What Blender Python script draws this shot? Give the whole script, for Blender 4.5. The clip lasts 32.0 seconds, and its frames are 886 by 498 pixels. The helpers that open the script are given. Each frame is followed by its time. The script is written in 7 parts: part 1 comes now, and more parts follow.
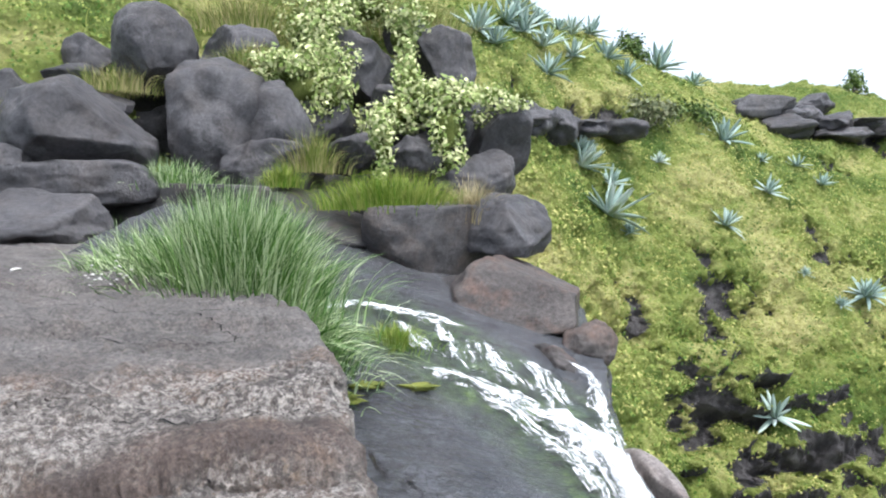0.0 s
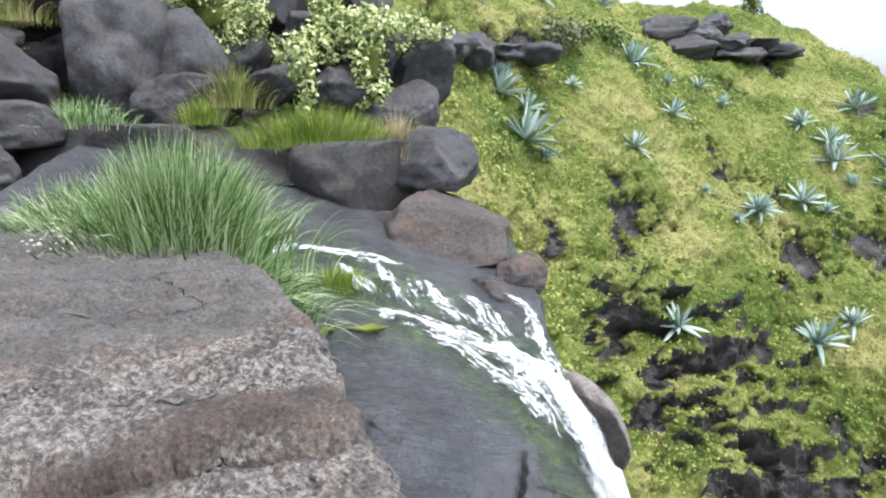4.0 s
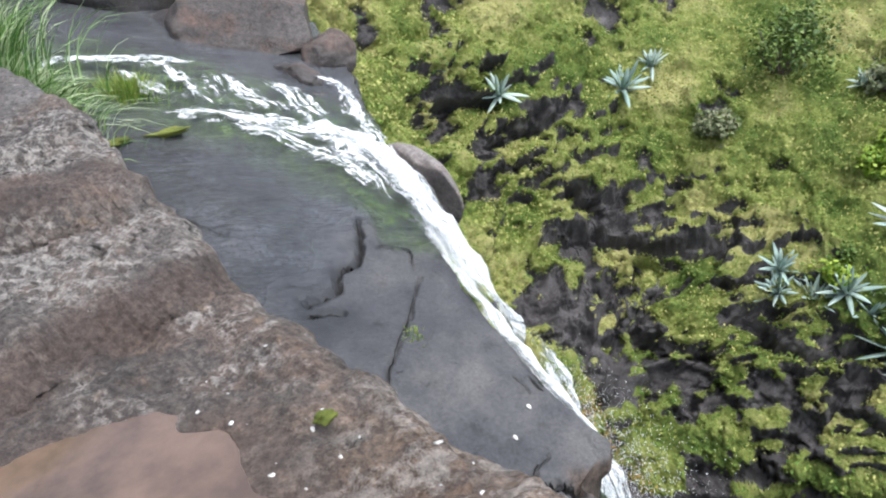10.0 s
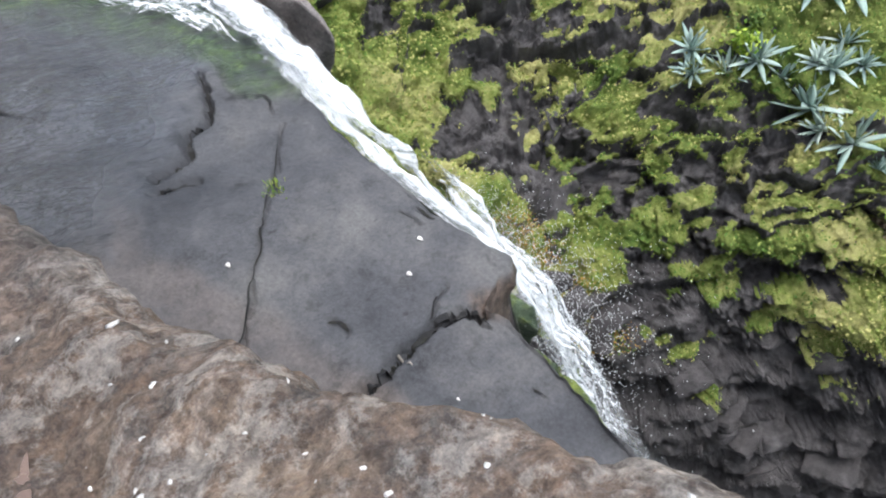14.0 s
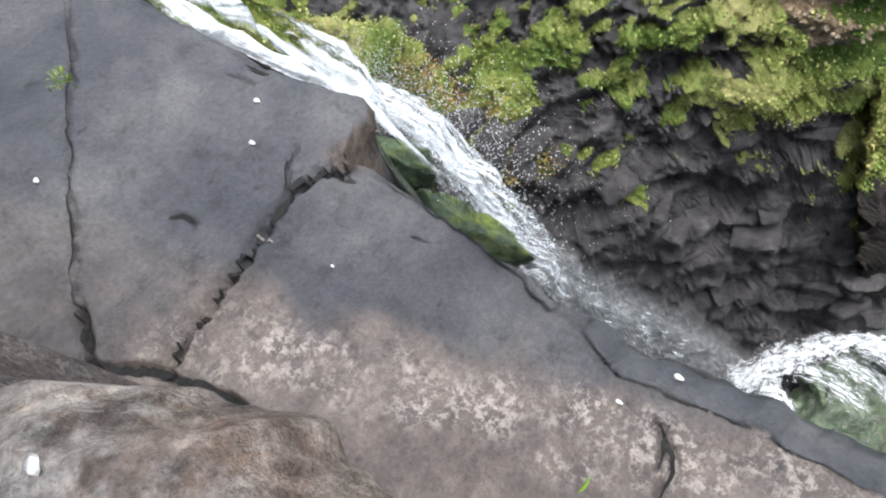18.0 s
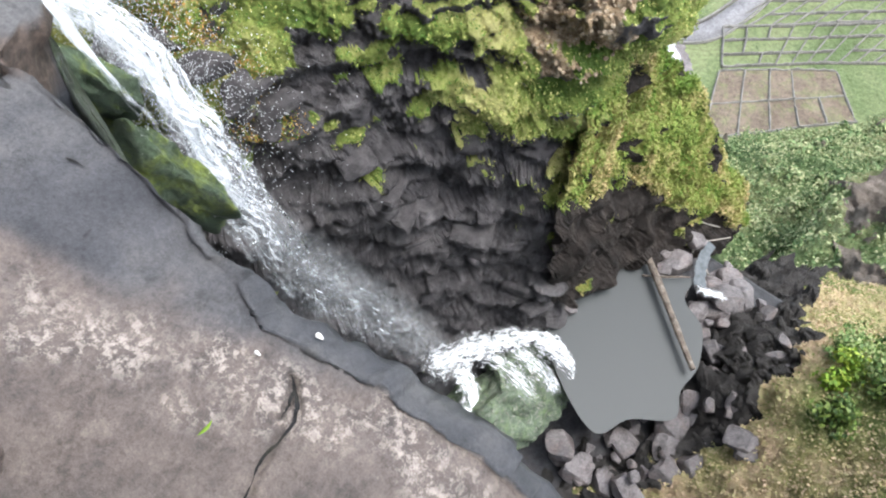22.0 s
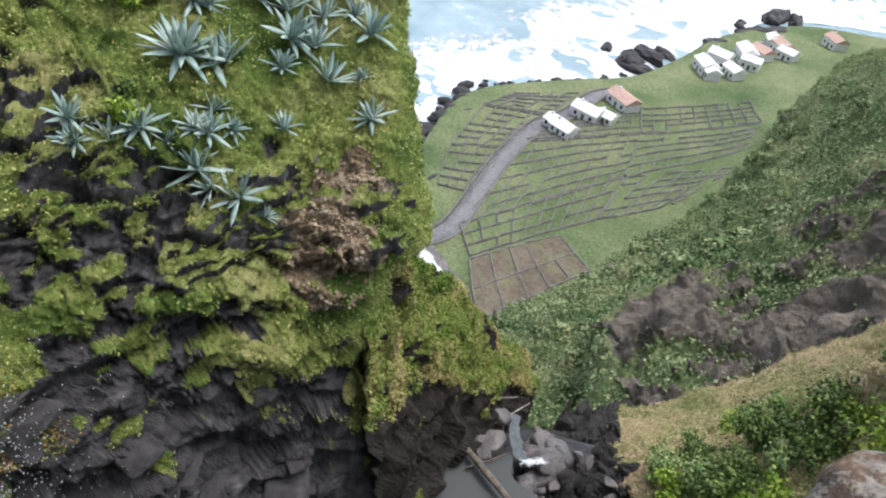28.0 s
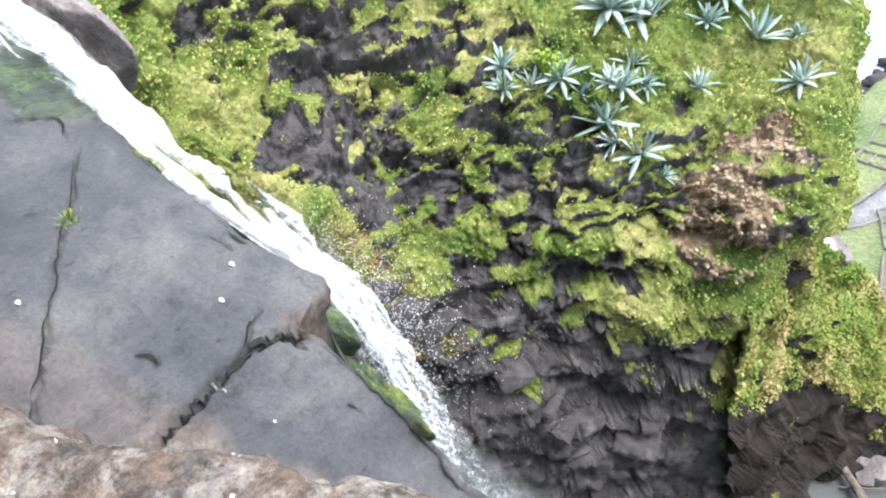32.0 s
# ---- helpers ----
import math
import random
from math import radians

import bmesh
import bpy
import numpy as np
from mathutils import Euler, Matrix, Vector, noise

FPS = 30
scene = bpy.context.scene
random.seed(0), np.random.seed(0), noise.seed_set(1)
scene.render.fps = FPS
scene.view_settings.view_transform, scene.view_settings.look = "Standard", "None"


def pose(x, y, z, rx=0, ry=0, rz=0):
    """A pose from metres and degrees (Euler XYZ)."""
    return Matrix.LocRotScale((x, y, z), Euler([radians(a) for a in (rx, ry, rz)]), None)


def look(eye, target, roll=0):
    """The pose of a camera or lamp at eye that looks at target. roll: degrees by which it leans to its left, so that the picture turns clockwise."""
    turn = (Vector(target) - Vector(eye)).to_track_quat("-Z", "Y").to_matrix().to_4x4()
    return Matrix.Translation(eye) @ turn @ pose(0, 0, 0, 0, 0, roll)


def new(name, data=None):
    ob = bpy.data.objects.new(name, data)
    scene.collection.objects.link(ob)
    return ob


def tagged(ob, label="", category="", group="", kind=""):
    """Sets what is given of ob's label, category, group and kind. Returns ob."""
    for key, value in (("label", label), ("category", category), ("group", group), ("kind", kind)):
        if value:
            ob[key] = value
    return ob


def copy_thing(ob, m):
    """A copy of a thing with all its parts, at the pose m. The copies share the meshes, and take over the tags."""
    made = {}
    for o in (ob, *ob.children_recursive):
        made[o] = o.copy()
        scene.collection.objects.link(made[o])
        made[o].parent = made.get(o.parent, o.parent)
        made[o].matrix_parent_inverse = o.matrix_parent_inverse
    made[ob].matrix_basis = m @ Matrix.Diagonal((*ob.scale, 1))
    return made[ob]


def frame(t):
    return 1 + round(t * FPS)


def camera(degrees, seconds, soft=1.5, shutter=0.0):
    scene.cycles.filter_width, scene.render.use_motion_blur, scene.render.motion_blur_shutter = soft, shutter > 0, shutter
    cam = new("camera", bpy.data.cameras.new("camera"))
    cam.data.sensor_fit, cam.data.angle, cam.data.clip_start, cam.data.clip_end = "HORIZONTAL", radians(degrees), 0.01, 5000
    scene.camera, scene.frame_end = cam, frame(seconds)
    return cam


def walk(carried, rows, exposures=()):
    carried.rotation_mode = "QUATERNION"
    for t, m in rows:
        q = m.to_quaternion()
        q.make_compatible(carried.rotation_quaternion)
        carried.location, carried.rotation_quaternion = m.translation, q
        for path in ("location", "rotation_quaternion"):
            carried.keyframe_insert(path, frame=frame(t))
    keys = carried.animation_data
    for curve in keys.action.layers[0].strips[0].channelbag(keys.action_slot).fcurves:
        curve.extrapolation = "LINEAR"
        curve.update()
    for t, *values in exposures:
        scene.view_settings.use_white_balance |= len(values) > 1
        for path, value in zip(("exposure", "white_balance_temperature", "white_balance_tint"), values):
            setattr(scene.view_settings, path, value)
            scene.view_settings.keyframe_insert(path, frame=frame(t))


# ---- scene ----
cam = camera(66.1, 32.0, soft=2.0)
PATH = [
    (0, (-0.033, 0.011, 0.053), (-0.019, 2.008, -0.069), 0.1),
    (0.5, (-0.008, -0.035, 0.007), (0.073, 1.947, -0.250), 0.6),
    (1, (-0.041, -0.035, -0.002), (0.033, 1.937, -0.332), 1.4),
    (1.5, (-0.103, -0.060, 0.013), (-0.035, 1.902, -0.370), 2.7),
    (2, (-0.235, -0.070, 0.025), (-0.217, 1.875, -0.440), 3.1),
    (2.5, (-0.316, -0.090, 0.102), (-0.328, 1.862, -0.336), 2.1),
    (3, (-0.336, -0.071, 0.211), (-0.230, 1.879, -0.220), -0.4),
    (3.5, (-0.387, -0.083, 0.315), (-0.181, 1.878, -0.020), -0.7),
    (5.5, (-0.285, 0.104, 0.079), (0.108, 2.001, -0.420), -2.9),
    (6, (-0.252, 0.051, 0.011), (0.180, 1.927, -0.531), -1.6),
    (6.5, (-0.226, 0.020, -0.021), (0.244, 1.867, -0.626), -1.6),
    (7, (-0.176, 0.025, -0.062), (0.367, 1.830, -0.732), -2.0),
    (7.5, (-0.155, -0.007, -0.108), (0.485, 1.730, -0.864), -2.5),
    (8, (-0.193, -0.040, -0.113), (0.503, 1.601, -1.020), -4.1),
    (8.5, (-0.247, -0.006, -0.133), (0.350, 1.610, -1.150), -8.0),
    (9, (-0.211, -0.017, -0.127), (0.501, 1.547, -1.148), -6.3),
    (9.5, (-0.190, -0.046, -0.137), (0.523, 1.548, -1.113), -7.8),
    (10, (-0.212, -0.028, -0.128), (0.411, 1.638, -1.041), -8.3),
    (10.5, (-0.258, -0.013, -0.112), (0.259, 1.737, -0.931), -4.6),
    (11, (-0.268, -0.005, -0.110), (0.223, 1.749, -0.936), -4.2),
    (11.5, (-0.281, -0.008, -0.110), (0.183, 1.739, -0.966), -4.6),
    (12, (-0.238, -0.022, -0.149), (0.259, 1.655, -1.119), -7.5),
    (12.5, (-0.117, 0.018, -0.225), (0.447, 1.629, -1.268), -11.0),
    (13, (0.048, 0.079, -0.331), (0.655, 1.602, -1.476), -14.0),
    (13.5, (0.158, 0.105, -0.454), (0.766, 1.549, -1.696), -16.1),
    (14, (0.293, 0.118, -0.559), (0.876, 1.511, -1.870), -18.8),
    (14.5, (0.392, 0.125, -0.606), (0.987, 1.444, -1.987), -19.0),
    (16.5, (0.565, 0.156, -0.813), (1.095, 1.310, -2.358), -23.0),
    (17, (0.632, 0.167, -0.874), (1.039, 1.323, -2.455), -30.0),
    (17.5, (0.638, 0.139, -0.931), (1.040, 1.285, -2.520), -32.8),
    (18, (0.658, 0.091, -0.997), (1.102, 1.179, -2.615), -32.4),
    (18.5, (0.684, 0.055, -1.018), (1.219, 1.074, -2.653), -27.8),
    (19, (0.696, 0.029, -1.042), (1.247, 1.084, -2.649), -30.9),
    (19.5, (0.716, -0.046, -1.078), (1.313, 0.890, -2.741), -23.6),
    (20, (0.761, -0.126, -1.089), (1.393, 0.668, -2.812), -15.8),
    (20.5, (0.792, -0.191, -1.055), (1.503, 0.443, -2.813), -3.0),
    (21, (0.814, -0.243, -1.029), (1.592, 0.236, -2.808), 8.7),
    (21.5, (0.822, -0.258, -1.003), (1.605, 0.221, -2.780), 8.2),
    (22, (0.808, -0.273, -0.967), (1.661, 0.197, -2.714), 10.3),
    (22.5, (0.836, -0.312, -0.930), (1.794, 0.033, -2.651), 19.9),
    (23, (0.855, -0.370, -0.839), (1.946, -0.042, -2.483), 19.5),
    (23.5, (0.872, -0.418, -0.798), (2.106, -0.112, -2.342), 16.4),
    (24, (0.855, -0.426, -0.752), (2.249, -0.146, -2.158), 11.7),
    (24.5, (0.819, -0.523, -0.655), (2.342, -0.287, -1.930), 8.2),
    (25, (0.751, -0.601, -0.534), (2.389, -0.429, -1.669), 6.3),
    (25.5, (0.640, -0.666, -0.448), (2.330, -0.655, -1.517), 7.7),
    (27.5, (0.630, -0.492, -0.401), (2.293, -0.426, -1.510), 8.4),
    (28, (0.751, -0.439, -0.507), (2.279, -0.237, -1.782), 9.7),
    (28.5, (0.713, -0.435, -0.600), (2.060, -0.066, -2.031), 7.5),
    (29, (0.682, -0.467, -0.585), (1.917, -0.074, -2.108), 6.6),
    (29.5, (0.686, -0.409, -0.627), (1.877, 0.059, -2.164), 4.4),
    (30, (0.672, -0.365, -0.671), (1.810, 0.174, -2.225), 2.5),
    (30.5, (0.627, -0.329, -0.646), (1.737, 0.228, -2.213), 0.5),
    (31, (0.581, -0.255, -0.612), (1.602, 0.478, -2.167), -7.8),
    (31.5, (0.498, -0.162, -0.493), (1.499, 0.784, -1.944), -9.8),
    (32, (0.362, -0.060, -0.394), (1.318, 1.027, -1.774), -8.6),
]
walk(cam, [(t, look(eye, target, roll)) for t, eye, target, roll in PATH],
     [(t, stops, 6050, 10) for t, stops in ((0, 1.45), (6, 1.4), (9, 1.28), (13, 1.3), (16.5, 1.35), (19, 1.42), (22, 1.68), (23.2, 1.88), (24.8, 1.75), (25.5, 1.25), (27.4, 0.85), (28, 0.85), (28.8, 1.45), (29.5, 1.75), (30, 1.85), (31, 2.0), (32, 2.02))])

# ---- daylight: bright overcast sky, no hard shadows ----
world = bpy.data.worlds.new("sky")
scene.world = world
world.use_nodes = True
wn = world.node_tree.nodes
sky = wn.new("ShaderNodeTexSky")
sky.sky_type, sky.sun_disc = "NISHITA", False
sky.sun_elevation, sky.sun_rotation = radians(68), radians(140)
sky.air_density, sky.dust_density = 1.0, 4.0
pale = wn.new("ShaderNodeHueSaturation")
pale.inputs["Saturation"].default_value = 0.45
world.node_tree.links.new(sky.outputs[0], pale.inputs["Color"])
world.node_tree.links.new(pale.outputs[0], wn["Background"].inputs["Color"])
wn["Background"].inputs["Strength"].default_value = 0.15
sun_data = bpy.data.lights.new("sun", "SUN")
sun_data.energy, sun_data.angle, sun_data.color = 0.9, radians(40), (1.0, 0.96, 0.9)
sun = new("sun", sun_data)
sun.matrix_world = look((0, 0, 0), (-math.sin(radians(140)) * math.cos(radians(68)), -math.cos(radians(140)) * math.cos(radians(68)), -math.sin(radians(68))))


# ---- shaping tools ----
rng = np.random.default_rng(7)


def lattice(ix, iy, iz, seed):
    h = (ix * 73856093) ^ (iy * 19349663) ^ (iz * 83492791) ^ (seed * 2654435)
    h = (h ^ (h >> 13)) * 1274126177
    return ((h ^ (h >> 16)) & 0xFFFF) / 32767.5 - 1.0


def value_noise(p, seed=0):
    """Smooth noise in -1..1 at an array of places."""
    p = np.asarray(p, float)
    i = np.floor(p).astype(np.int64)
    f = p - i
    f = f * f * (3 - 2 * f)
    out = 0.0
    for dx in (0, 1):
        for dy in (0, 1):
            for dz in (0, 1):
                w = (f[..., 0] if dx else 1 - f[..., 0]) * (f[..., 1] if dy else 1 - f[..., 1]) * (f[..., 2] if dz else 1 - f[..., 2])
                out = out + w * lattice(i[..., 0] + dx, i[..., 1] + dy, i[..., 2] + dz, seed)
    return out


def fbm(p, size, octaves=4, seed=0, gain=0.5):
    p = np.asarray(p, float) / size
    out, amp = 0.0, 1.0
    for k in range(octaves):
        out = out + amp * value_noise(p * 2 ** k + 17.3 * k, seed + k)
        amp *= gain
    return out


def ridged(p, size, octaves=3, seed=0):
    p = np.asarray(p, float) / size
    out, amp = 0.0, 1.0
    for k in range(octaves):
        out = out + amp * (1 - 2 * np.abs(value_noise(p * 2 ** k + 9.1 * k, seed + k)))
        amp *= 0.5
    return out


def smooth(a, b, x):
    t = np.clip((x - a) / (b - a), 0, 1)
    return t * t * (3 - 2 * t)


def spline(points, n):
    """n points on a smooth curve through the given ones, at even parameter steps."""
    p = np.asarray(points, float)
    p = np.concatenate([2 * p[:1] - p[1:2], p, 2 * p[-1:] - p[-2:-1]])
    t = np.linspace(0, len(p) - 3 - 1e-6, n)
    k = t.astype(int)
    u = (t - k).reshape((-1,) + (1,) * (p.ndim - 1))
    a, b, c, d = p[k], p[k + 1], p[k + 2], p[k + 3]
    return 0.5 * (2 * b + (c - a) * u + (2 * a - 5 * b + 4 * c - d) * u ** 2 + (3 * b - a - 3 * c + d) * u ** 3)


def loft(sections, nu, nv):
    """A grid of nu x nv places through sections that all have the same number of points."""
    rows = spline(np.asarray(sections, float), nu)
    return np.swapaxes(spline(np.swapaxes(rows, 0, 1), nv), 0, 1)


def normals(g):
    a = np.gradient(g, axis=0)
    b = np.gradient(g, axis=1)
    n = np.cross(a, b)
    return n / (np.linalg.norm(n, axis=-1, keepdims=True) + 1e-9)


def grid_faces(nu, nv, wrap=False):
    i, j = np.meshgrid(np.arange(nu - 1 + wrap), np.arange(nv - 1), indexing="ij")
    a, b = (i * nv + j).ravel(), (((i + 1) % nu) * nv + j).ravel()
    return np.stack([a, b, b + 1, a + 1], 1)


def mesh_object(name, verts, faces, material, parent=None, label="", flat=False, values=None):
    """One mesh object from arrays, under a parent or on its own."""
    me = bpy.data.meshes.new(name)
    verts = np.asarray(verts, np.float32).reshape(-1, 3)
    faces = np.asarray(faces, np.int32)
    me.vertices.add(len(verts))
    me.vertices.foreach_set("co", verts.ravel())
    k = faces.shape[1]
    me.loops.add(faces.size)
    me.loops.foreach_set("vertex_index", faces.ravel())
    me.polygons.add(len(faces))
    me.polygons.foreach_set("loop_start", np.arange(0, faces.size, k, dtype=np.int32))
    me.polygons.foreach_set("loop_total", np.full(len(faces), k, np.int32))
    me.polygons.foreach_set("use_smooth", np.full(len(faces), not flat))
    me.update(calc_edges=True)
    me.validate()
    for key, numbers in (values or {}).items():
        layer = me.attributes.new(key, 'FLOAT', 'POINT')
        layer.data.foreach_set('value', np.asarray(numbers, np.float32).ravel())
    if material:
        me.materials.append(material)
    ob = new(name, me)
    if parent is not None:
        ob.parent = parent
    if label:
        ob["label"] = label
    return ob


def part(name, bm, material, parent, label=""):
    me = bpy.data.meshes.new(name)
    bm.to_mesh(me)
    bm.free()
    me.materials.append(material)
    ob = new(name, me)
    ob.parent = parent
    if label:
        ob["label"] = label
    return ob


def empty(name, m=None):
    ob = new(name)
    ob.empty_display_size = 0.1
    if m is not None:
        ob.matrix_world = m
    return ob


def ico(sub):
    bm = bmesh.new()
    bmesh.ops.create_icosphere(bm, subdivisions=sub, radius=1)
    v = np.array([x.co[:] for x in bm.verts])
    f = np.array([[x.index for x in p.verts] for p in bm.faces])
    bm.free()
    return v, f


ICO = {k: ico(k) for k in (1, 2, 3, 4, 5)}


def rock_shape(size, seed, sub=4, rough=0.18, facets=7, boxy=0.0):
    """A rounded, faceted boulder about the origin, size = half lengths."""
    r = np.random.default_rng(seed)
    v, f = ICO[sub]
    v = v / np.abs(v).max(1, keepdims=True) ** boxy
    v = v * (1 - 0.25 * boxy)
    for _ in range(facets):
        n = r.normal(size=3)
        n /= np.linalg.norm(n)
        d = r.uniform(0.45, 0.8)
        over = np.maximum(v @ n - d, 0)
        v -= 0.98 * over[:, None] * n
    off = r.uniform(-50, 50, 3)
    k = 1 + rough * fbm(v + off, 0.9, 4, seed) + 0.35 * rough * ridged(v + off, 0.4, 3, seed + 5)
    k = k - 0.5 * rough * np.maximum(0, ridged(v * (1, 1, 1.6) + off, 1.1, 2, seed + 8) - 1.1)
    return v * k[:, None] * np.asarray(size), f


def turn_z(v, a):
    c, s = math.cos(a), math.sin(a)
    return v @ np.array([[c, s, 0], [-s, c, 0], [0, 0, 1]])


# ---- materials ----
def material(name, rough=0.8, spec=0.3):
    m = bpy.data.materials.new(name)
    m.use_nodes = True
    b = m.node_tree.nodes["Principled BSDF"]
    b.inputs["Roughness"].default_value = rough
    b.inputs["Specular IOR Level"].default_value = spec
    return m


def node(m, kind, **values):
    n = m.node_tree.nodes.new(kind)
    for k, v in values.items():
        n.inputs[k.replace("_", " ")].default_value = v
    return n


def link(m, a, b):
    m.node_tree.links.new(a, b)


def place(m):
    return m.node_tree.nodes.new("ShaderNodeNewGeometry").outputs["Position"]


def noise_of(m, scale, detail=6.0, rough=0.6, vec=None):
    n = node(m, "ShaderNodeTexNoise", Scale=scale, Detail=detail, Roughness=rough)
    link(m, vec or place(m), n.inputs["Vector"])
    return n.outputs["Fac"]


def crag_of(m, scale, vec=None):
    """Sharp-ridged noise: crevices and broken grain of rock."""
    n = node(m, "ShaderNodeTexNoise", Scale=scale, Detail=9.0, Roughness=0.62)
    n.noise_type = "RIDGED_MULTIFRACTAL"
    n.normalize = True
    link(m, vec or place(m), n.inputs["Vector"])
    return n.outputs["Fac"]


def ramp(m, fac, stops):
    n = m.node_tree.nodes.new("ShaderNodeValToRGB")
    e = n.color_ramp.elements
    while len(e) < len(stops):
        e.new(0.5)
    for k, (pos, col) in enumerate(stops):
        e[k].position = pos
        e[k].color = (*col, 1) if len(col) == 3 else col
    link(m, fac, n.inputs["Fac"])
    return n.outputs["Color"]


def mix(m, fac, a, b, kind="MIX"):
    n = m.node_tree.nodes.new("ShaderNodeMix")
    n.data_type, n.blend_type = "RGBA", kind
    for value, sock in ((fac, n.inputs[0]), (a, n.inputs[6]), (b, n.inputs[7])):
        if isinstance(value, (int, float)):
            sock.default_value = value
        elif isinstance(value, tuple):
            sock.default_value = (*value, 1)
        else:
            link(m, value, sock)
    return n.outputs[2]


def math_node(m, op, a, b=0.0):
    n = m.node_tree.nodes.new("ShaderNodeMath")
    n.operation = op
    for k, value in enumerate((a, b)):
        if isinstance(value, (int, float)):
            n.inputs[k].default_value = value
        else:
            link(m, value, n.inputs[k])
    return n.outputs[0]


def bump(m, height, strength=0.5, distance=0.05):
    n = node(m, "ShaderNodeBump", Strength=strength, Distance=distance)
    link(m, height, n.inputs["Height"])
    link(m, n.outputs["Normal"], m.node_tree.nodes["Principled BSDF"].inputs["Normal"])


def colour(m, sock):
    link(m, sock, m.node_tree.nodes["Principled BSDF"].inputs["Base Color"])


def gloss(m, sock):
    link(m, sock, m.node_tree.nodes["Principled BSDF"].inputs["Roughness"])



def mat_rock(name, dark, light, grain=1.0, lichen=0.0, rough=(0.55, 0.85), warm=(0.2, 0.13, 0.09), warmth=0.3, spec=0.35, crisp=1.0, deep=1.0):
    """Basalt: two scales of grey, warm stains, and pale lichen crusts where asked for."""
    m = material(name, 0.7, spec)
    big, fine = noise_of(m, 0.8 * grain, 5), noise_of(m, 14 * grain, 8, 0.7)
    c = ramp(m, big, [(0.3, dark), (0.7, light)])
    c = mix(m, math_node(m, "MULTIPLY", ramp(m, noise_of(m, 1.7 * grain, 6, 0.65), [(0.48, (0, 0, 0)), (0.68, (1, 1, 1))]), warmth), c, warm)
    c = mix(m, 0.5, c, ramp(m, fine, [(0.3, (0.1, 0.1, 0.1)), (0.7, (0.9, 0.9, 0.9))]), "OVERLAY")
    if lichen:
        a = ramp(m, noise_of(m, 2.4 * grain, 8, 0.72), [(0.52, (0, 0, 0)), (0.6, (1, 1, 1))])
        b = ramp(m, noise_of(m, 22 * grain, 4, 0.6), [(0.45, (0, 0, 0)), (0.55, (1, 1, 1))])
        c = mix(m, math_node(m, "MULTIPLY", math_node(m, "MULTIPLY", a, b), lichen), c, (0.5, 0.46, 0.42))
        o = ramp(m, noise_of(m, 7 * grain, 5, 0.6), [(0.62, (0, 0, 0)), (0.68, (1, 1, 1))])
        c = mix(m, math_node(m, "MULTIPLY", o, 0.5 * lichen), c, (0.3, 0.2, 0.11))
    colour(m, c)
    gloss(m, ramp(m, noise_of(m, 1.2 * grain, 4), [(0.35, (rough[0],) * 3), (0.65, (rough[1],) * 3)]))
    speck = ramp(m, noise_of(m, 45 * grain, 4, 0.6), [(0.36, (0.35, 0.35, 0.35)), (0.46, (1, 1, 1))])
    colour(m, mix(m, 0.55, m.node_tree.nodes["Principled BSDF"].inputs["Base Color"].links[0].from_socket, speck, "MULTIPLY"))
    crag = crag_of(m, 2.2 * grain)
    pits = ramp(m, noise_of(m, 4.5 * grain, 11, 0.74), [(0.36, (0.4, 0.4, 0.4)), (0.46, (0.85, 0.85, 0.85)), (0.66, (1.05, 1.05, 1.05))])
    colour(m, mix(m, 0.65, m.node_tree.nodes["Principled BSDF"].inputs["Base Color"].links[0].from_socket, pits, "MULTIPLY"))
    h = math_node(m, "ADD", math_node(m, "MULTIPLY", crag, 1.6), math_node(m, "MULTIPLY", fine, 0.6))
    bump(m, h, crisp, 0.06 * deep / grain)
    return m


ledge_rock = mat_rock("ledge_rock", (0.075, 0.066, 0.061), (0.19, 0.166, 0.15), 1.6, 0.7, (0.6, 0.9), (0.24, 0.15, 0.1), 0.55, deep=2.6)
dark_rock = mat_rock("dark_rock", (0.018, 0.018, 0.02), (0.06, 0.06, 0.063), 0.8, 0.0, (0.5, 0.8), (0.07, 0.05, 0.04), 0.3)
boulder_rock = mat_rock("boulder_rock", (0.045, 0.043, 0.046), (0.1, 0.097, 0.102), 1.0, 0.0, (0.5, 0.75), (0.1, 0.08, 0.065), 0.3)


def mat_moss(name, a, b, c, scale=1.0):
    m = material(name, 0.85, 0.15)
    col = ramp(m, noise_of(m, 0.35 * scale, 6, 0.6), [(0.3, a), (0.5, b), (0.72, c)])
    col = mix(m, 0.5, col, ramp(m, noise_of(m, 9 * scale, 6, 0.7), [(0.3, (0.15, 0.15, 0.15)), (0.7, (0.85, 0.85, 0.85))]), "OVERLAY")
    colour(m, col)
    bump(m, noise_of(m, 8 * scale, 8, 0.7), 0.9, 0.12 / scale)
    return m


def attribute(m, name):
    n = m.node_tree.nodes.new("ShaderNodeAttribute")
    n.attribute_name = name
    return n.outputs["Fac"]


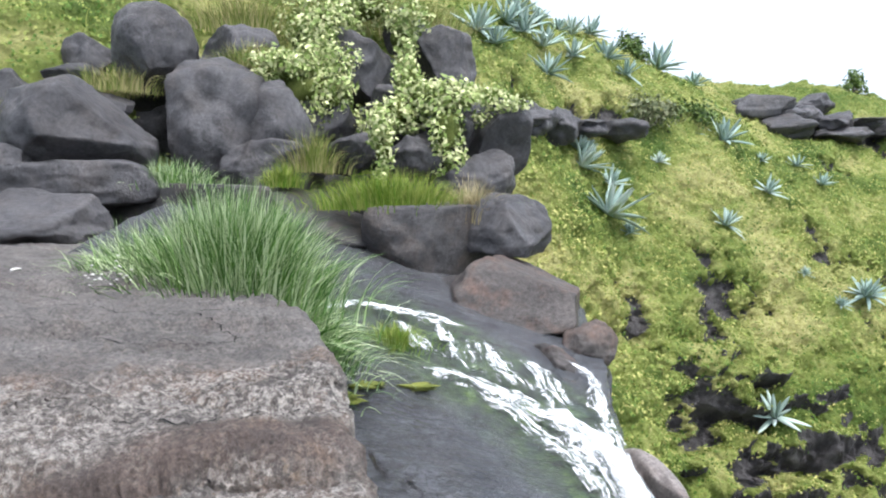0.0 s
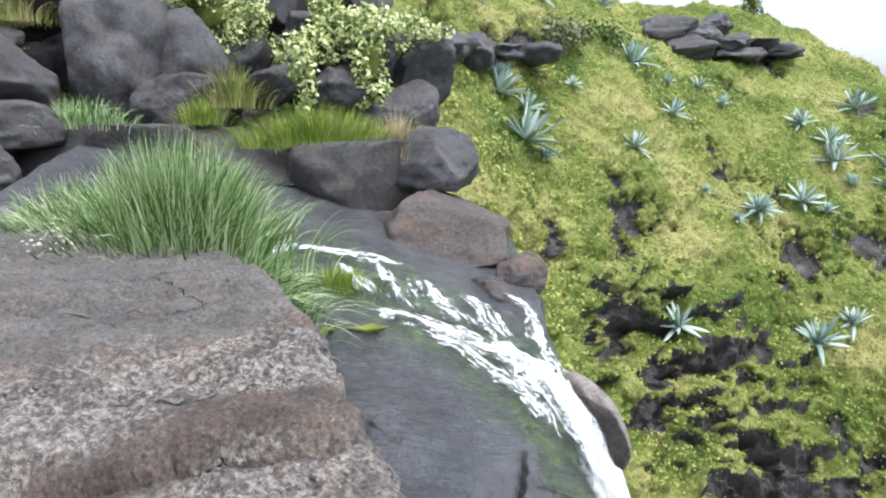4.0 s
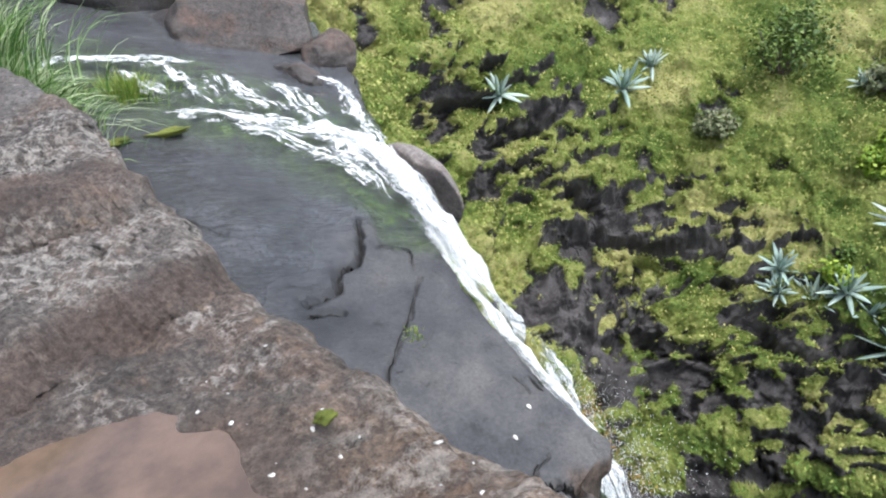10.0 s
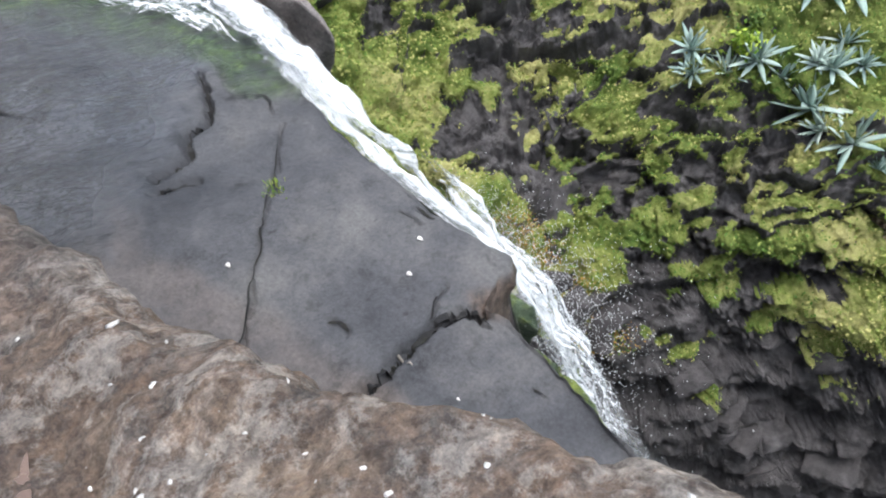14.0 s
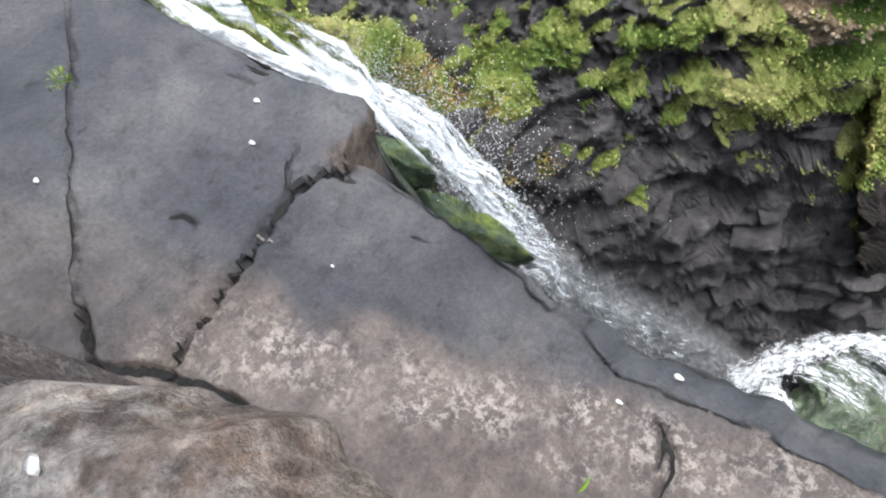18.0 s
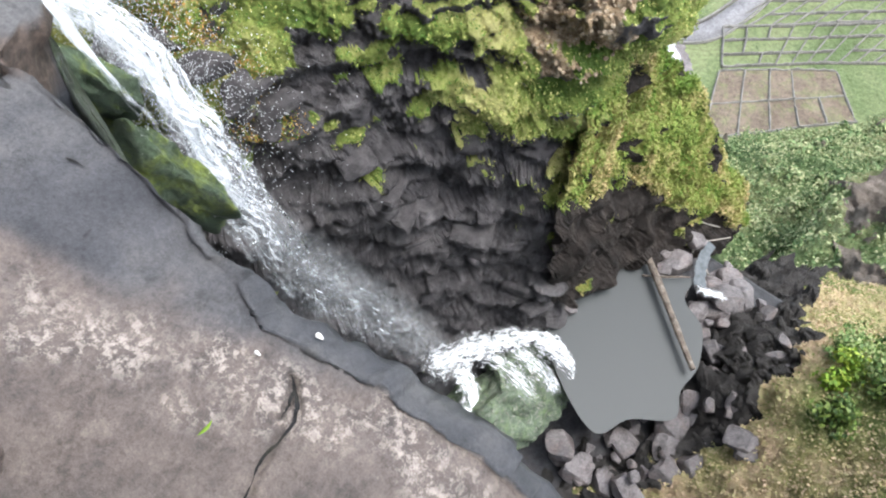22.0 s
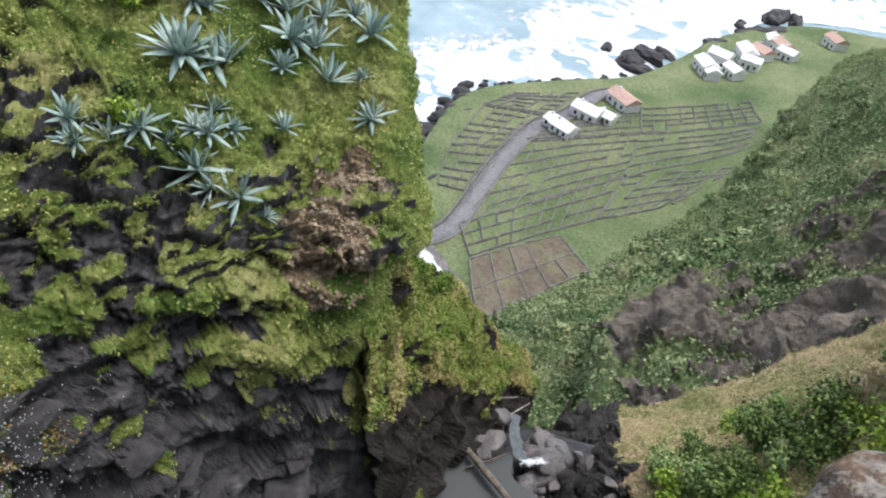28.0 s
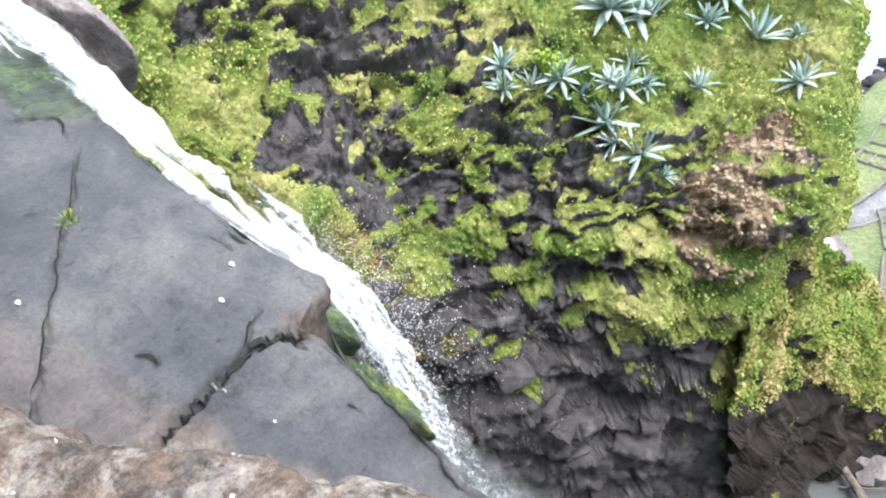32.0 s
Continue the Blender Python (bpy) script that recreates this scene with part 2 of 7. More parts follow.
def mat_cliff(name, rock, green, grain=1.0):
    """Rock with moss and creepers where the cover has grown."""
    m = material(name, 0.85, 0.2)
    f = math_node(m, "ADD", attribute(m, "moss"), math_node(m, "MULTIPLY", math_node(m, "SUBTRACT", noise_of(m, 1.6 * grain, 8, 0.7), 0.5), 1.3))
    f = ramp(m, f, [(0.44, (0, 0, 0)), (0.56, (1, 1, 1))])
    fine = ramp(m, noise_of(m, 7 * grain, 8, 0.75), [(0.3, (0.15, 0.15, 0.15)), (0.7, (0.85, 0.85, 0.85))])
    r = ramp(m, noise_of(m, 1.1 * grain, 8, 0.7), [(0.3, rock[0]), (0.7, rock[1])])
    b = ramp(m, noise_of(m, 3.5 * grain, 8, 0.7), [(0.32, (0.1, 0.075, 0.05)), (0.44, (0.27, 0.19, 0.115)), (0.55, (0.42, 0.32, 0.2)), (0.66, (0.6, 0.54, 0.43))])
    # rock colour multiplied darker in the crevices of the ridged noise
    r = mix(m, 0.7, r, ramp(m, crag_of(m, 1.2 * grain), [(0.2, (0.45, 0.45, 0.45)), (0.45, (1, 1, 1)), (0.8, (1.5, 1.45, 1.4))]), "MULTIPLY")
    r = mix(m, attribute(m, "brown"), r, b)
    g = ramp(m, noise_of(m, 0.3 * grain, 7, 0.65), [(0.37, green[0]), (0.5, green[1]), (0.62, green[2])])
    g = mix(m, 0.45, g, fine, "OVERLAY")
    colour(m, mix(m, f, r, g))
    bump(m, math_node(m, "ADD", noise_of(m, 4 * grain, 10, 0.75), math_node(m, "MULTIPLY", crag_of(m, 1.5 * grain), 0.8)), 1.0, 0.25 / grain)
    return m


def mat_slab():
    """Smooth basalt: dry and stained below, lichen in one band, filmed with water above, algae under the stream."""
    m = material("slab_rock", 0.6, 0.35)
    base = ramp(m, noise_of(m, 0.9, 9, 0.62), [(0.36, (0.03, 0.032, 0.037)), (0.5, (0.062, 0.063, 0.068)), (0.64, (0.115, 0.112, 0.11))])
    grain = ramp(m, noise_of(m, 70, 6, 0.75), [(0.3, (0.32, 0.32, 0.32)), (0.7, (0.68, 0.68, 0.68))])
    base = mix(m, 0.55, base, grain, "OVERLAY")
    # flakes that have come away, small dark scars
    flow = node(m, "ShaderNodeMapping", Scale=(3.0, 7.0, 5.0), Rotation=(0, 0, 0.5))
    link(m, place(m), flow.inputs["Vector"])
    scar = ramp(m, noise_of(m, 1.6, 4, 0.55, flow.outputs[0]), [(0.27, (0.35, 0.34, 0.34)), (0.33, (1, 1, 1))])
    base = mix(m, 0.8, base, scar, "MULTIPLY")
    brown = ramp(m, noise_of(m, 5, 9, 0.7), [(0.35, (0.085, 0.07, 0.062)), (0.52, (0.145, 0.116, 0.098)), (0.68, (0.21, 0.172, 0.145))])
    c = mix(m, math_node(m, "MULTIPLY", attribute(m, "stain"), 0.8), base, mix(m, 0.4, brown, grain, "OVERLAY"))
    crust = math_node(m, "MULTIPLY", ramp(m, noise_of(m, 19, 11, 0.78), [(0.48, (0, 0, 0)), (0.56, (1, 1, 1))]), ramp(m, noise_of(m, 3.2, 4, 0.6), [(0.4, (0.15, 0.15, 0.15)), (0.56, (1, 1, 1))]))
    c = mix(m, math_node(m, "MULTIPLY", attribute(m, "band"), math_node(m, "MULTIPLY", crust, 0.75)), c, (0.42, 0.37, 0.325))
    damp = attribute(m, "damp")
    # water film tinted paler and bluer than dry rock: sky sheen painted in
    film_sheen = ramp(m, noise_of(m, 1.6, 6, 0.6), [(0.35, (0.075, 0.081, 0.095)), (0.62, (0.165, 0.172, 0.193))])
    c = mix(m, math_node(m, "MULTIPLY", damp, 0.75), c, film_sheen)
    broken = ramp(m, noise_of(m, 16, 9, 0.75), [(0.35, (0.035, 0.028, 0.024)), (0.6, (0.13, 0.095, 0.075))])
    c = mix(m, attribute(m, "broken"), c, broken)
    algae = ramp(m, noise_of(m, 4.5, 9, 0.72), [(0.34, (0.055, 0.068, 0.06)), (0.46, (0.085, 0.122, 0.075)), (0.56, (0.115, 0.18, 0.075)), (0.66, (0.2, 0.3, 0.09))])
    c = mix(m, math_node(m, "MULTIPLY", attribute(m, "wet"), 0.85), c, algae)
    pits = ramp(m, noise_of(m, 34, 8, 0.78), [(0.36, (0.4, 0.4, 0.4)), (0.5, (1, 1, 1)), (0.64, (1.45, 1.43, 1.4))])
    c = mix(m, 0.45, c, pits, "MULTIPLY")
    scab = ramp(m, noise_of(m, 7, 11, 0.72), [(0.35, (0.36, 0.36, 0.36)), (0.44, (0.78, 0.78, 0.78)), (0.62, (0.92, 0.92, 0.92))])
    colour(m, mix(m, 0.7, c, scab, "MULTIPLY"))
    wetness = math_node(m, "MAXIMUM", math_node(m, "MULTIPLY", damp, 0.9), attribute(m, "wet"))
    gloss(m, mix(m, wetness, ramp(m, noise_of(m, 1.5, 5), [(0.35, (0.48, 0.48, 0.48)), (0.65, (0.7, 0.7, 0.7))]), (0.22, 0.22, 0.22)))
    b = m.node_tree.nodes["Principled BSDF"]
    link(m, wetness, b.inputs["Coat Weight"])
    b.inputs["Coat IOR"].default_value = 1.6
    b.inputs["Coat Roughness"].default_value = 0.1
    bump(m, math_node(m, "ADD", math_node(m, "MULTIPLY", noise_of(m, 5, 9, 0.68), 1.1), math_node(m, "ADD", math_node(m, "MULTIPLY", noise_of(m, 30, 8, 0.7), 0.35), math_node(m, "MULTIPLY", scar, 0.12))), 0.65, 0.05)
    ripple = node(m, "ShaderNodeMapping", Scale=(3.5, 13.0, 6.0), Rotation=(0, 0, 0.35))
    link(m, place(m), ripple.inputs["Vector"])
    skin = node(m, "ShaderNodeBump", Strength=1.0, Distance=0.3)
    link(m, math_node(m, "MULTIPLY", wetness, noise_of(m, 1.0, 6, 0.62, ripple.outputs[0])), skin.inputs["Height"])
    link(m, b.inputs["Normal"].links[0].from_socket, skin.inputs["Normal"])
    link(m, skin.outputs["Normal"], b.inputs["Normal"])
    link(m, skin.outputs["Normal"], b.inputs["Coat Normal"])
    return m


slab_rock = mat_slab()

# the ledge: rust and thick white crusts on the outer rock, a rain-filled hollow
m_ = ledge_rock
base_ = m_.node_tree.nodes["Principled BSDF"].inputs["Base Color"].links[0].from_socket
rust_ = ramp(m_, noise_of(m_, 11, 9, 0.75), [(0.35, (0.07, 0.058, 0.05)), (0.5, (0.25, 0.155, 0.095)), (0.64, (0.43, 0.31, 0.21))])
white_ = ramp(m_, noise_of(m_, 9, 11, 0.76), [(0.5, (0, 0, 0)), (0.545, (1, 1, 1))])
c_ = mix(m_, math_node(m_, "MULTIPLY", attribute(m_, "crust"), 0.75), base_, rust_)
c_ = mix(m_, math_node(m_, "MULTIPLY", attribute(m_, "crust"), math_node(m_, "MULTIPLY", white_, 0.6)), c_, (0.58, 0.55, 0.5))
pale_ = ramp(m_, noise_of(m_, 24, 10, 0.78), [(0.48, (0, 0, 0)), (0.54, (1, 1, 1))])
drift_ = ramp(m_, noise_of(m_, 2.6, 6, 0.65), [(0.36, (0.25, 0.25, 0.25)), (0.52, (1, 1, 1))])
c_ = mix(m_, math_node(m_, "MULTIPLY", math_node(m_, "MULTIPLY", attribute(m_, "bloom"), drift_), math_node(m_, "MULTIPLY", pale_, 0.8)), c_, (0.42, 0.39, 0.355))
# brown layer fronts, darkened further: shade under each lip is in this colour
dark_front_ = ramp(m_, noise_of(m_, 4, 9, 0.75), [(0.35, (0.045, 0.036, 0.034)), (0.6, (0.13, 0.095, 0.08))])
c_ = mix(m_, math_node(m_, "MULTIPLY", attribute(m_, "front"), 0.75), c_, dark_front_)
top_ = ramp(m_, noise_of(m_, 2.2, 8, 0.62), [(0.35, (0.1, 0.093, 0.089)), (0.65, (0.195, 0.185, 0.176))])
c_ = mix(m_, math_node(m_, "MULTIPLY", attribute(m_, "upper"), 0.75), c_, top_)
mud_ = ramp(m_, noise_of(m_, 3, 5, 0.6), [(0.4, (0.12, 0.09, 0.075)), (0.65, (0.2, 0.145, 0.115))])
colour(m_, mix(m_, math_node(m_, "MULTIPLY", attribute(m_, "puddle"), 0.85), c_, mud_))
g_ = m_.node_tree.nodes["Principled BSDF"].inputs["Roughness"].links[0].from_socket
gloss(m_, mix(m_, attribute(m_, "puddle"), g_, (0.2, 0.2, 0.2)))
pit_ = ramp(m_, noise_of(m_, 38, 8, 0.8), [(0.36, (0.3, 0.29, 0.28)), (0.5, (1, 1, 1)), (0.62, (1.7, 1.66, 1.6))])
colour(m_, mix(m_, 0.75, m_.node_tree.nodes["Principled BSDF"].inputs["Base Color"].links[0].from_socket, pit_, "MULTIPLY"))

GREENS = ((0.085, 0.135, 0.025), (0.21, 0.25, 0.06), (0.4, 0.38, 0.15))
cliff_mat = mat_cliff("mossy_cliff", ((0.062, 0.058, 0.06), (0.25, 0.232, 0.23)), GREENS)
spur_mat = mat_cliff("grassy_spur", ((0.02, 0.018, 0.016), (0.08, 0.065, 0.055)), ((0.09, 0.13, 0.02), (0.19, 0.2, 0.05), (0.32, 0.25, 0.09)))
bank_mat = mat_cliff("grassy_bank", ((0.035, 0.032, 0.03), (0.13, 0.12, 0.11)), ((0.13, 0.18, 0.05), (0.32, 0.3, 0.13), (0.52, 0.39, 0.25)), 0.6)
far_mat = mat_cliff("far_slope", ((0.15, 0.125, 0.1), (0.46, 0.39, 0.32)), ((0.07, 0.11, 0.04), (0.15, 0.2, 0.08), (0.28, 0.28, 0.14)), 0.25)
# field greens paled and greyed, so distance haze sits in the colour
plain_mat = mat_moss("field_grass", (0.088, 0.134, 0.052), (0.168, 0.208, 0.096), (0.262, 0.277, 0.145), 0.12)
pm = plain_mat.node_tree
shore_col = mix(plain_mat, attribute(plain_mat, "shore"), pm.nodes["Principled BSDF"].inputs["Base Color"].links[0].from_socket, (0.05, 0.045, 0.045))
colour(plain_mat, shore_col)

def mat_foam(name, low, high, tearing=1.4, dense=1.0, streak=(9.0, 1.1), dull=(0.4, 0.46, 0.46)):
    """White water: strands drawn out along the flow, see-through at the ragged edges."""
    m = material(name, 0.45, 0.3)
    flow = node(m, "ShaderNodeCombineXYZ")
    link(m, math_node(m, "MULTIPLY", attribute(m, "across"), streak[0]), flow.inputs[0])
    link(m, math_node(m, "MULTIPLY", attribute(m, "along"), streak[1]), flow.inputs[1])
    tear = math_node(m, "ADD", math_node(m, "MULTIPLY", noise_of(m, 1.0, 7, 0.65, flow.outputs[0]), 0.65), math_node(m, "MULTIPLY", noise_of(m, 12, 7, 0.72), 0.35))
    colour(m, ramp(m, tear, [(0.38, dull), (0.54, (0.78, 0.8, 0.81))]))
    a = math_node(m, "ADD", attribute(m, "body"), math_node(m, "MULTIPLY", math_node(m, "SUBTRACT", tear, 0.5), 2 * tearing))
    link(m, ramp(m, a, [(low, (0, 0, 0)), (high, (dense,) * 3)]), m.node_tree.nodes["Principled BSDF"].inputs["Alpha"])
    bump(m, tear, 0.45, 0.05)
    return m


foam = mat_foam("white_water", 0.02, 1.15, 1.8, 0.96, (15.0, 0.7), (0.56, 0.61, 0.63))
sheet_foam = mat_foam("water_veil", 0.5, 1.6, 2.6, 0.7, (12.0, 1.6), (0.22, 0.29, 0.26))
thin_foam = mat_foam("thin_white_water", 0.35, 1.9, 2.8, 0.8, (12.0, 2.6), (0.36, 0.42, 0.41))
churn = mat_foam("churned_water", 0.2, 2.3, 2.2, 0.95, (5.0, 2.5), (0.55, 0.62, 0.6))
mist = mat_foam("mist", 0.1, 1.3, 0.9, 0.13, (1.5, 0.4), (0.8, 0.83, 0.83))
veil = mat_foam("falling_veil", 0.3, 1.5, 2.8, 0.75, (18.0, 0.6), (0.68, 0.72, 0.73))
drops = material("water_drops", 0.3, 0.5)
colour(drops, ramp(drops, noise_of(drops, 30, 2), [(0.3, (0.8, 0.83, 0.84)), (0.7, (0.95, 0.96, 0.97))]))
brook_mat = material("brook_water", 0.25, 0.4)
colour(brook_mat, ramp(brook_mat, noise_of(brook_mat, 3, 4), [(0.35, (0.06, 0.068, 0.07)), (0.65, (0.1, 0.112, 0.115))]))
pool_mat = material("pool_water", 0.3, 0.12)
pool_mat.node_tree.nodes["Principled BSDF"].inputs["Base Color"].default_value = (0.07, 0.074, 0.072, 1)
bump(pool_mat, noise_of(pool_mat, 3, 3), 0.15, 0.02)
sea_mat = material("sea_water", 0.15, 0.5)
colour(sea_mat, ramp(sea_mat, noise_of(sea_mat, 0.03, 8, 0.65), [(0.35, (0.2, 0.3, 0.34)), (0.55, (0.34, 0.44, 0.48)), (0.68, (0.75, 0.8, 0.81))]))
bump(sea_mat, noise_of(sea_mat, 0.2, 8, 0.7), 0.6, 1.0)


def mat_leaf(name, a, b, c, scale=0.5, rough=0.6, spread=0.35):
    """Leaves: colour by drifts of growth and by each leaf's own chance."""
    m = material(name, rough, 0.25)
    isl = m.node_tree.nodes.new("ShaderNodeNewGeometry").outputs["Random Per Island"]
    f = math_node(m, "ADD", math_node(m, "MULTIPLY", noise_of(m, scale, 5, 0.6), 1 - spread), math_node(m, "MULTIPLY", isl, spread))
    colour(m, ramp(m, f, [(0.37, a), (0.5, b), (0.64, c)]))
    return m


grass_mat = mat_leaf("grass", (0.06, 0.14, 0.025), (0.18, 0.3, 0.08), (0.44, 0.52, 0.3), 1.2, 0.6, 0.75)
bright_grass = mat_leaf("bright_grass", (0.1, 0.19, 0.015), (0.19, 0.28, 0.035), (0.32, 0.35, 0.09), 1.0)
dry_grass = mat_leaf("dry_grass", (0.13, 0.19, 0.03), (0.28, 0.29, 0.09), (0.42, 0.36, 0.18), 1.0)
straw = mat_leaf("straw", (0.3, 0.24, 0.11), (0.42, 0.35, 0.19), (0.55, 0.48, 0.3), 1.5)
creeper_leaf = mat_leaf("creeper_leaf", (0.18, 0.25, 0.06), (0.34, 0.4, 0.14), (0.56, 0.57, 0.3), 2.0, 0.5, 0.6)
creeper_dark_core = mat_moss("creeper_dark_core", (0.04, 0.06, 0.01), (0.09, 0.11, 0.025), (0.16, 0.17, 0.05), 3.0)
agave_leaf = mat_leaf("agave_leaf", (0.18, 0.26, 0.22), (0.3, 0.4, 0.35), (0.47, 0.55, 0.48), 0.6, 0.45, 0.3)
shrub_leaf = mat_leaf("shrub_leaf", (0.04, 0.075, 0.015), (0.08, 0.14, 0.025), (0.16, 0.22, 0.05), 0.8, 0.5, 0.5)
bright_leaf = mat_leaf("bright_leaf", (0.09, 0.17, 0.01), (0.17, 0.28, 0.025), (0.3, 0.38, 0.05), 0.8, 0.5, 0.5)
bank_green = mat_leaf("bank_green", (0.08, 0.15, 0.035), (0.16, 0.25, 0.07), (0.3, 0.36, 0.14), 0.8, 0.5, 0.5)
grey_leaf = mat_leaf("grey_leaf", (0.09, 0.11, 0.05), (0.16, 0.18, 0.09), (0.25, 0.26, 0.15), 0.8, 0.6, 0.5)
moss_leaf = mat_leaf("moss_leaf", (0.085, 0.165, 0.025), (0.24, 0.3, 0.062), (0.47, 0.44, 0.155), 0.28, 0.7, 0.3)
spur_leaf = mat_leaf("spur_leaf", (0.11, 0.19, 0.025), (0.22, 0.26, 0.06), (0.42, 0.33, 0.15), 0.4, 0.7, 0.12)
bank_leaf = mat_leaf("bank_leaf", (0.19, 0.23, 0.07), (0.42, 0.37, 0.18), (0.62, 0.46, 0.31), 0.16, 0.7, 0.2)
side_leaf = mat_leaf("side_leaf", (0.085, 0.145, 0.05), (0.2, 0.27, 0.11), (0.4, 0.41, 0.22), 0.09, 0.7, 0.35)
reed_leaf = mat_leaf("reed_leaf", (0.11, 0.2, 0.03), (0.3, 0.22, 0.06), (0.47, 0.26, 0.08), 0.9, 0.7, 0.5)
brown_rock = mat_rock("brown_rock", (0.05, 0.045, 0.043), (0.11, 0.096, 0.088), 1.0, 0.0, (0.45, 0.7), (0.17, 0.085, 0.05), 0.45)
stream_rock = mat_rock("stream_rock", (0.04, 0.038, 0.039), (0.088, 0.084, 0.085), 1.0, 0.0, (0.45, 0.7), (0.14, 0.1, 0.07), 0.4)
pool_rock = mat_rock("pool_rock", (0.085, 0.078, 0.078), (0.24, 0.217, 0.21), 0.6, 0.0, (0.4, 0.75), (0.15, 0.1, 0.08), 0.4)
wet_moss = mat_rock("wet_moss", (0.035, 0.05, 0.03), (0.12, 0.17, 0.1), 1.6, 0.0, (0.3, 0.6), (0.3, 0.36, 0.04), 0.8, deep=3.0)
foam_moss = mat_rock("foam_moss", (0.05, 0.07, 0.045), (0.19, 0.24, 0.16), 1.8, 0.5, (0.3, 0.6), (0.2, 0.28, 0.12), 0.6, deep=3.0)
dead_wood = mat_rock("dead_wood", (0.06, 0.045, 0.035), (0.22, 0.18, 0.14), 2.0, 0.0, (0.7, 0.9), (0.3, 0.27, 0.23), 0.6)
pale_wood = mat_rock("pale_wood", (0.2, 0.18, 0.15), (0.42, 0.39, 0.34), 2.0, 0.0, (0.7, 0.9), (0.3, 0.27, 0.23), 0.6)
chalk = mat_rock("chalk", (0.6, 0.58, 0.54), (0.8, 0.78, 0.74), 8.0, 0.0, (0.7, 0.9), (0.6, 0.55, 0.5), 0.3)
asphalt = mat_rock("asphalt", (0.19, 0.187, 0.19), (0.26, 0.257, 0.26), 0.3, 0.0, (0.7, 0.9), (0.15, 0.14, 0.13), 0.3)
wall_stone = mat_rock("wall_stone", (0.14, 0.136, 0.118), (0.26, 0.25, 0.225), 0.5, 0.0, (0.8, 0.95), (0.2, 0.18, 0.15), 0.3)
soil_mat = mat_rock("soil", (0.12, 0.092, 0.068), (0.215, 0.172, 0.126), 0.25, 0.0, (0.85, 0.95), (0.16, 0.2, 0.07), 0.6)
white_wall = mat_rock("white_wall", (0.88, 0.87, 0.85), (0.96, 0.95, 0.94), 0.4, 0.0, (0.7, 0.9), (0.7, 0.67, 0.62), 0.3)
roof_tile = mat_rock("roof_tile", (0.55, 0.36, 0.29), (0.68, 0.47, 0.39), 0.8, 0.0, (0.7, 0.9), (0.4, 0.2, 0.12), 0.3)
dark_wood = mat_rock("door_paint", (0.1, 0.12, 0.1), (0.15, 0.16, 0.14), 2.0, 0.0, (0.5, 0.7), (0.1, 0.1, 0.1), 0.2)
pane_mat = mat_rock("window_pane", (0.03, 0.035, 0.04), (0.06, 0.065, 0.07), 0.4, 0.0, (0.1, 0.2), (0.04, 0.04, 0.05), 0.2)
wet_dark = mat_rock("wet_dark", (0.02, 0.024, 0.02), (0.07, 0.08, 0.06), 1.6, 0.0, (0.25, 0.5), (0.06, 0.1, 0.03), 0.5)
shoulder_rock = mat_rock("shoulder_rock", (0.17, 0.15, 0.142), (0.36, 0.32, 0.3), 1.2, 0.0, (0.4, 0.7), (0.17, 0.12, 0.1), 0.4)
shore_mat = mat_rock("lava", (0.02, 0.019, 0.02), (0.065, 0.06, 0.06), 0.2, 0.0, (0.5, 0.8), (0.08, 0.06, 0.05), 0.3)
surf_mat = mat_foam("surf", 0.3, 0.7)
cushion = mat_moss("cushion", (0.07, 0.09, 0.02), (0.16, 0.18, 0.04), (0.26, 0.26, 0.07), 6.0)

# near-black strip colour that stands in for shade inside the rock's cracks
crack_shade = mat_rock("crack_shade", (0.008, 0.008, 0.009), (0.02, 0.019, 0.019), 4.0, 0.0, (0.8, 0.95), (0.04, 0.04, 0.015), 0.3)
puddle_mat = material("puddle_water", 0.06, 0.5)
colour(puddle_mat, ramp(puddle_mat, noise_of(puddle_mat, 5, 6, 0.65), [(0.35, (0.075, 0.052, 0.04)), (0.65, (0.15, 0.1, 0.075))]))
bump(puddle_mat, noise_of(puddle_mat, 20, 2), 0.05, 0.01)
crumble = mat_rock("crumble", (0.2, 0.14, 0.085), (0.5, 0.41, 0.29), 1.0, 0.0, (0.8, 0.95), (0.32, 0.2, 0.1), 0.5)


# ---- the land's large forms: sections along gorge and valley, set on camera rays at guessed depths to fit the view ----
wall = []
wall.append([(-20.5, 20.35, 13.89), (-17.37, 17.68, 8.02), (-14.14, 14.87, 4.66), (-12.23, 12.99, 2.63), (-11.19, 12.12, 1.09), (-10.81, 11.82, -0.48), (-11.4, 12.49, -1.97), (-12.48, 13.84, -3.82)])
wall.append([(-9.28, 24.39, 14.89), (-8.12, 21.05, 8.29), (-6.68, 17.18, 4.74), (-6.14, 15.69, 2.44), (-5.87, 14.9, 0.5), (-5.67, 14.92, -1.35), (-5.74, 15.68, -3.26), (-6.02, 17.13, -5.61)])
wall.append([(-1.38, 29.44, 12.55), (-0.17, 25.88, 7.77), (0.96, 22.5, 4.78), (2.09, 20.77, 2.4), (2.76, 19.3, -0.46), (3.33, 17.81, -3.71), (3.82, 16.53, -5.98), (4.5, 16.24, -8.72)])
wall.append([(5.88, 32.41, 8.5), (6.12, 27.4, 4.95), (6.06, 24.22, 1.42), (5.96, 22.17, -1.45), (5.69, 20.36, -3.9), (5.89, 18.64, -6.12), (5.9, 17.12, -8.44), (6.15, 15.86, -13.97)])
wall.append([(12.77, 35.15, 6.78), (11.34, 29.73, 3.44), (10.6, 25.91, 0.24), (9.98, 23.25, -3.08), (9.11, 21.47, -5.58), (7.83, 18.92, -9.23), (7.32, 16.45, -11.71), (7.64, 14.24, -14.93)])
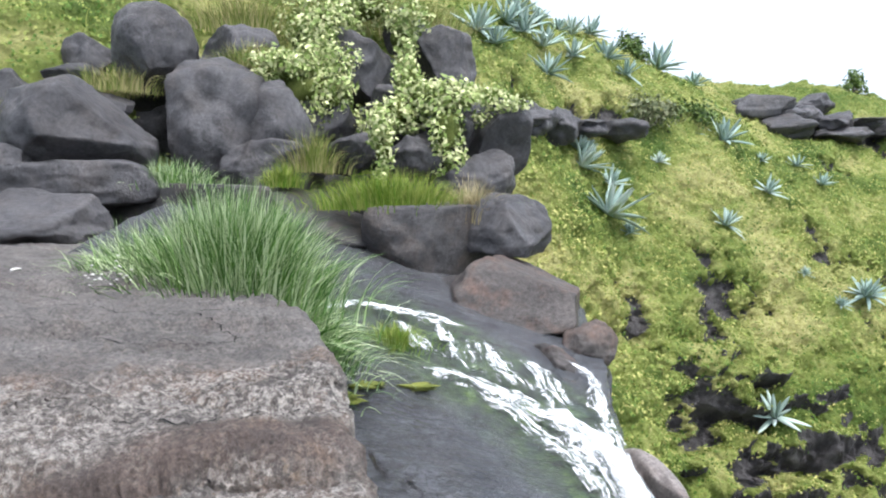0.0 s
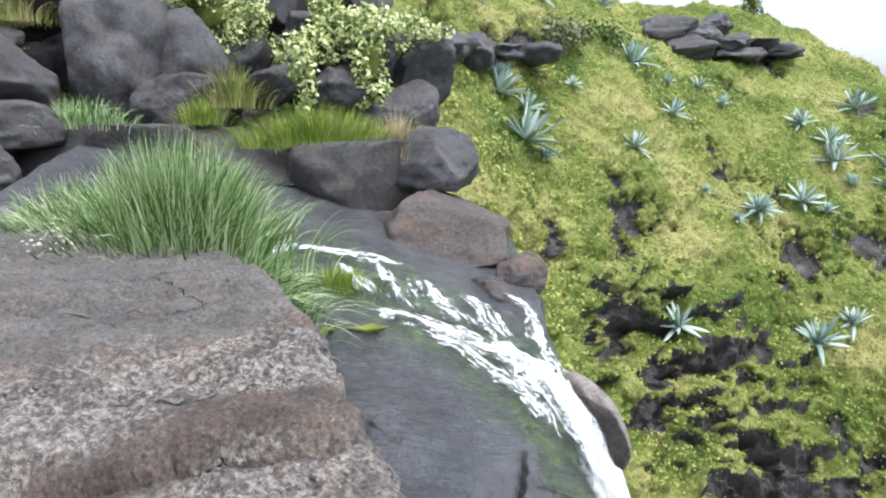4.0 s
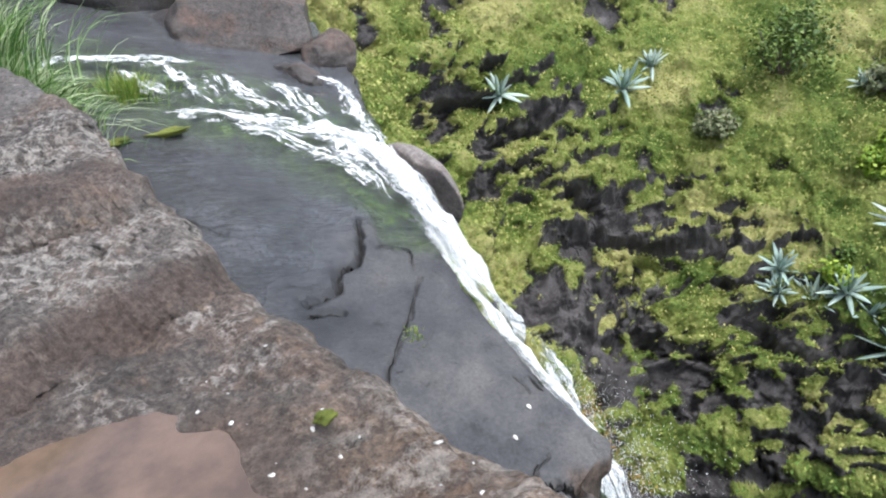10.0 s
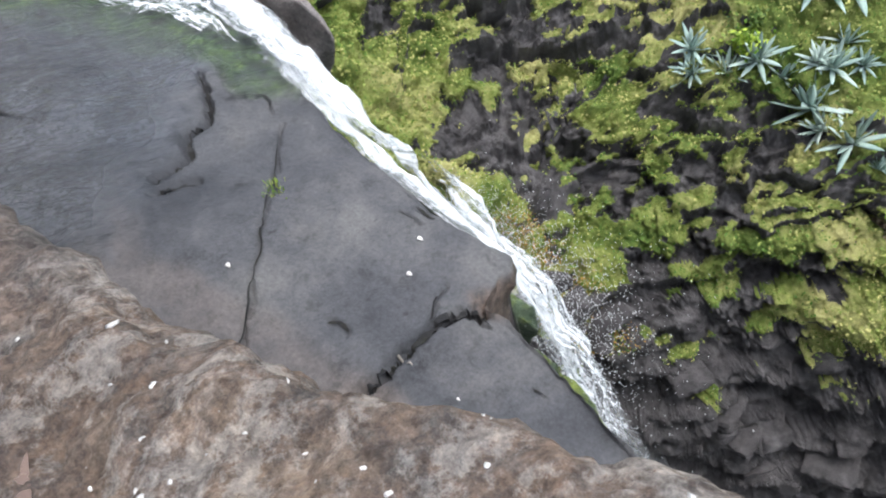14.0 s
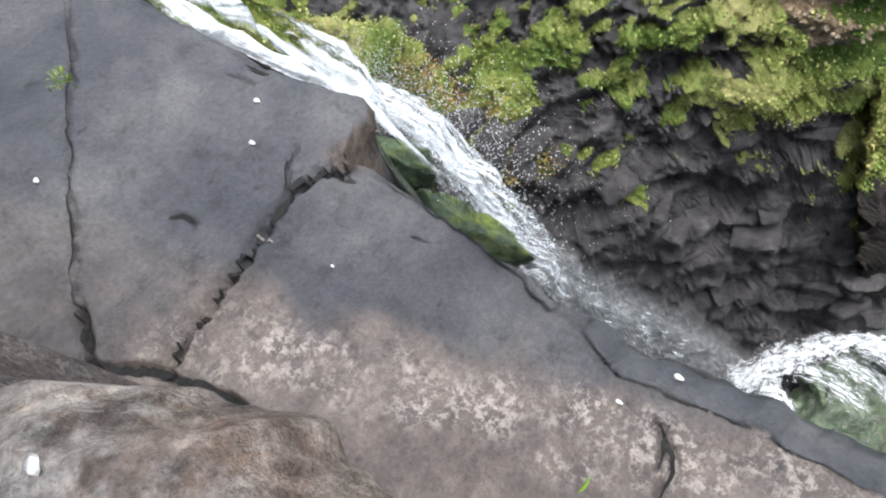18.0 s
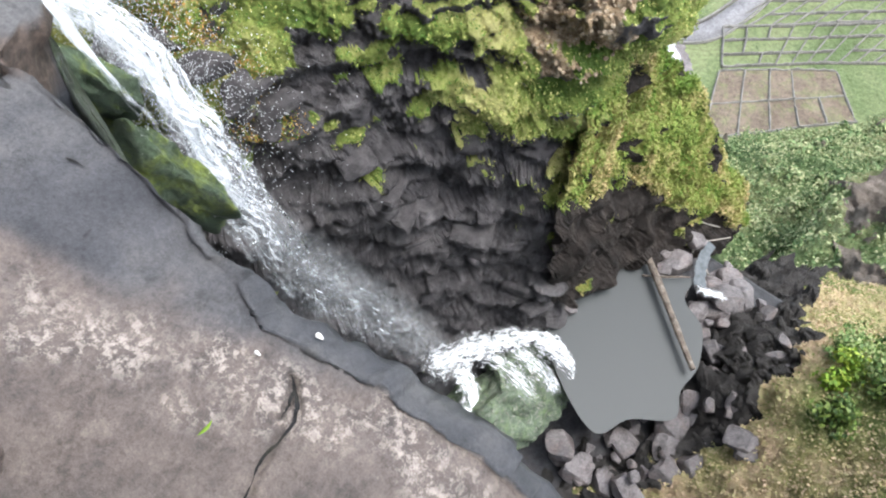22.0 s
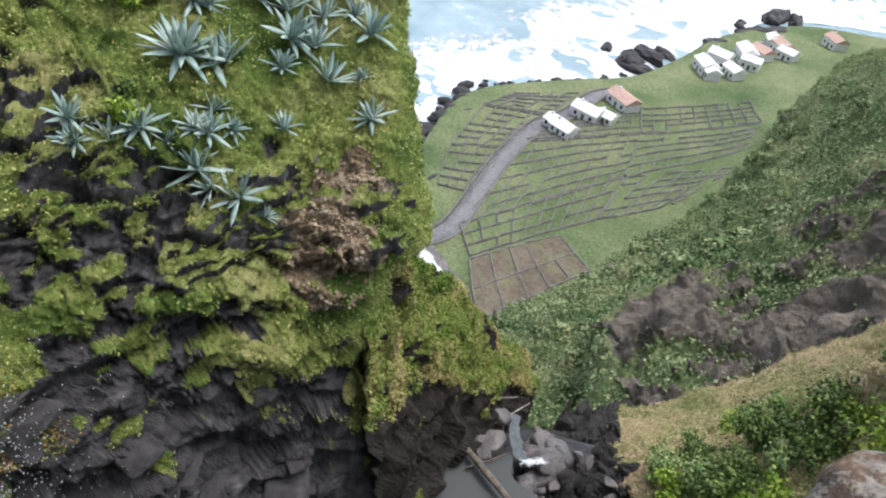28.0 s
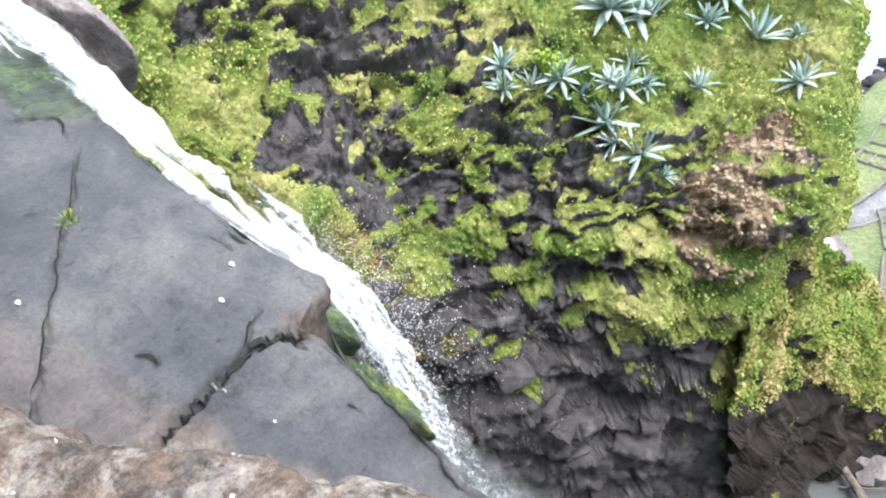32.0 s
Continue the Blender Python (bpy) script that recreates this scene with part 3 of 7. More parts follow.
wall.append([(23.28, 39.12, 6.62), (19.44, 32.51, 2.98), (16.84, 28.37, -0.44), (14.72, 24.54, -4.12), (12.93, 21.18, -7.47), (10.79, 18.55, -10.61), (8.73, 15.16, -13.3), (8.47, 12.4, -16.76)])
wall.append([(31.04, 30.98, 0.24), (26.49, 26.97, -1.99), (22.16, 23.76, -4.93), (18.44, 20.91, -7.48), (15.71, 18.47, -10.46), (13.12, 16.14, -12.83), (9.27, 12.9, -15.2), (6.79, 13.02, -17.64)])
wall.append([(33.77, 24.91, -0.87), (28.5, 21.7, -3.48), (23.81, 18.83, -6.38), (20.06, 16.61, -9), (16.72, 14.72, -11.54), (9.01, 15.68, -14.82), (8.58, 12.04, -16.98), (8.84, 10.32, -22.88)])
wall.append([(32.74, 19.3, -2.25), (28.01, 16.97, -4.77), (23.93, 14.73, -7.73), (20.34, 12.78, -10.44), (16.88, 11.62, -12.9), (12.21, 12.4, -15.58), (10.27, 9.31, -19.78), (10.65, 8.64, -27.45)])
wall.append([(32.09, 13.78, -4.49), (28.08, 12.2, -6.18), (24.43, 10.91, -9.15), (20.91, 9.64, -11.67), (17.12, 8.77, -14.07), (13.66, 9.31, -16.68), (12.89, 7.28, -23.47), (12.77, 5.42, -30.8)])
wall.append([(31.29, 9.69, -6.11), (28.64, 8.65, -7.53), (25.39, 7.7, -10.1), (22.25, 6.78, -12.55), (18.59, 6.06, -14.67), (15.77, 6.84, -17.14), (15.28, 4.87, -25.15), (15.46, 3.45, -30.46)])
wall.append([(31.43, 8.29, -7.58), (28.67, 6.8, -9.36), (25.83, 5.94, -11.66), (22.57, 4.65, -14.08), (19.64, 3.4, -15.98), (18.21, 4.66, -19.18), (16.52, 2.17, -30.05), (16.5, 1.49, -31.81)])
wall.append([(39.95, 10.45, -9.5), (37.41, 9.29, -12.15), (34.2, 8.45, -15.41), (31.21, 7.21, -19.49), (27.24, 5.31, -22.19), (25.02, 6.98, -26.13), (20.68, 3.26, -37.4), (20.93, 2.72, -39.59)])
for row in wall:
    row.append((row[-1][0] - 1, row[-1][1] - 1, -36.0))
WALL = loft(wall, 700, 440)
spur = []
spur.append([(19.67, 4.74, -17.66), (18, 4.64, -18.67), (16.62, 4.32, -20.64), (15.76, 3.89, -23.85), (16.19, 2.38, -29.64)])
spur.append([(25.54, 4.47, -21.8), (22.37, 3.8, -22.4), (20.11, 3.28, -23.87), (18.14, 3.04, -26.03), (17.31, 1.49, -30.82)])
spur.append([(28.51, 2.24, -26.39), (25.72, 1.85, -26.42), (23.51, 1.61, -27.1), (21.79, 1.25, -29.14), (20.86, 0.51, -32.24)])
spur.append([(30.2, 0.24, -30.52), (28.41, 0.17, -30.16), (26.54, -0.11, -30.51), (24.84, -0.61, -31.9), (23.36, -1.11, -33.59)])
spur.append([(32.41, -1.72, -33.93), (31.06, -2.39, -33.79), (29.64, -2.71, -33.69), (28.5, -2.73, -34.66), (27.11, -3.02, -35.73)])
spur.append([(37.83, -2.21, -39.8), (35.83, -2.88, -38.89), (34.34, -3.44, -38.85), (32.82, -3.79, -38.8), (32.19, -3.89, -39.31)])
SPUR = loft(spur, 160, 110)
bank = []
bank.append([(31.97, -6.34, -39), (34.49, -9.15, -40.33), (38.47, -14, -42.31), (42.29, -20.01, -42.04), (46.77, -26.98, -39.52), (47.46, -31, -35.57), (44.18, -35.2, -22.77)])
bank.append([(27.11, -4.67, -36.63), (27.47, -7.01, -36.01), (28.69, -10.06, -35.65), (29.85, -14.96, -34.33), (31.4, -19.93, -31.77), (33.49, -24.31, -29.68), (31.76, -27.94, -20.3)])
bank.append([(23.08, -5.01, -34.98), (23.35, -6.53, -33.33), (23.85, -9.3, -31.05), (25.52, -12.88, -29.74), (27.86, -16.75, -28.52), (29.04, -19.42, -25.47), (27.84, -20.79, -18.13)])
bank.append([(19.25, -5.94, -34.2), (19.16, -7.46, -32.2), (19.28, -9.82, -29.05), (19.57, -12.41, -26.55), (20.6, -14.92, -24.39), (20.18, -16.2, -20.84), (17.63, -15.44, -13.78)])
bank.append([(15, -3.87, -34.85), (14.84, -6.15, -33.51), (15.38, -9.09, -30.32), (15.53, -11.35, -27.07), (15.16, -13.14, -22.59), (13.67, -13.41, -17.89), (10.63, -11.76, -10.78)])
bank.append([(10.55, 0.61, -36.53), (9.35, -2.14, -35.78), (10.26, -6.77, -32.88), (10.72, -9.69, -27.6), (10.18, -11.46, -21.22), (8.28, -10.51, -13.73), (5.79, -7.74, -7.35)])
BANK = loft(bank, 220, 180)
side = []
side.append([(48.96, -5.2, -63.94), (45.47, -9.79, -61.03), (41.94, -13.72, -57.86), (44.34, -16.66, -55.29), (44.37, -21.08, -51.04), (43.03, -28.4, -42.63), (39.66, -35.95, -29.15)])
side.append([(67.25, -3.7, -74.84), (61.56, -9.94, -72.63), (59.74, -14.6, -69.45), (69.07, -15.86, -64.41), (69.41, -22.33, -57.43), (64.62, -33.19, -51.2), (57.98, -45.93, -32.85)])
side.append([(86.75, 0.03, -86.72), (87, -8.93, -83.21), (90.95, -19.69, -76.97), (91.87, -27.94, -69.96), (92.21, -34.97, -60.77), (90.22, -42.22, -48.68), (79.22, -55.16, -29.39)])
side.append([(110.62, -14.28, -93.78), (113.54, -22.96, -88.49), (116.41, -32.4, -81.58), (117.5, -42.16, -69.4), (117.08, -50.32, -59.99), (113.88, -56.64, -47.77), (103.43, -66.45, -27.04)])
side.append([(147.58, -39.89, -92.72), (148.81, -47.32, -87.12), (150.33, -54.23, -80.24), (150.1, -59.33, -69.76), (148.24, -65.12, -60.49), (145.66, -70.95, -47.52), (131.05, -80.2, -26.15)])
side.append([(193.26, -65.59, -89.42), (196.74, -69.05, -86.71), (200.51, -73.76, -81.92), (201.29, -80.1, -73.68), (197.88, -86.65, -65.84), (193.05, -92.28, -54.64), (175.3, -104.06, -28.5)])
side.append([(259.67, -94.89, -90.21), (259, -98.52, -88.24), (259.73, -104.54, -85.78), (261.31, -110.8, -83.38), (262.84, -118.41, -78.7), (264.2, -124.86, -71.47), (252.75, -134.62, -50.8)])
side.append([(338, -141.65, -103.51), (337.1, -145.01, -101.81), (336.17, -148.32, -100.12), (335.56, -150.83, -98.38), (334.62, -154.55, -95.78), (334.37, -158.88, -89.37), (332.27, -170.05, -75.57)])
SIDE = loft(side, 480, 240)
plain = []
for shore, inland in (((129.68, 30.53, -99), (66.95, 13.7, -92)), ((150.22, 30.36, -99), (76.5, 2.69, -92)), ((163.86, 30.2, -99), (85.38, -5.17, -92)),
                      ((186.8, 27.94, -99), (107.98, -19.87, -92)), ((201.36, 19.37, -99), (126.25, -33.32, -92)), ((214.73, 1.61, -99), (147.91, -45.56, -92)),
                      ((231.8, -23.24, -99), (169.54, -63.13, -92)), ((255.9, -40.63, -99), (201.77, -77.21, -92)), ((297.43, -64.08, -99), (232.68, -90.71, -92)),
                      ((329.69, -101.54, -99), (272.32, -117.27, -92)), ((335.43, -142.05, -99), (300.59, -148.73, -92))):
    s_, i_ = np.array(shore), np.array(inland)
    out_ = (s_ - i_) / np.linalg.norm(s_ - i_)
    plain.append([s_ + out_ * 6 - (0, 0, 4), s_, s_ * 0.97 + i_ * 0.03 + (0, 0, 2.0), s_ * 0.6 + i_ * 0.4, i_, i_ - out_ * 40])
PLAIN = loft(plain, 200, 120)


# bare rock, lush growth and crumbling earth on the gorge wall: centre and radius
BARE = []
BARE += [((9.8, 23.04, -3.05), 1.78), ((7.92, 20.46, -6.19), 1.82), ((5.71, 20.48, -3.49), 1.38), ((5.95, 25.6, 3.48), 1.36), ((7.06, 26.6, 3.73), 1.07), ((3.02, 22.65, 3.36), 1.33), ((16.38, 33.54, 4.85), 1.69), ((18.34, 33.55, 4.31), 1.98)]
BARE += [((20.86, 34, 4.09), 2.06), ((9.44, 23.67, -1.85), 0.53), ((15.07, 26.22, -2.04), 1.09), ((11.12, 20.66, -7.68), 1.21), ((13.35, 21.13, -7.49), 0.74), ((8.9, 19.99, -7.95), 1.02), ((14.54, 27.17, -0.65), 0.71), ((17.91, 30.77, 2.07), 0.92)]
BARE += [((17.1, 23.81, -4.85), 1.61), ((20.15, 24.03, -4.61), 1.84), ((17.45, 26.16, -2.57), 1.06), ((15.58, 22.93, -5.83), 0.73), ((25.6, 30.27, 0.65), 2.04), ((15.39, 26.34, -2.02), 0.79), ((8.84, 19.54, -8.7), 1.15), ((10.46, 19.72, -8.99), 0.8)]
BARE += [((13.45, 20.97, -7.72), 0.33), ((13.32, 18.37, -10.64), 1.46), ((11.57, 17.65, -11.38), 1), ((14.47, 17.72, -11.2), 0.85), ((15.91, 18.07, -10.61), 0.61), ((15.17, 19.14, -9.84), 0.53), ((19.48, 19.5, -7.85), 0.6), ((18.62, 19.13, -8.46), 0.47)]
BARE += [((18.67, 16.1, -9.86), 0.49), ((15.83, 16.09, -11.44), 0.42), ((17.61, 16.17, -10.45), 0.56), ((11.5, 16.56, -12.21), 1.37), ((9.93, 16.93, -11.83), 0.95), ((9.41, 15.52, -12.9), 1.11), ((11.88, 14.87, -13.53), 0.78), ((11.76, 13.79, -14.68), 0.97)]
BARE += [((12.91, 13.23, -14.36), 0.54), ((13.02, 12.25, -15.05), 1.16), ((14.54, 11.45, -14.39), 1.07), ((15.78, 10.23, -14.15), 0.98), ((14.11, 10.03, -15.45), 0.87), ((12.93, 10.54, -16.43), 0.78), ((11.8, 12.68, -15.6), 0.77), ((17.67, 14.37, -11.12), 0.42)]
BARE += [((24.13, 16.01, -7.02), 1.24), ((20.4, 15.39, -9.25), 0.36), ((10.11, 15.68, -12.76), 1.01), ((10.1, 14.65, -13.55), 1), ((12.12, 12.87, -15.24), 0.94), ((13.05, 12.07, -15.16), 0.76), ((14.39, 11.39, -14.51), 0.85), ((15.48, 10.17, -14.36), 0.75)]
BARE += [((14.1, 9.88, -15.55), 0.84), ((11.31, 11.4, -16.82), 0.66), ((11.81, 10.22, -17.81), 0.95), ((13.91, 8.64, -17.13), 1.33), ((14.98, 7.3, -17.46), 0.97), ((12.63, 9.31, -18.47), 0.98), ((15.21, 6.03, -20.73), 1.49), ((13.27, 8.03, -20.01), 1.43)]
BARE += [((16.09, 4.74, -21.34), 1.09), ((18.85, 8.22, -13.27), 0.49), ((9.12, 12.54, -16.51), 0.55)]
LUSH = []
LUSH += [((3.22, 20.26, 0.69), 1.58), ((2.88, 18.99, -0.93), 1.23), ((10.14, 12.88, -16.12), 1.33), ((9.66, 12.9, -16.23), 0.93), ((10.36, 11.92, -16.68), 0.84), ((8.16, 13.01, -14.8), 0.87), ((14.37, 10.4, -15.02), 0.52), ((14.59, 8.53, -16.11), 0.66)]
LUSH += [((15.93, 5.74, -19.07), 0.82), ((9.41, 9.87, -20.01), 0.68), ((11.18, 8.66, -20.54), 0.5), ((8.79, 11.1, -18.09), 0.84), ((7.95, 13.91, -14.35), 1.02), ((8.14, 12.73, -15.34), 0.85), ((8.78, 12.04, -16.86), 0.8)]
CRUMBLY = []
CRUMBLY += [((18.1, 5.91, -15.03), 1.46), ((17.32, 5.04, -16.32), 1.17), ((16.64, 5.76, -16.86), 0.98), ((19.43, 5.72, -14.22), 1.09), ((19.63, 5.6, -14.13), 1.21), ((16.94, 5.77, -16.19), 1.37)]


# ---- the gorge wall ----
nu, nv = WALL.shape[:2]


def facing(g, i, j):
    n = normals(g)
    return -n if n[i, j] @ g[i, j] > 0 else n


def cells(p, size, seed=0):
    """Distance to the nearest of scattered centres, that cell's own random number, and a tilted face across it: blocky rock."""
    p = np.asarray(p, float) / size
    i = np.floor(p).astype(np.int64)
    best = np.full(p.shape[:-1], 9.0)
    own = np.zeros(p.shape[:-1])
    face = np.zeros(p.shape[:-1])
    for dx in (-1, 0, 1):
        for dy in (-1, 0, 1):
            for dz in (-1, 0, 1):
                c = i + (dx, dy, dz)
                q = c + 0.5 + 0.45 * np.stack([lattice(c[..., 0], c[..., 1], c[..., 2], seed + k) for k in (1, 2, 3)], -1)
                d = np.linalg.norm(q - p, axis=-1)
                near = d < best
                best = np.where(near, d, best)
                mine = lattice(c[..., 0], c[..., 1], c[..., 2], seed + 9)
                own = np.where(near, mine, own)
                lean = np.stack([mine, lattice(c[..., 0], c[..., 1], c[..., 2], seed + 12), lattice(c[..., 0], c[..., 1], c[..., 2], seed + 13)], -1)
                face = np.where(near, ((p - q) * lean).sum(-1), face)
    return best, own, face


def blocks(p, size, seed=0):
    """Angular broken rock: flat-fronted pieces at uneven depths."""
    d, own, face = cells(p, size, seed)
    d2, tilt, face2 = cells(p + 0.37 * size, size * 0.6, seed + 31)
    return 0.6 * own + 0.85 * face + 0.22 * tilt + 0.35 * face2 - 0.06 * d


def soften(a, rounds=1):
    for _ in range(rounds):
        b = np.pad(a, 1, mode="edge")
        a = (4 * a + b[:-2, 1:-1] + b[2:, 1:-1] + b[1:-1, :-2] + b[1:-1, 2:]) / 8
    return a


g = WALL
n = facing(g, 335, 147)
v_ = np.linspace(0, 1, nv)[None, :]
u_ = np.linspace(0, 1, nu)[:, None]
rockness = (0.12 + 0.88 * smooth(0.28, 0.6, v_) - 0.35 * smooth(0.58, 0.72, v_)) * (0.3 + 0.7 * smooth(0.1, 0.4, u_))
wobble = np.stack([fbm(g, 1.5, 3, 1), fbm(g + 30, 1.5, 3, 2), fbm(g + 60, 1.5, 3, 4)], -1)
beds = (g + 0.3 * wobble) * (0.42, 0.42, 1.35)
broken = 0.85 * soften(blocks(beds, 1.5, 5), 2) + 0.42 * soften(blocks(g * (0.7, 0.7, 1.35) + 0.2 * wobble, 0.75, 6), 1) + 0.09 * soften(blocks(g * (0.8, 0.8, 1.2) + 0.1 * wobble, 0.4, 16), 1) + 0.1 * ridged(g, 0.8, 3, 7)
bedrock = g + n * (rockness * broken)[..., None]
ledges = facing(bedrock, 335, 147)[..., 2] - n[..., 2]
# moss cover: nearly whole on the upper slope, on ledge tops below, gone where spray keeps the rock bare and in the
# listed patches
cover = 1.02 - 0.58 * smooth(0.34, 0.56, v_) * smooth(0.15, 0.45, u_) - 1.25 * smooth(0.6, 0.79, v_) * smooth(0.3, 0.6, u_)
# raised on upward faces, so shade under ledges is also put into the colour
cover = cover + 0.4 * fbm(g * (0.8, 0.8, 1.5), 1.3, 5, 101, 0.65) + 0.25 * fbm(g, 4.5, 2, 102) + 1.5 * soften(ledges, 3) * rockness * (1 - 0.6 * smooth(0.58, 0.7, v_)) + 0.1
hollow = np.zeros((nu, nv))
ragged = fbm(g, 0.7, 4, 103, 0.6)
for centre, radius in BARE:
    q = (g - centre) * (1, 1, 1.25)
    d = np.linalg.norm(q, axis=-1) + 0.8 * radius * ragged
    hollow = np.maximum(hollow, 1 - smooth(0.35 * radius, 0.9 * radius, d))
for centre, radius in LUSH:
    d = np.linalg.norm(g - centre, axis=-1) + 0.6 * radius * ragged
    cover = cover + 0.6 * (1 - smooth(0.4 * radius, 1.1 * radius, d))
cover = cover - 1.9 * hollow
# crumbling brown face near the corner
brown = np.zeros((nu, nv))
for centre, radius in CRUMBLY:
    d = np.linalg.norm(g - centre, axis=-1) + 0.7 * radius * ragged
    brown = np.maximum(brown, 1 - smooth(0.5 * radius, 1.0 * radius, d))
cover = cover - 1.3 * brown
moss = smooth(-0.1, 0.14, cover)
relief = (0.45 * fbm(g, 6.0, 3, 3) + rockness * broken * (1 - 0.25 * moss) + 0.1 * fbm(g, 0.5, 3, 9)
          + moss * (0.1 + 0.16 * fbm(g, 0.9, 4, 21, 0.6) + 0.12 * np.maximum(0, fbm(g, 0.45, 2, 22))) + brown * 0.1 * soften(blocks(g * (0.6, 0.6, 1.3), 0.4, 8), 1) - 0.35 * hollow)
g = g + n * relief[..., None]
WALL_FINAL, WALL_N, WALL_MOSS, WALL_BROWN = g, facing(g, 335, 147), moss, brown
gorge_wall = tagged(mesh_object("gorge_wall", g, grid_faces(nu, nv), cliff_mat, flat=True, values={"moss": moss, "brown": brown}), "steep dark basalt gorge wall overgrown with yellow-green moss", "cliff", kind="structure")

# ---- the spur at the foot of the wall ----
g = SPUR
n = facing(g, 60, 50)
v_ = np.linspace(0, 1, 110)[None, :]
moss = smooth(-0.12, 0.12, 0.6 - 1.5 * smooth(0.42, 0.78, v_) + 0.95 * fbm(g * (1, 1, 1.4), 1.8, 5, 111, 0.6))
g = g + n * (0.6 * ridged(g, 3.0, 3, 31) + (1 - moss) * 0.5 * soften(blocks(g * (0.6, 0.6, 1.2), 1.1, 9)) + 0.3 * moss * fbm(g, 0.7, 4, 8))[..., None]
SPUR_FINAL, SPUR_N, SPUR_MOSS = g, facing(g, 60, 50), moss
tagged(mesh_object("rock_spur", g, grid_faces(160, 110), spur_mat, flat=True, values={"moss": moss, "brown": 0 * moss}), "green and tan grassy spur of dark rock above the pool", "cliff", kind="structure")

# ---- the grassy bank on the other side of the pool ----
g = BANK
n = normals(g)
n *= np.sign(n[..., 2:3] + 1e-9)
v_ = np.linspace(0, 1, 180)[None, :]
moss = smooth(-0.12, 0.12, -0.95 + 2.3 * smooth(0.17, 0.42, v_) + 0.8 * fbm(g, 3, 5, 121, 0.6))
g = g + n * ((1 - moss) * (0.7 * blocks(g, 1.2, 12) + 0.3) + 0.6 * fbm(g, 5, 3, 43) + moss * 0.25 * fbm(g, 0.8, 3, 44))[..., None]
BANK_FINAL, BANK_N, BANK_MOSS = g, n, moss
tagged(mesh_object("grassy_bank", g, grid_faces(220, 180), bank_mat, flat=True, values={"moss": moss, "brown": 0 * moss}), "green and straw-coloured grassy bank above the pool", "bank", kind="structure")

# ---- the valley's far side ----
g = SIDE
n = normals(g)
n *= np.sign(n[..., 2:3] + 1e-9)
v_ = np.linspace(0, 1, 240)[None, :]
u_ = np.linspace(0, 1, 480)[:, None]
# a bare cliff climbs the slope between the bushes below and the grass above
foot_ = np.interp(u_, [0, 0.05, 0.11, 0.19, 0.24, 0.29, 0.4, 1], [0.42, 0.49, 0.59, 0.64, 0.75, 0.85, 1.0, 1.4])
brow_ = np.interp(u_, [0, 0.03, 0.09, 0.12, 0.2, 1], [0.68, 0.75, 0.88, 0.94, 1.1, 1.5])
edge_ = 0.06 * fbm(g, 8, 4, 132, 0.6)
scarp = smooth(-0.03, 0.03, v_ - foot_ + edge_) * (1 - smooth(-0.03, 0.03, v_ - brow_ + edge_))
moss = smooth(-0.15, 0.15, 0.75 - 1.02 * scarp + 0.75 * fbm(g * (1, 1, 0.5), 7, 5, 131, 0.7))
gully = ridged(g * (1, 1, 0.22) + 0.8 * np.stack([fbm(g, 6, 3, 133)] * 3, -1), 4.5, 4, 15)
g = g + n * (1.5 * ridged(g, 14, 4, 51) * (1 - 0.6 * scarp) + 1.2 * fbm(g, 30, 2, 53) + (1 - moss) * (0.9 * soften(blocks(g * (1, 1, 0.6), 3.2, 14), 1) + 1.5 * gully) + moss * 0.7 * fbm(g, 3, 4, 54, 0.6))[..., None]
SIDE_FINAL, SIDE_N, SIDE_MOSS = g, n, moss
tagged(mesh_object("valley_side", g, grid_faces(480, 240), far_mat, flat=True, values={"moss": moss, "brown": 0 * moss}), "green bushy valley side with grey rock outcrops", "hillside", kind="structure")

# ---- coastal plain and sea ----
g = PLAIN
g[..., 2] += 0.4 * fbm(g, 20, 3, 61) * smooth(0.02, 0.25, np.linspace(0, 1, 120))[None]
shore_rock = 1 - smooth(0.3, 0.36, np.linspace(0, 1, 120)[None, :] + 0.05 * fbm(g, 8, 3, 62))
PLAIN_FINAL = g
tagged(mesh_object("ground", g, grid_faces(200, 120), plain_mat, values={"shore": shore_rock}), "green coastal plain of small walled fields", "ground", kind="structure")
sx = np.linspace(-2500, 4500, 60)
sea = np.stack(np.meshgrid(sx, np.linspace(-3500, 3500, 60), indexing="ij") + [np.full((60, 60), -99.5)], -1)
tagged(mesh_object("water", sea, grid_faces(60, 60), sea_mat), "pale blue-grey sea with white surf", "sea", kind="structure")

# ---- floor of the gorge and the pool ----
gx, gy = np.meshgrid(np.linspace(-20, 60, 90), np.linspace(-30, 30, 70), indexing="ij")
floor_z = -34.5 + 0.5 * fbm(np.stack([gx, gy, 0 * gx], -1), 5, 3, 71) - 60 * smooth(27, 36, gx)
tagged(mesh_object("gorge_floor", np.stack([gx, gy, floor_z], -1), grid_faces(90, 70), dark_rock), "dark wet rock floor of the gorge", "ground", kind="structure")
outline = spline([(22.3, -0.1, -32), (21.21, 0.25, -32), (19.28, 0.5, -32), (16.9, 1.5, -32), (15.2, 0.9, -32), (13.6, -1.2, -32), (12.9, -3.3, -32), (14.47, -4.2, -32), (15.86, -5.9, -32), (17.3, -5.5, -32), (18.95, -5.6, -32),
                  (20.94, -4.8, -32), (21.78, -3.35, -32), (23.12, -3.1, -32), (22.16, -1.75, -32), (22.6, -0.8, -32)], 96)
mid = outline.mean(0)
pv = np.concatenate([[mid], outline])
tagged(mesh_object("pool", pv, [[0, k + 1, (k + 1) % 96 + 1] for k in range(96)], pool_mat), "still grey-green plunge pool between dark rocks", "water", kind="structure")

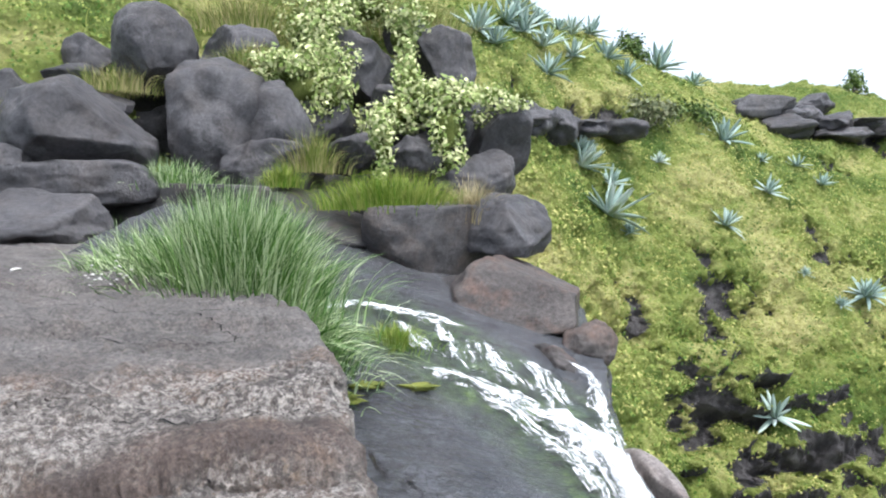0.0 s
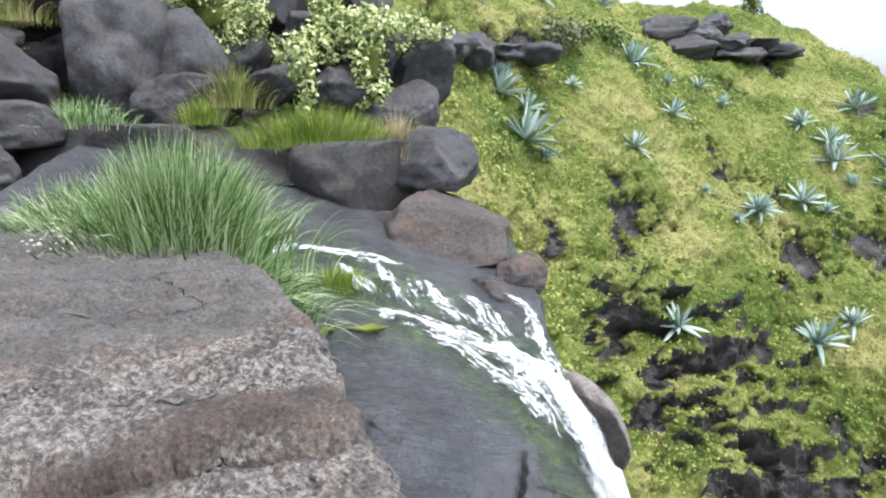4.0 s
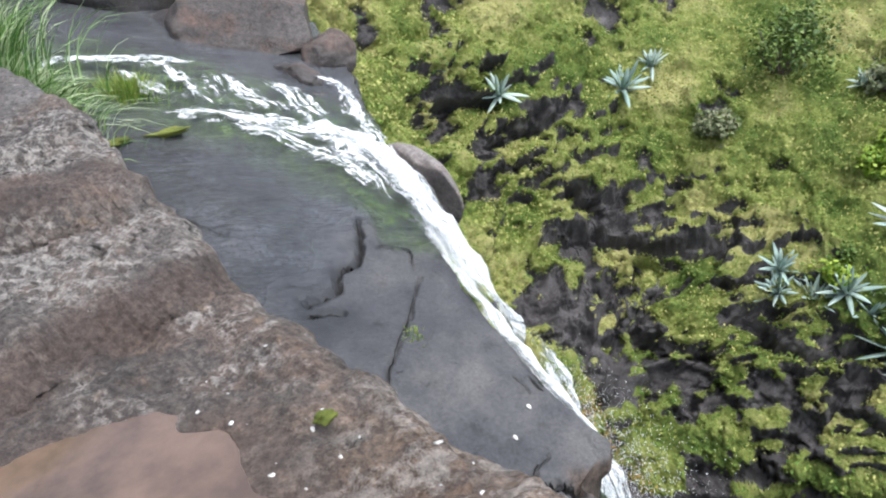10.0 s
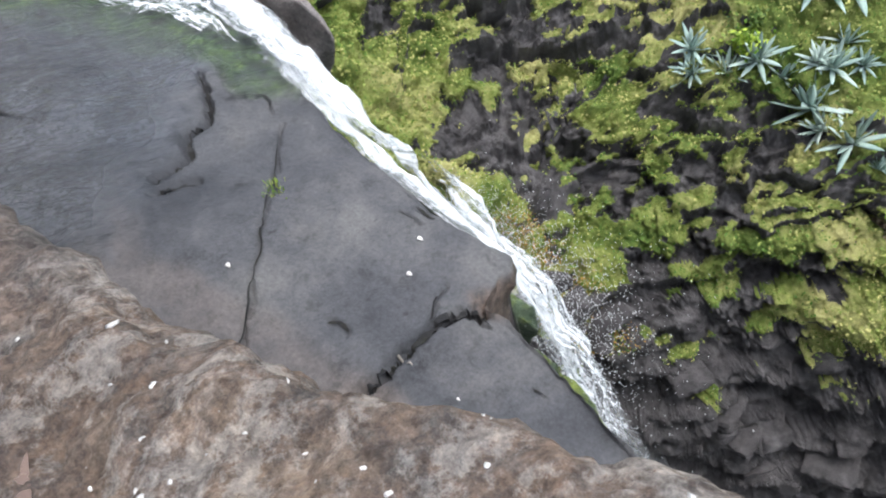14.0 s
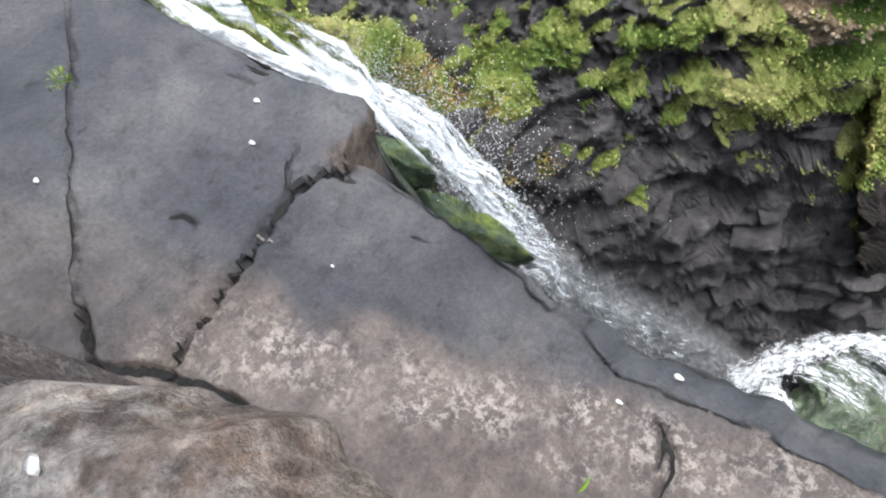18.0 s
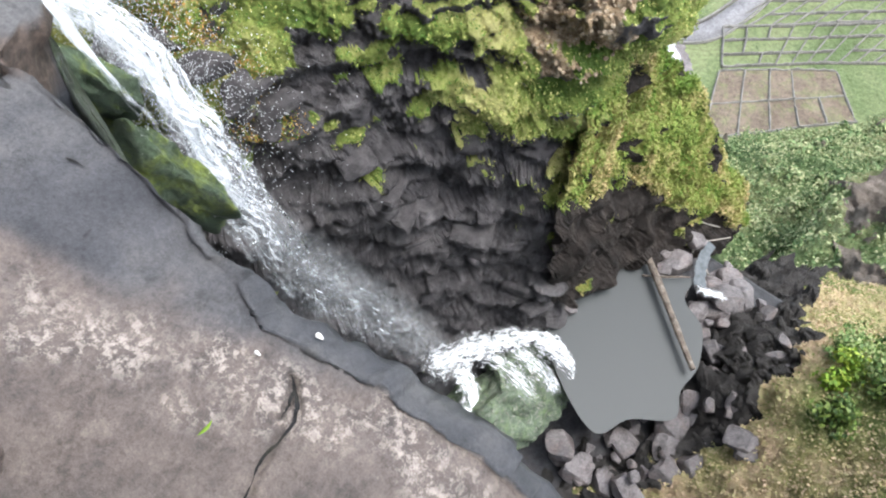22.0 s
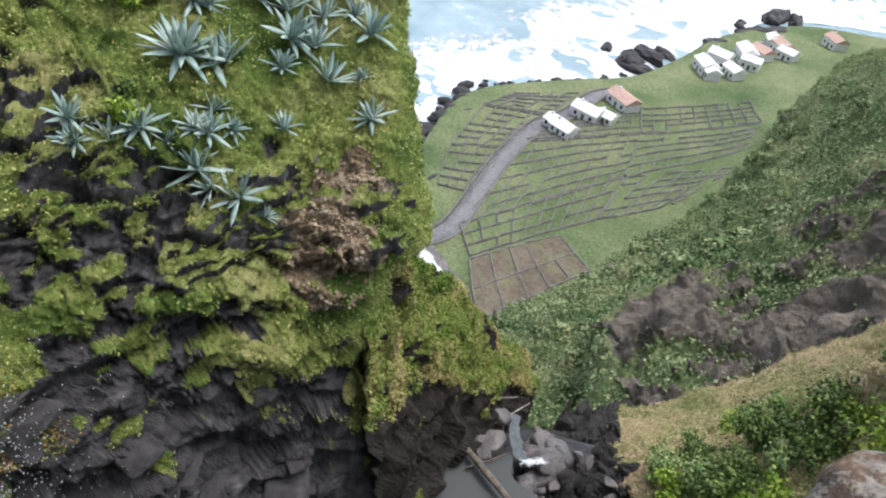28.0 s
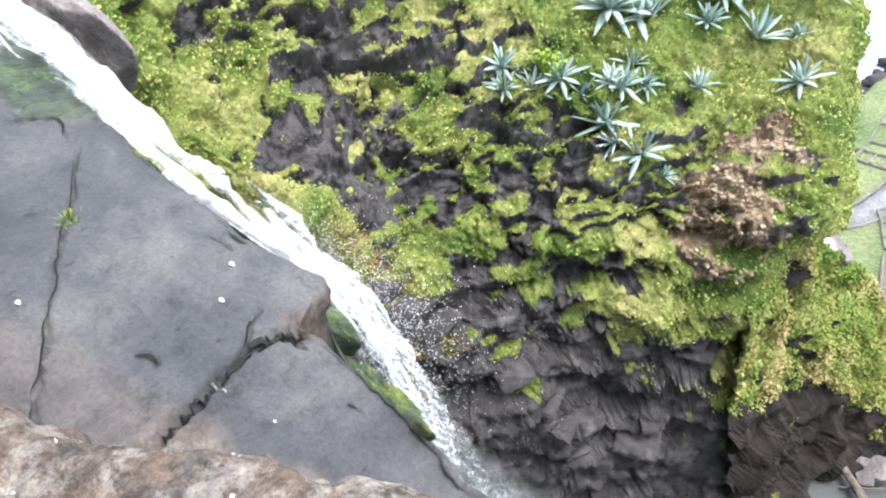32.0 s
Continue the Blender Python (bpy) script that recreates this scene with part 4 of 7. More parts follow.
# ---- the slab over which the stream leaves ----
def slab_height(x, y):
    low = -3.29 - (0.21 * (x - 0.15) - 0.33 * (y - 2.44)) / 0.92
    up = -1.3 - 0.28 * (x + 0.3) + 0.16 * (y - 9.8)
    k = 0.25
    return -k * np.log(np.exp(-low / k) + np.exp(-up / k))


brink = np.array([(2.6, 13), (2.4, 10), (2.15, 8.6), (1.95, 7.2), (1.8, 6.2), (1.7, 5.4), (1.63, 4.9), (1.6, 4.2), (1.67, 3.5), (1.86, 2.9), (1.5, 2.66), (1.57, 2.08),
                  (1.58, 1.6), (1.51, 1.29), (1.42, 0.98), (1.5, 0.8), (1.61, 0.32), (1.64, 0.0), (1.75, -1.0), (1.9, -2.2), (2.2, -4.0), (2.6, -7)])
ys = np.concatenate([np.linspace(14, 6, 90), np.linspace(5.98, -0.6, 330), np.linspace(-0.7, -7, 40)])
xe = np.interp(-ys, -brink[:, 1], brink[:, 0]) + 0.02 * fbm(np.stack([0 * ys, ys, 0 * ys], -1), 0.3, 3, 5)
CRACKS = []
CRACKS += [([(1.49, 2.66), (1.36, 2.69), (1.2, 2.72), (1.1, 2.69), (0.89, 2.65), (0.73, 2.6), (0.49, 2.54), (0.36, 2.51), (0.15, 2.45)], 0.03, 0.12)]
CRACKS += [([(1.31, 4.68), (0.81, 3.95), (0.49, 3.49), (0.15, 3.03), (0.08, 2.85), (-0.02, 2.71)], 0.008, 0.05), ([(0.14, 2.42), (0.21, 2.27), (0.24, 2.09), (0.23, 1.95)], 0.02, 0.1)]
CRACKS += [([(1.1, 2.69), (1.22, 2.7), (1.41, 2.66), (1.44, 2.57)], 0.014, 0.05), ([(1.41, 2.89), (1.28, 2.84), (1.17, 2.75)], 0.01, 0.03)]
CRACKS += [([(1.06, 5.44), (0.97, 5.12), (0.87, 4.95), (0.68, 4.86), (0.63, 4.67), (0.33, 4.51)], 0.03, 0.09)]
CRACKS += [([(0.16, 2.44), (0.04, 2.56), (-0.04, 2.68), (0.1, 2.93)], 0.03, 0.1)]
CRACKS += [([(-0.66, 5.86), (-0.56, 5.72), (-0.46, 5.58)], 0.025, 0.06), ([(-0.3, 5.57), (-0.2, 5.47), (-0.07, 5.33)], 0.012, 0.04), ([(0.63, 0.56), (0.8, 0.48), (0.99, 0.55), (1.24, 0.59), (1.36, 0.74)], 0.012, 0.04)]
CRACKS += [([(1.35, 0.72), (1.3, 0.67), (1.17, 0.63)], 0.02, 0.04), ([(1.07, 5.11), (1.36, 5.02), (1.3, 4.82)], 0.01, 0.025), ([(0.28, 4.39), (0.41, 4.42), (0.55, 4.41)], 0.04, 0.05)]
CRACKS += [([(0.68, 3.03), (0.74, 2.98), (0.75, 2.91)], 0.02, 0.025), ([(1.5, 3.53), (1.54, 3.46), (1.56, 3.4)], 0.015, 0.03), ([(1.62, 3.51), (1.67, 3.37)], 0.012, 0.025), ([(1.38, 2.14), (1.41, 2.06)], 0.012, 0.02)]


def from_line(p, line):
    """Plan distance of places from a broken line."""
    best = np.full(p.shape[:-1], 99.0)
    for a, b in zip(np.array(line[:-1], float), np.array(line[1:], float)):
        t = np.clip(((p - a) @ (b - a)) / ((b - a) @ (b - a)), 0, 1)
        best = np.minimum(best, np.linalg.norm(p - a - t[..., None] * (b - a), axis=-1))
    return best


rows_ = []
for u in np.concatenate([np.linspace(0, 0.62, 24, endpoint=False), np.linspace(0.62, 1, 190)]):
    x = -4.5 + (xe + 4.5) * u
    rows_.append(np.stack([x, ys, slab_height(x, ys)], -1))
ze = slab_height(xe, ys)
low_end = smooth(1.6, 1.0, ys)
for dx, dz in ((0.004, -0.02), (0.01, -0.07), (0.012, -0.15), (0.015, -0.26), (0.01, -0.4), (-0.02, -0.6), (-0.05, -1.0), (-0.1, -1.6), (-0.2, -2.4), (-0.3, -3.2), (-0.4, -4.5), (-0.5, -6.5), (-0.6, -9), (-0.7, -13), (-0.8, -18), (-0.9, -24), (-1.0, -34)):
    shelf = 0.2 * low_end * smooth(0.03, 0.2, -dz) * smooth(1.2, 0.5, -dz)
    rows_.append(np.stack([xe + dx + shelf, ys, ze + dz], -1))
g = np.swapaxes(np.array(rows_), 0, 1)
top = np.zeros(g.shape[:2])
top[:, :214] = 1
# the bed under the running water is worn a little lower and grown with algae
STREAM = [(-1.56, 8.48), (-0.59, 8.93), (0.14, 8.48), (0.32, 7.76), (0.93, 7.35), (1.38, 6.84), (1.66, 6.21), (1.79, 5.51)]
wet = 1 - smooth(0.35, 0.4 + 0.85 * smooth(4.8, 6.3, g[..., 1]), from_line(g[..., :2], STREAM) + 0.3 * fbm(g, 0.7, 4, 84))
wet = wet * smooth(4.7, 5.5, g[..., 1])
damp = smooth(0.0, 0.4, g[..., 1] - 4.5 - 1.15 * np.maximum(g[..., 0] - 0.33, -0.45) + 0.25 * fbm(g, 0.6, 4, 85)) * top
seam = np.array([(-0.2, 3.9), (0.1, 3.4), (0.25, 2.9), (0.42, 2.3), (0.68, 1.85), (0.92, 1.4), (1.2, 0.75), (1.4, 0.2), (1.5, -0.4), (1.7, -2.0)])
beyond = g[..., 0] - np.interp(-g[..., 1], -seam[:, 1], seam[:, 0])
stain = smooth(0.42, 0.2, beyond + 0.12 * fbm(g, 0.5, 4, 86)) * (0.45 + 0.55 * smooth(2.75, 2.5, g[..., 1]))
band = (1 - smooth(0.1, 0.3, np.abs(beyond + 0.1 * fbm(g, 0.4, 4, 87)))) * smooth(2.75, 2.4, g[..., 1])
n = normals(g)
n *= np.sign(n[..., 2:3] + 1e-6)
rough_ = 0.03 * fbm(g, 0.8, 4, 81) + 0.05 * fbm(g, 2.5, 2, 83) + 0.012 * np.maximum(ridged(g, 0.35, 3, 88), 0)
rough_ = rough_ + 0.05 * wet * fbm(g, 0.35, 3, 89) + (1 - top) * (0.04 * blocks(g, 0.4, 90) + 0.03 * fbm(g, 0.2, 3, 92))
g = g + n * rough_[..., None]
for line, half, depth in CRACKS:
    d = from_line(g[..., :2] + 0.02 * np.stack([fbm(g, 0.12, 3, 93), fbm(g + 9, 0.12, 3, 94)], -1), line)
    g[..., 2] -= top * depth * (1 - smooth(0.5 * half, 1.3 * half, d))
# the block below the long crack sits a little lower
below = smooth(0.0, 0.06, -(g[..., 1] - 2.63 - 0.2 * (g[..., 0] - 1.2))) * top
g[..., 2] -= 0.05 * below
broken_end = (1 - smooth(0.2, 0.3, np.linalg.norm((g - (1.68, 2.78, -3.65)) * (1, 1, 0.7), axis=-1))) * (1 - smooth(-0.04, 0.0, g[..., 2] + 0.03 - slab_height(g[..., 0], np.maximum(g[..., 1], 2.9))))
stream_slab = tagged(mesh_object("stream_slab", g, grid_faces(*g.shape[:2]), slab_rock, values={"wet": wet, "damp": damp, "stain": stain * top, "band": band * top, "broken": broken_end}), "smooth grey basalt slab at the brink of the waterfall", "rock", kind="structure")



# open joints of the slab, their inner shade laid on as near-black strips
def joint(line, half, depth, seed):
    c = spline(np.c_[np.array(line, float), np.zeros(len(line))], 14 * len(line))
    c[:, :2] += 0.012 * np.stack([fbm(c, 0.1, 3, seed), fbm(c + 5, 0.1, 3, seed + 1)], -1)
    ax = np.gradient(c, axis=0)
    sd = np.stack([-ax[:, 1], ax[:, 0], 0 * ax[:, 0]], -1)
    sd /= np.linalg.norm(sd, axis=-1, keepdims=True) + 1e-9
    w = half * (0.55 + 0.5 * fbm(c, 0.09, 3, seed + 2))
    w = np.clip(w, 0.12 * half, 1.2 * half) * np.minimum(1, np.minimum(np.arange(len(c)), np.arange(len(c))[::-1]) / 6 + 0.15)
    q = np.stack([c - sd * w[:, None], c, c + sd * w[:, None]], 1)
    flat = SLAB_TOP.reshape(-1, 3)
    for i in range(len(c)):
        d = ((flat[:, :2] - c[i, :2]) ** 2).sum(-1)
        near = np.argpartition(d, 5)[:5]
        q[i, :, 2] = flat[near, 2].max() + 0.004
        q[i, 1, 2] -= 0.002
    return mesh_object("joint", q, grid_faces(len(c), 3), crack_shade, stream_slab)


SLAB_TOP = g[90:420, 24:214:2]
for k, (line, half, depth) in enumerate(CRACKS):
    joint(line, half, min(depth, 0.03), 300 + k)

# ---- the near ledge on which the viewer stands ----
lip = np.array([(-9, 14), (-5, 10.5), (-2.9, 8.2), (-1.6, 6.1), (-1.0, 5.0), (-0.6, 3.8), (-0.37, 2.9), (-0.1, 2.0), (0.1, 1.35), (0.22, 0.99), (0.36, 0.72), (0.5, 0.52), (0.59, 0.3), (0.6, 0.05), (0.52, -0.25), (0.55, -0.5),
                (0.74, -0.66), (0.93, -0.56), (1.0, -0.555), (1.05, -0.6), (1.07, -0.7), (1.09, -0.88), (1.17, -1.1), (1.5, -2.2), (2.2, -4), (2.4, -7)], float)
lipd = spline(np.c_[lip, 0 * lip[:, 0]], 640)
anchor = np.stack([np.interp(np.linspace(0, 1, 640), [0, 0.4, 0.7, 1], [-14, -6, -5, -5]), np.interp(np.linspace(0, 1, 640), [0, 0.4, 0.7, 1], [11, 3, -2, -8]), np.zeros(640)], -1)


def layer_of(p):
    return p[..., 1] - 0.45 * p[..., 0] + 0.15 * fbm(p, 0.9, 3, 91) + 0.045 * fbm(p, 0.2, 3, 92)


def pan(p):
    return np.hypot((p[..., 0] + 0.85) / 1.1, (p[..., 1] - 1.0) / 1.15) + 0.1 * fbm(p, 0.3, 3, 93)


def ledge_height(p, r):
    """Layers that step up away from the brink, each with a ragged front."""
    x, y = p[..., 0], p[..., 1]
    s_ = layer_of(p)
    z = -1.24 + 0.03 * np.maximum(-x - 1, 0) * smooth(2, 4, s_) + 0.12 * smooth(2.3, 2.52, s_) + 0.05 * smooth(2.55, 3.05, s_) + 0.15 * smooth(3.12, 3.34, s_) + 0.1 * smooth(3.3, 4.1, s_)
    z = z - 0.2 * (1 - smooth(0.012, 0.045, np.abs(s_ - 3.11))) - 0.03 * (1 - smooth(0.0, 0.1, np.abs(s_ - 2.28)))
    z = z - 0.035 * (1 - smooth(0.0, 0.03, np.abs(s_ - 3.72 - 0.12 * fbm(p, 0.5, 2, 96)))) - 0.03 * (1 - smooth(0.0, 0.035, np.abs(s_ - 2.78 - 0.15 * fbm(p, 0.6, 2, 94))))
    for at_, step in ((4.6, 0.02), (5.3, 0.06), (7.2, 0.1)):
        z = z + step * smooth(at_ - 0.05, at_ + 0.05, s_) - 0.025 * (1 - smooth(0.0, 0.05, np.abs(s_ - at_ + 0.06)))
    # a shallow hollow that holds rain, and the raised rock at the brink's end
    z = z - 0.05 * (1 - smooth(0.5, 0.75, pan(p)))
    return z


rows_ = []
length = np.linalg.norm(anchor - lipd, axis=-1)
for r in np.concatenate([np.linspace(0, 2.2, 220), np.linspace(2.25, 5, 50), [6, 8]]):
    p = lipd + (anchor - lipd) * (np.minimum(r, length) / length)[:, None]
    p[:, 2] = ledge_height(p, r)
    if r < 0.12:
        p[:, 2] -= 0.06 * (1 - r / 0.12) ** 2
    rows_.insert(0, p)
inward = (anchor - lipd) / length[:, None]
slope = smooth(0.75, 1.5, lipd[:, 1]) * (1 - smooth(2.6, 4.0, lipd[:, 1]))
for r, out_, dz in ((0.0, 0.0, -0.1), (0.02, 0.02, -0.25), (0.05, 0.06, -0.45), (0.1, 0.1, -0.7), (0.2, 0.15, -1.0), (0.35, 0.21, -1.4), (0.5, 0.28, -1.9), (0.6, 0.34, -2.5), (0.6, 0.36, -4), (0.6, 0.36, -8), (0.6, 0.36, -34)):
    p = lipd + inward * (r * (1 - slope) - out_ * slope)[:, None]
    p[:, 2] = rows_[271][:, 2] + dz
    rows_.append(p)
g = np.swapaxes(np.array(rows_), 0, 1)
n = normals(g)
n *= np.sign(n[..., 2:3] + 1e-6)
g = g + n * (1 - 0.85 * (1 - smooth(0.55, 0.75, pan(g))))[..., None] * (0.03 * ridged(g * (1, 1, 3), 0.45, 4, 95) + 0.022 * fbm(g, 0.12, 4, 97, 0.65) - 0.03 * np.maximum(0, ridged(g, 0.8, 2, 98) - 1.25))[..., None]
LEDGE_FINAL, LEDGE_N = g, n
crust = smooth(0.6, 0.8, g[..., 0]) * smooth(0.1, -0.2, g[..., 1])
crust = np.maximum(crust, 0.55 * smooth(1.7, 1.0, g[..., 1]) * smooth(-0.45, 0.05, g[..., 0]))
puddle = 1 - smooth(0.5, 0.75, pan(g))
lay_ = layer_of(g)
bloom = np.maximum(smooth(2.42, 2.55, lay_) * (1 - smooth(2.9, 3.05, lay_)), smooth(3.36, 3.48, lay_) * (1 - smooth(3.9, 4.2, lay_)))
bloom = np.maximum(bloom, 0.3 * smooth(0.35, 0.0, np.abs(g[..., 0] - np.interp(-g[..., 1], -lip[::-1, 1][::-1], lip[:, 0]))) * smooth(1.6, 1.2, g[..., 1]))
# fronts below each lip, where the material paints brown rock plus lip shade
front = np.maximum(smooth(2.2, 2.3, lay_) * (1 - smooth(2.36, 2.48, lay_)), smooth(3.04, 3.1, lay_) * (1 - smooth(3.3, 3.46, lay_)))
upper = smooth(4.0, 4.3, lay_)
flank_ = np.arange(g.shape[1])[None, :] > 272
front = np.where(flank_, 0.7, front)
bloom = np.where(flank_, 0.0, bloom)
crust = np.where(flank_, 0.0, crust)
near_ledge = tagged(mesh_object("near_ledge", g, grid_faces(*g.shape[:2]), ledge_rock, values={"crust": crust, "puddle": puddle, "bloom": bloom, "front": front, "upper": upper}), "weathered layered rock ledge crusted with pale lichen", "rock", kind="structure")

# open cracks across the smooth top of the ledge: near-black strips stand in for their shade
for k, line in enumerate(([(-2.6, 4.3), (-2.0, 4.0), (-1.55, 4.05), (-1.2, 4.4)], [(-1.9, 4.9), (-1.45, 4.55), (-1.3, 4.2)], [(-2.9, 5.0), (-2.2, 4.75), (-1.7, 4.85), (-1.3, 5.05)], [(-1.6, 3.0), (-1.1, 2.95), (-0.75, 3.15), (-0.6, 3.2)])):
    c = spline(np.c_[np.array(line), np.zeros(len(line))], 60)
    c[:, :2] += 0.02 * np.stack([fbm(c, 0.12, 3, 340 + k), fbm(c + 5, 0.12, 3, 350 + k)], -1)
    ax = np.gradient(c, axis=0)
    sd = np.stack([-ax[:, 1], ax[:, 0], 0 * ax[:, 0]], -1)
    sd /= np.linalg.norm(sd, axis=-1, keepdims=True) + 1e-9
    w = 0.007 * (0.6 + 0.6 * np.abs(fbm(c, 0.08, 3, 360 + k))) * np.minimum(1, np.minimum(np.arange(60), np.arange(60)[::-1]) / 10 + 0.1)
    flat = LEDGE_FINAL[:, 60:272].reshape(-1, 3)
    for i in range(60):
        c[i, 2] = flat[((flat[:, :2] - c[i, :2]) ** 2).sum(-1).argmin(), 2] + 0.003
    mesh_object("joint", np.stack([c - sd * w[:, None], c - (0, 0, 0.002), c + sd * w[:, None]], 1), grid_faces(60, 3), crack_shade, near_ledge)

# rain lying in the hollow
th = np.linspace(0, 2 * math.pi, 40, endpoint=False)
pv = np.concatenate([[(-0.85, 1.0, -1.262)], np.stack([-0.85 + 0.8 * np.cos(th), 1.0 + 0.85 * np.sin(th), 0 * th - 1.262], -1)])
tagged(mesh_object("puddle", pv, [[0, k + 1, (k + 1) % 40 + 1] for k in range(40)], puddle_mat), "shallow brown rain puddle in a hollow of the ledge", "puddle", kind="structure")



# a lichen-crusted rock on the ledge's outer end
v, f = ICO[5]
v = v * (1 + 0.07 * fbm(v + 3, 0.8, 4, 63) + 0.03 * ridged(v, 0.3, 4, 64) + 0.04 * blocks(v, 0.5, 65))[:, None] * (0.16, 0.28, 0.19)
ob = mesh_object("boulder", v, f, ledge_rock, values={"crust": np.ones(len(v))})
ob.location = (1.04, -0.78, -1.33)
tagged(ob, "rusty brown rock thickly crusted with white lichen on the ledge", "boulder", "boulders on the ledge")


v, f = ICO[4]
v = v * (1 + 0.1 * fbm(v + 8, 0.8, 4, 66) + 0.04 * ridged(v, 0.3, 4, 67))[:, None] * (0.24, 0.24, 0.12)
ob = mesh_object("boulder", v, f, ledge_rock, values={"crust": np.ones(len(v))})
ob.location = (1.45, -1.28, -1.5)
tagged(ob, "pale lichen-crusted rock on the ledge above the drop", "boulder", "boulders on the ledge")


# ---- boulders round the stream ----
def boulder(centre, size, seed, label, mat, sub=4, spin=0.0, rough=0.14, facets=6, name="boulder", group="boulders beside the stream", category="boulder", boxy=0.0):
    v, f = rock_shape(size, seed, sub, rough, facets, boxy)
    ob = mesh_object(name, turn_z(v, spin), f, mat, flat=sub == 3)
    ob.location = centre
    return tagged(ob, label, category, group)


DARK_LABEL = "rounded dark grey basalt boulder beside the stream"
BOULDERS = []
BOULDERS += [((-5.94, 14.5, 3.1), (0.78, 0.8, 1.05), 1), ((-9.6, 16.3, 3.5), (0.6, 0.6, 0.35), 23), ((-7.68, 15.5, 3.25), (0.56, 0.6, 0.66), 2), ((-7.6, 14.3, 2.7), (0.52, 0.5, 0.28), 24), ((-4.6, 15.9, 3.45), (0.92, 0.8, 0.68), 3)]
BOULDERS += [((-4.75, 14.75, 1.62), (1.75, 1.1, 1.35), 7), ((-3.5, 14.3, 1.5), (1.1, 0.95, 1.0), 8), ((-3.3, 13.9, 0.75), (1.2, 0.9, 0.6), 74), ((-4.4, 14.75, 2.72), (0.5, 0.5, 0.26), 70), ((-1.7, 16.9, 3.25), (0.98, 0.9, 1.2), 4), ((0.06, 17.8, 3.6), (0.75, 0.8, 0.95), 5)]
BOULDERS += [((-6.2, 12.0, 1.25), (1.1, 1.0, 0.88), 6), ((-6.1, 11.3, 0.32), (1.3, 0.9, 0.55), 14), ((-6.0, 10.3, -0.2), (0.9, 0.8, 0.5), 15), ((-1.7, 13.75, 1.1), (0.5, 0.5, 0.42), 10), ((-0.4, 14.2, 1.15), (0.72, 0.7, 0.56), 11), ((1.05, 15.0, 1.5), (0.82, 0.8, 0.82), 12)]
BOULDERS += [((0.75, 14.1, 0.7), (0.75, 0.7, 0.6), 13), ((0.1, 14.6, 1.75), (0.6, 0.6, 0.5), 33), ((-2.7, 15.3, 1.9), (1.0, 0.9, 0.85), 16), ((1.33, 12.25, -0.38), (0.84, 0.8, 0.66), 17), ((-8.5, 13.8, 1.9), (0.6, 0.6, 0.8), 25), ((-7.6, 12.4, 1.2), (0.6, 0.6, 0.6), 26)]
BOULDERS += [((-1.15, 15.8, 2.2), (0.7, 0.7, 0.6), 27), ((-2.9, 17.7, 4.6), (0.5, 0.5, 0.45), 28), ((-0.75, 17.9, 4.5), (0.5, 0.6, 0.6), 29), ((-7.3, 11.3, 0.5), (0.9, 0.8, 0.5), 75), ((-6.9, 13.6, 2.0), (0.7, 0.7, 0.5), 78)]
for centre, size, seed in (((-4.71, 16.1, 1.9), (2.6, 1.3, 1.5), 171), ((-1.58, 14.2, 0.1), (2.8, 1.2, 0.75), 172), ((-6.69, 12.7, 0.5), (2.4, 1.2, 0.8), 173), ((-0.24, 15.9, 1.4), (1.9, 1.2, 1.2), 174)):
    boulder(centre, size, seed, "broad dark basalt outcrop behind the stream", boulder_rock, 5, 0.1, 0.16, 6, "rock_outcrop", "outcrops behind the stream", "rock", 0.5)
for centre, size, seed in BOULDERS:
    boulder(centre, np.array(size) * 1.12, seed, DARK_LABEL, boulder_rock, 5, seed * 0.7, 0.13, 5, boxy=0.22)
boulder((1.36, 10.75, -1.4), (1.16, 1.0, 0.8), 18, "big rounded brown-grey boulder with rusty underside over the stream", brown_rock, 5, 0.3, 0.11, 6)
boulder((2.14, 9.9, -2.02), (0.46, 0.45, 0.42), 20, "brown-grey boulder wedged under the big one", brown_rock, 5, 0.3, 0.1, 5)
# the broad shelf behind the stream, split by a few open joints
for centre, size, seed, turn in (((-2.3, 13.0, -0.6), (2.1, 1.6, 1.15), 40, 0.05), ((-0.05, 12.5, -0.72), (1.5, 1.5, 1.05), 41, -0.12), ((-1.1, 11.35, -1.2), (0.8, 0.7, 0.42), 44, 0.2), ((0.25, 11.15, -1.35), (0.72, 0.6, 0.36), 42, 0.1), ((-4.5, 12.2, -0.2), (1.8, 1.5, 0.8), 46, 0.3), ((-1.6, 10.4, -1.3), (0.7, 0.6, 0.3), 45, 0.5)):
    boulder(centre, size, seed, "broad flat-topped grey rock shelf split by open joints", stream_rock, 5, turn, 0.07, 7, "rock_block", "rock blocks by the stream", "rock", 0.75)
for centre, size, seed in (((1.55, 9.15, -2.1), (0.5, 0.45, 0.3), 50), ((-1.2, 8.68, -1.6), (0.3, 0.35, 0.42), 52), ((-0.75, 8.13, -1.98), (0.32, 0.3, 0.2), 53), ((1.5, 8.35, -2.22), (0.34, 0.25, 0.17), 54)):
    boulder(centre, size, seed, "wet brown-grey rock in the running water", brown_rock, 5, seed, 0.22, 10, "wet_rock", "wet rocks in the stream", "rock")
boulder((2.42, 7.7, -3.45), (0.3, 1.0, 0.6), 51, "smooth brown-grey rock shoulder beside the brink", shoulder_rock, 5, 0.15, 0.08, 3, "wet_rock", "wet rocks in the stream", "rock")
boulder((1.72, 4.3, -4.75), (0.26, 1.6, 1.45), 58, "dark dripping rock face under the brink", wet_dark, 5, 0.05, 0.1, 6, "wet_rock", "wet rocks in the stream", "rock", 0.4)
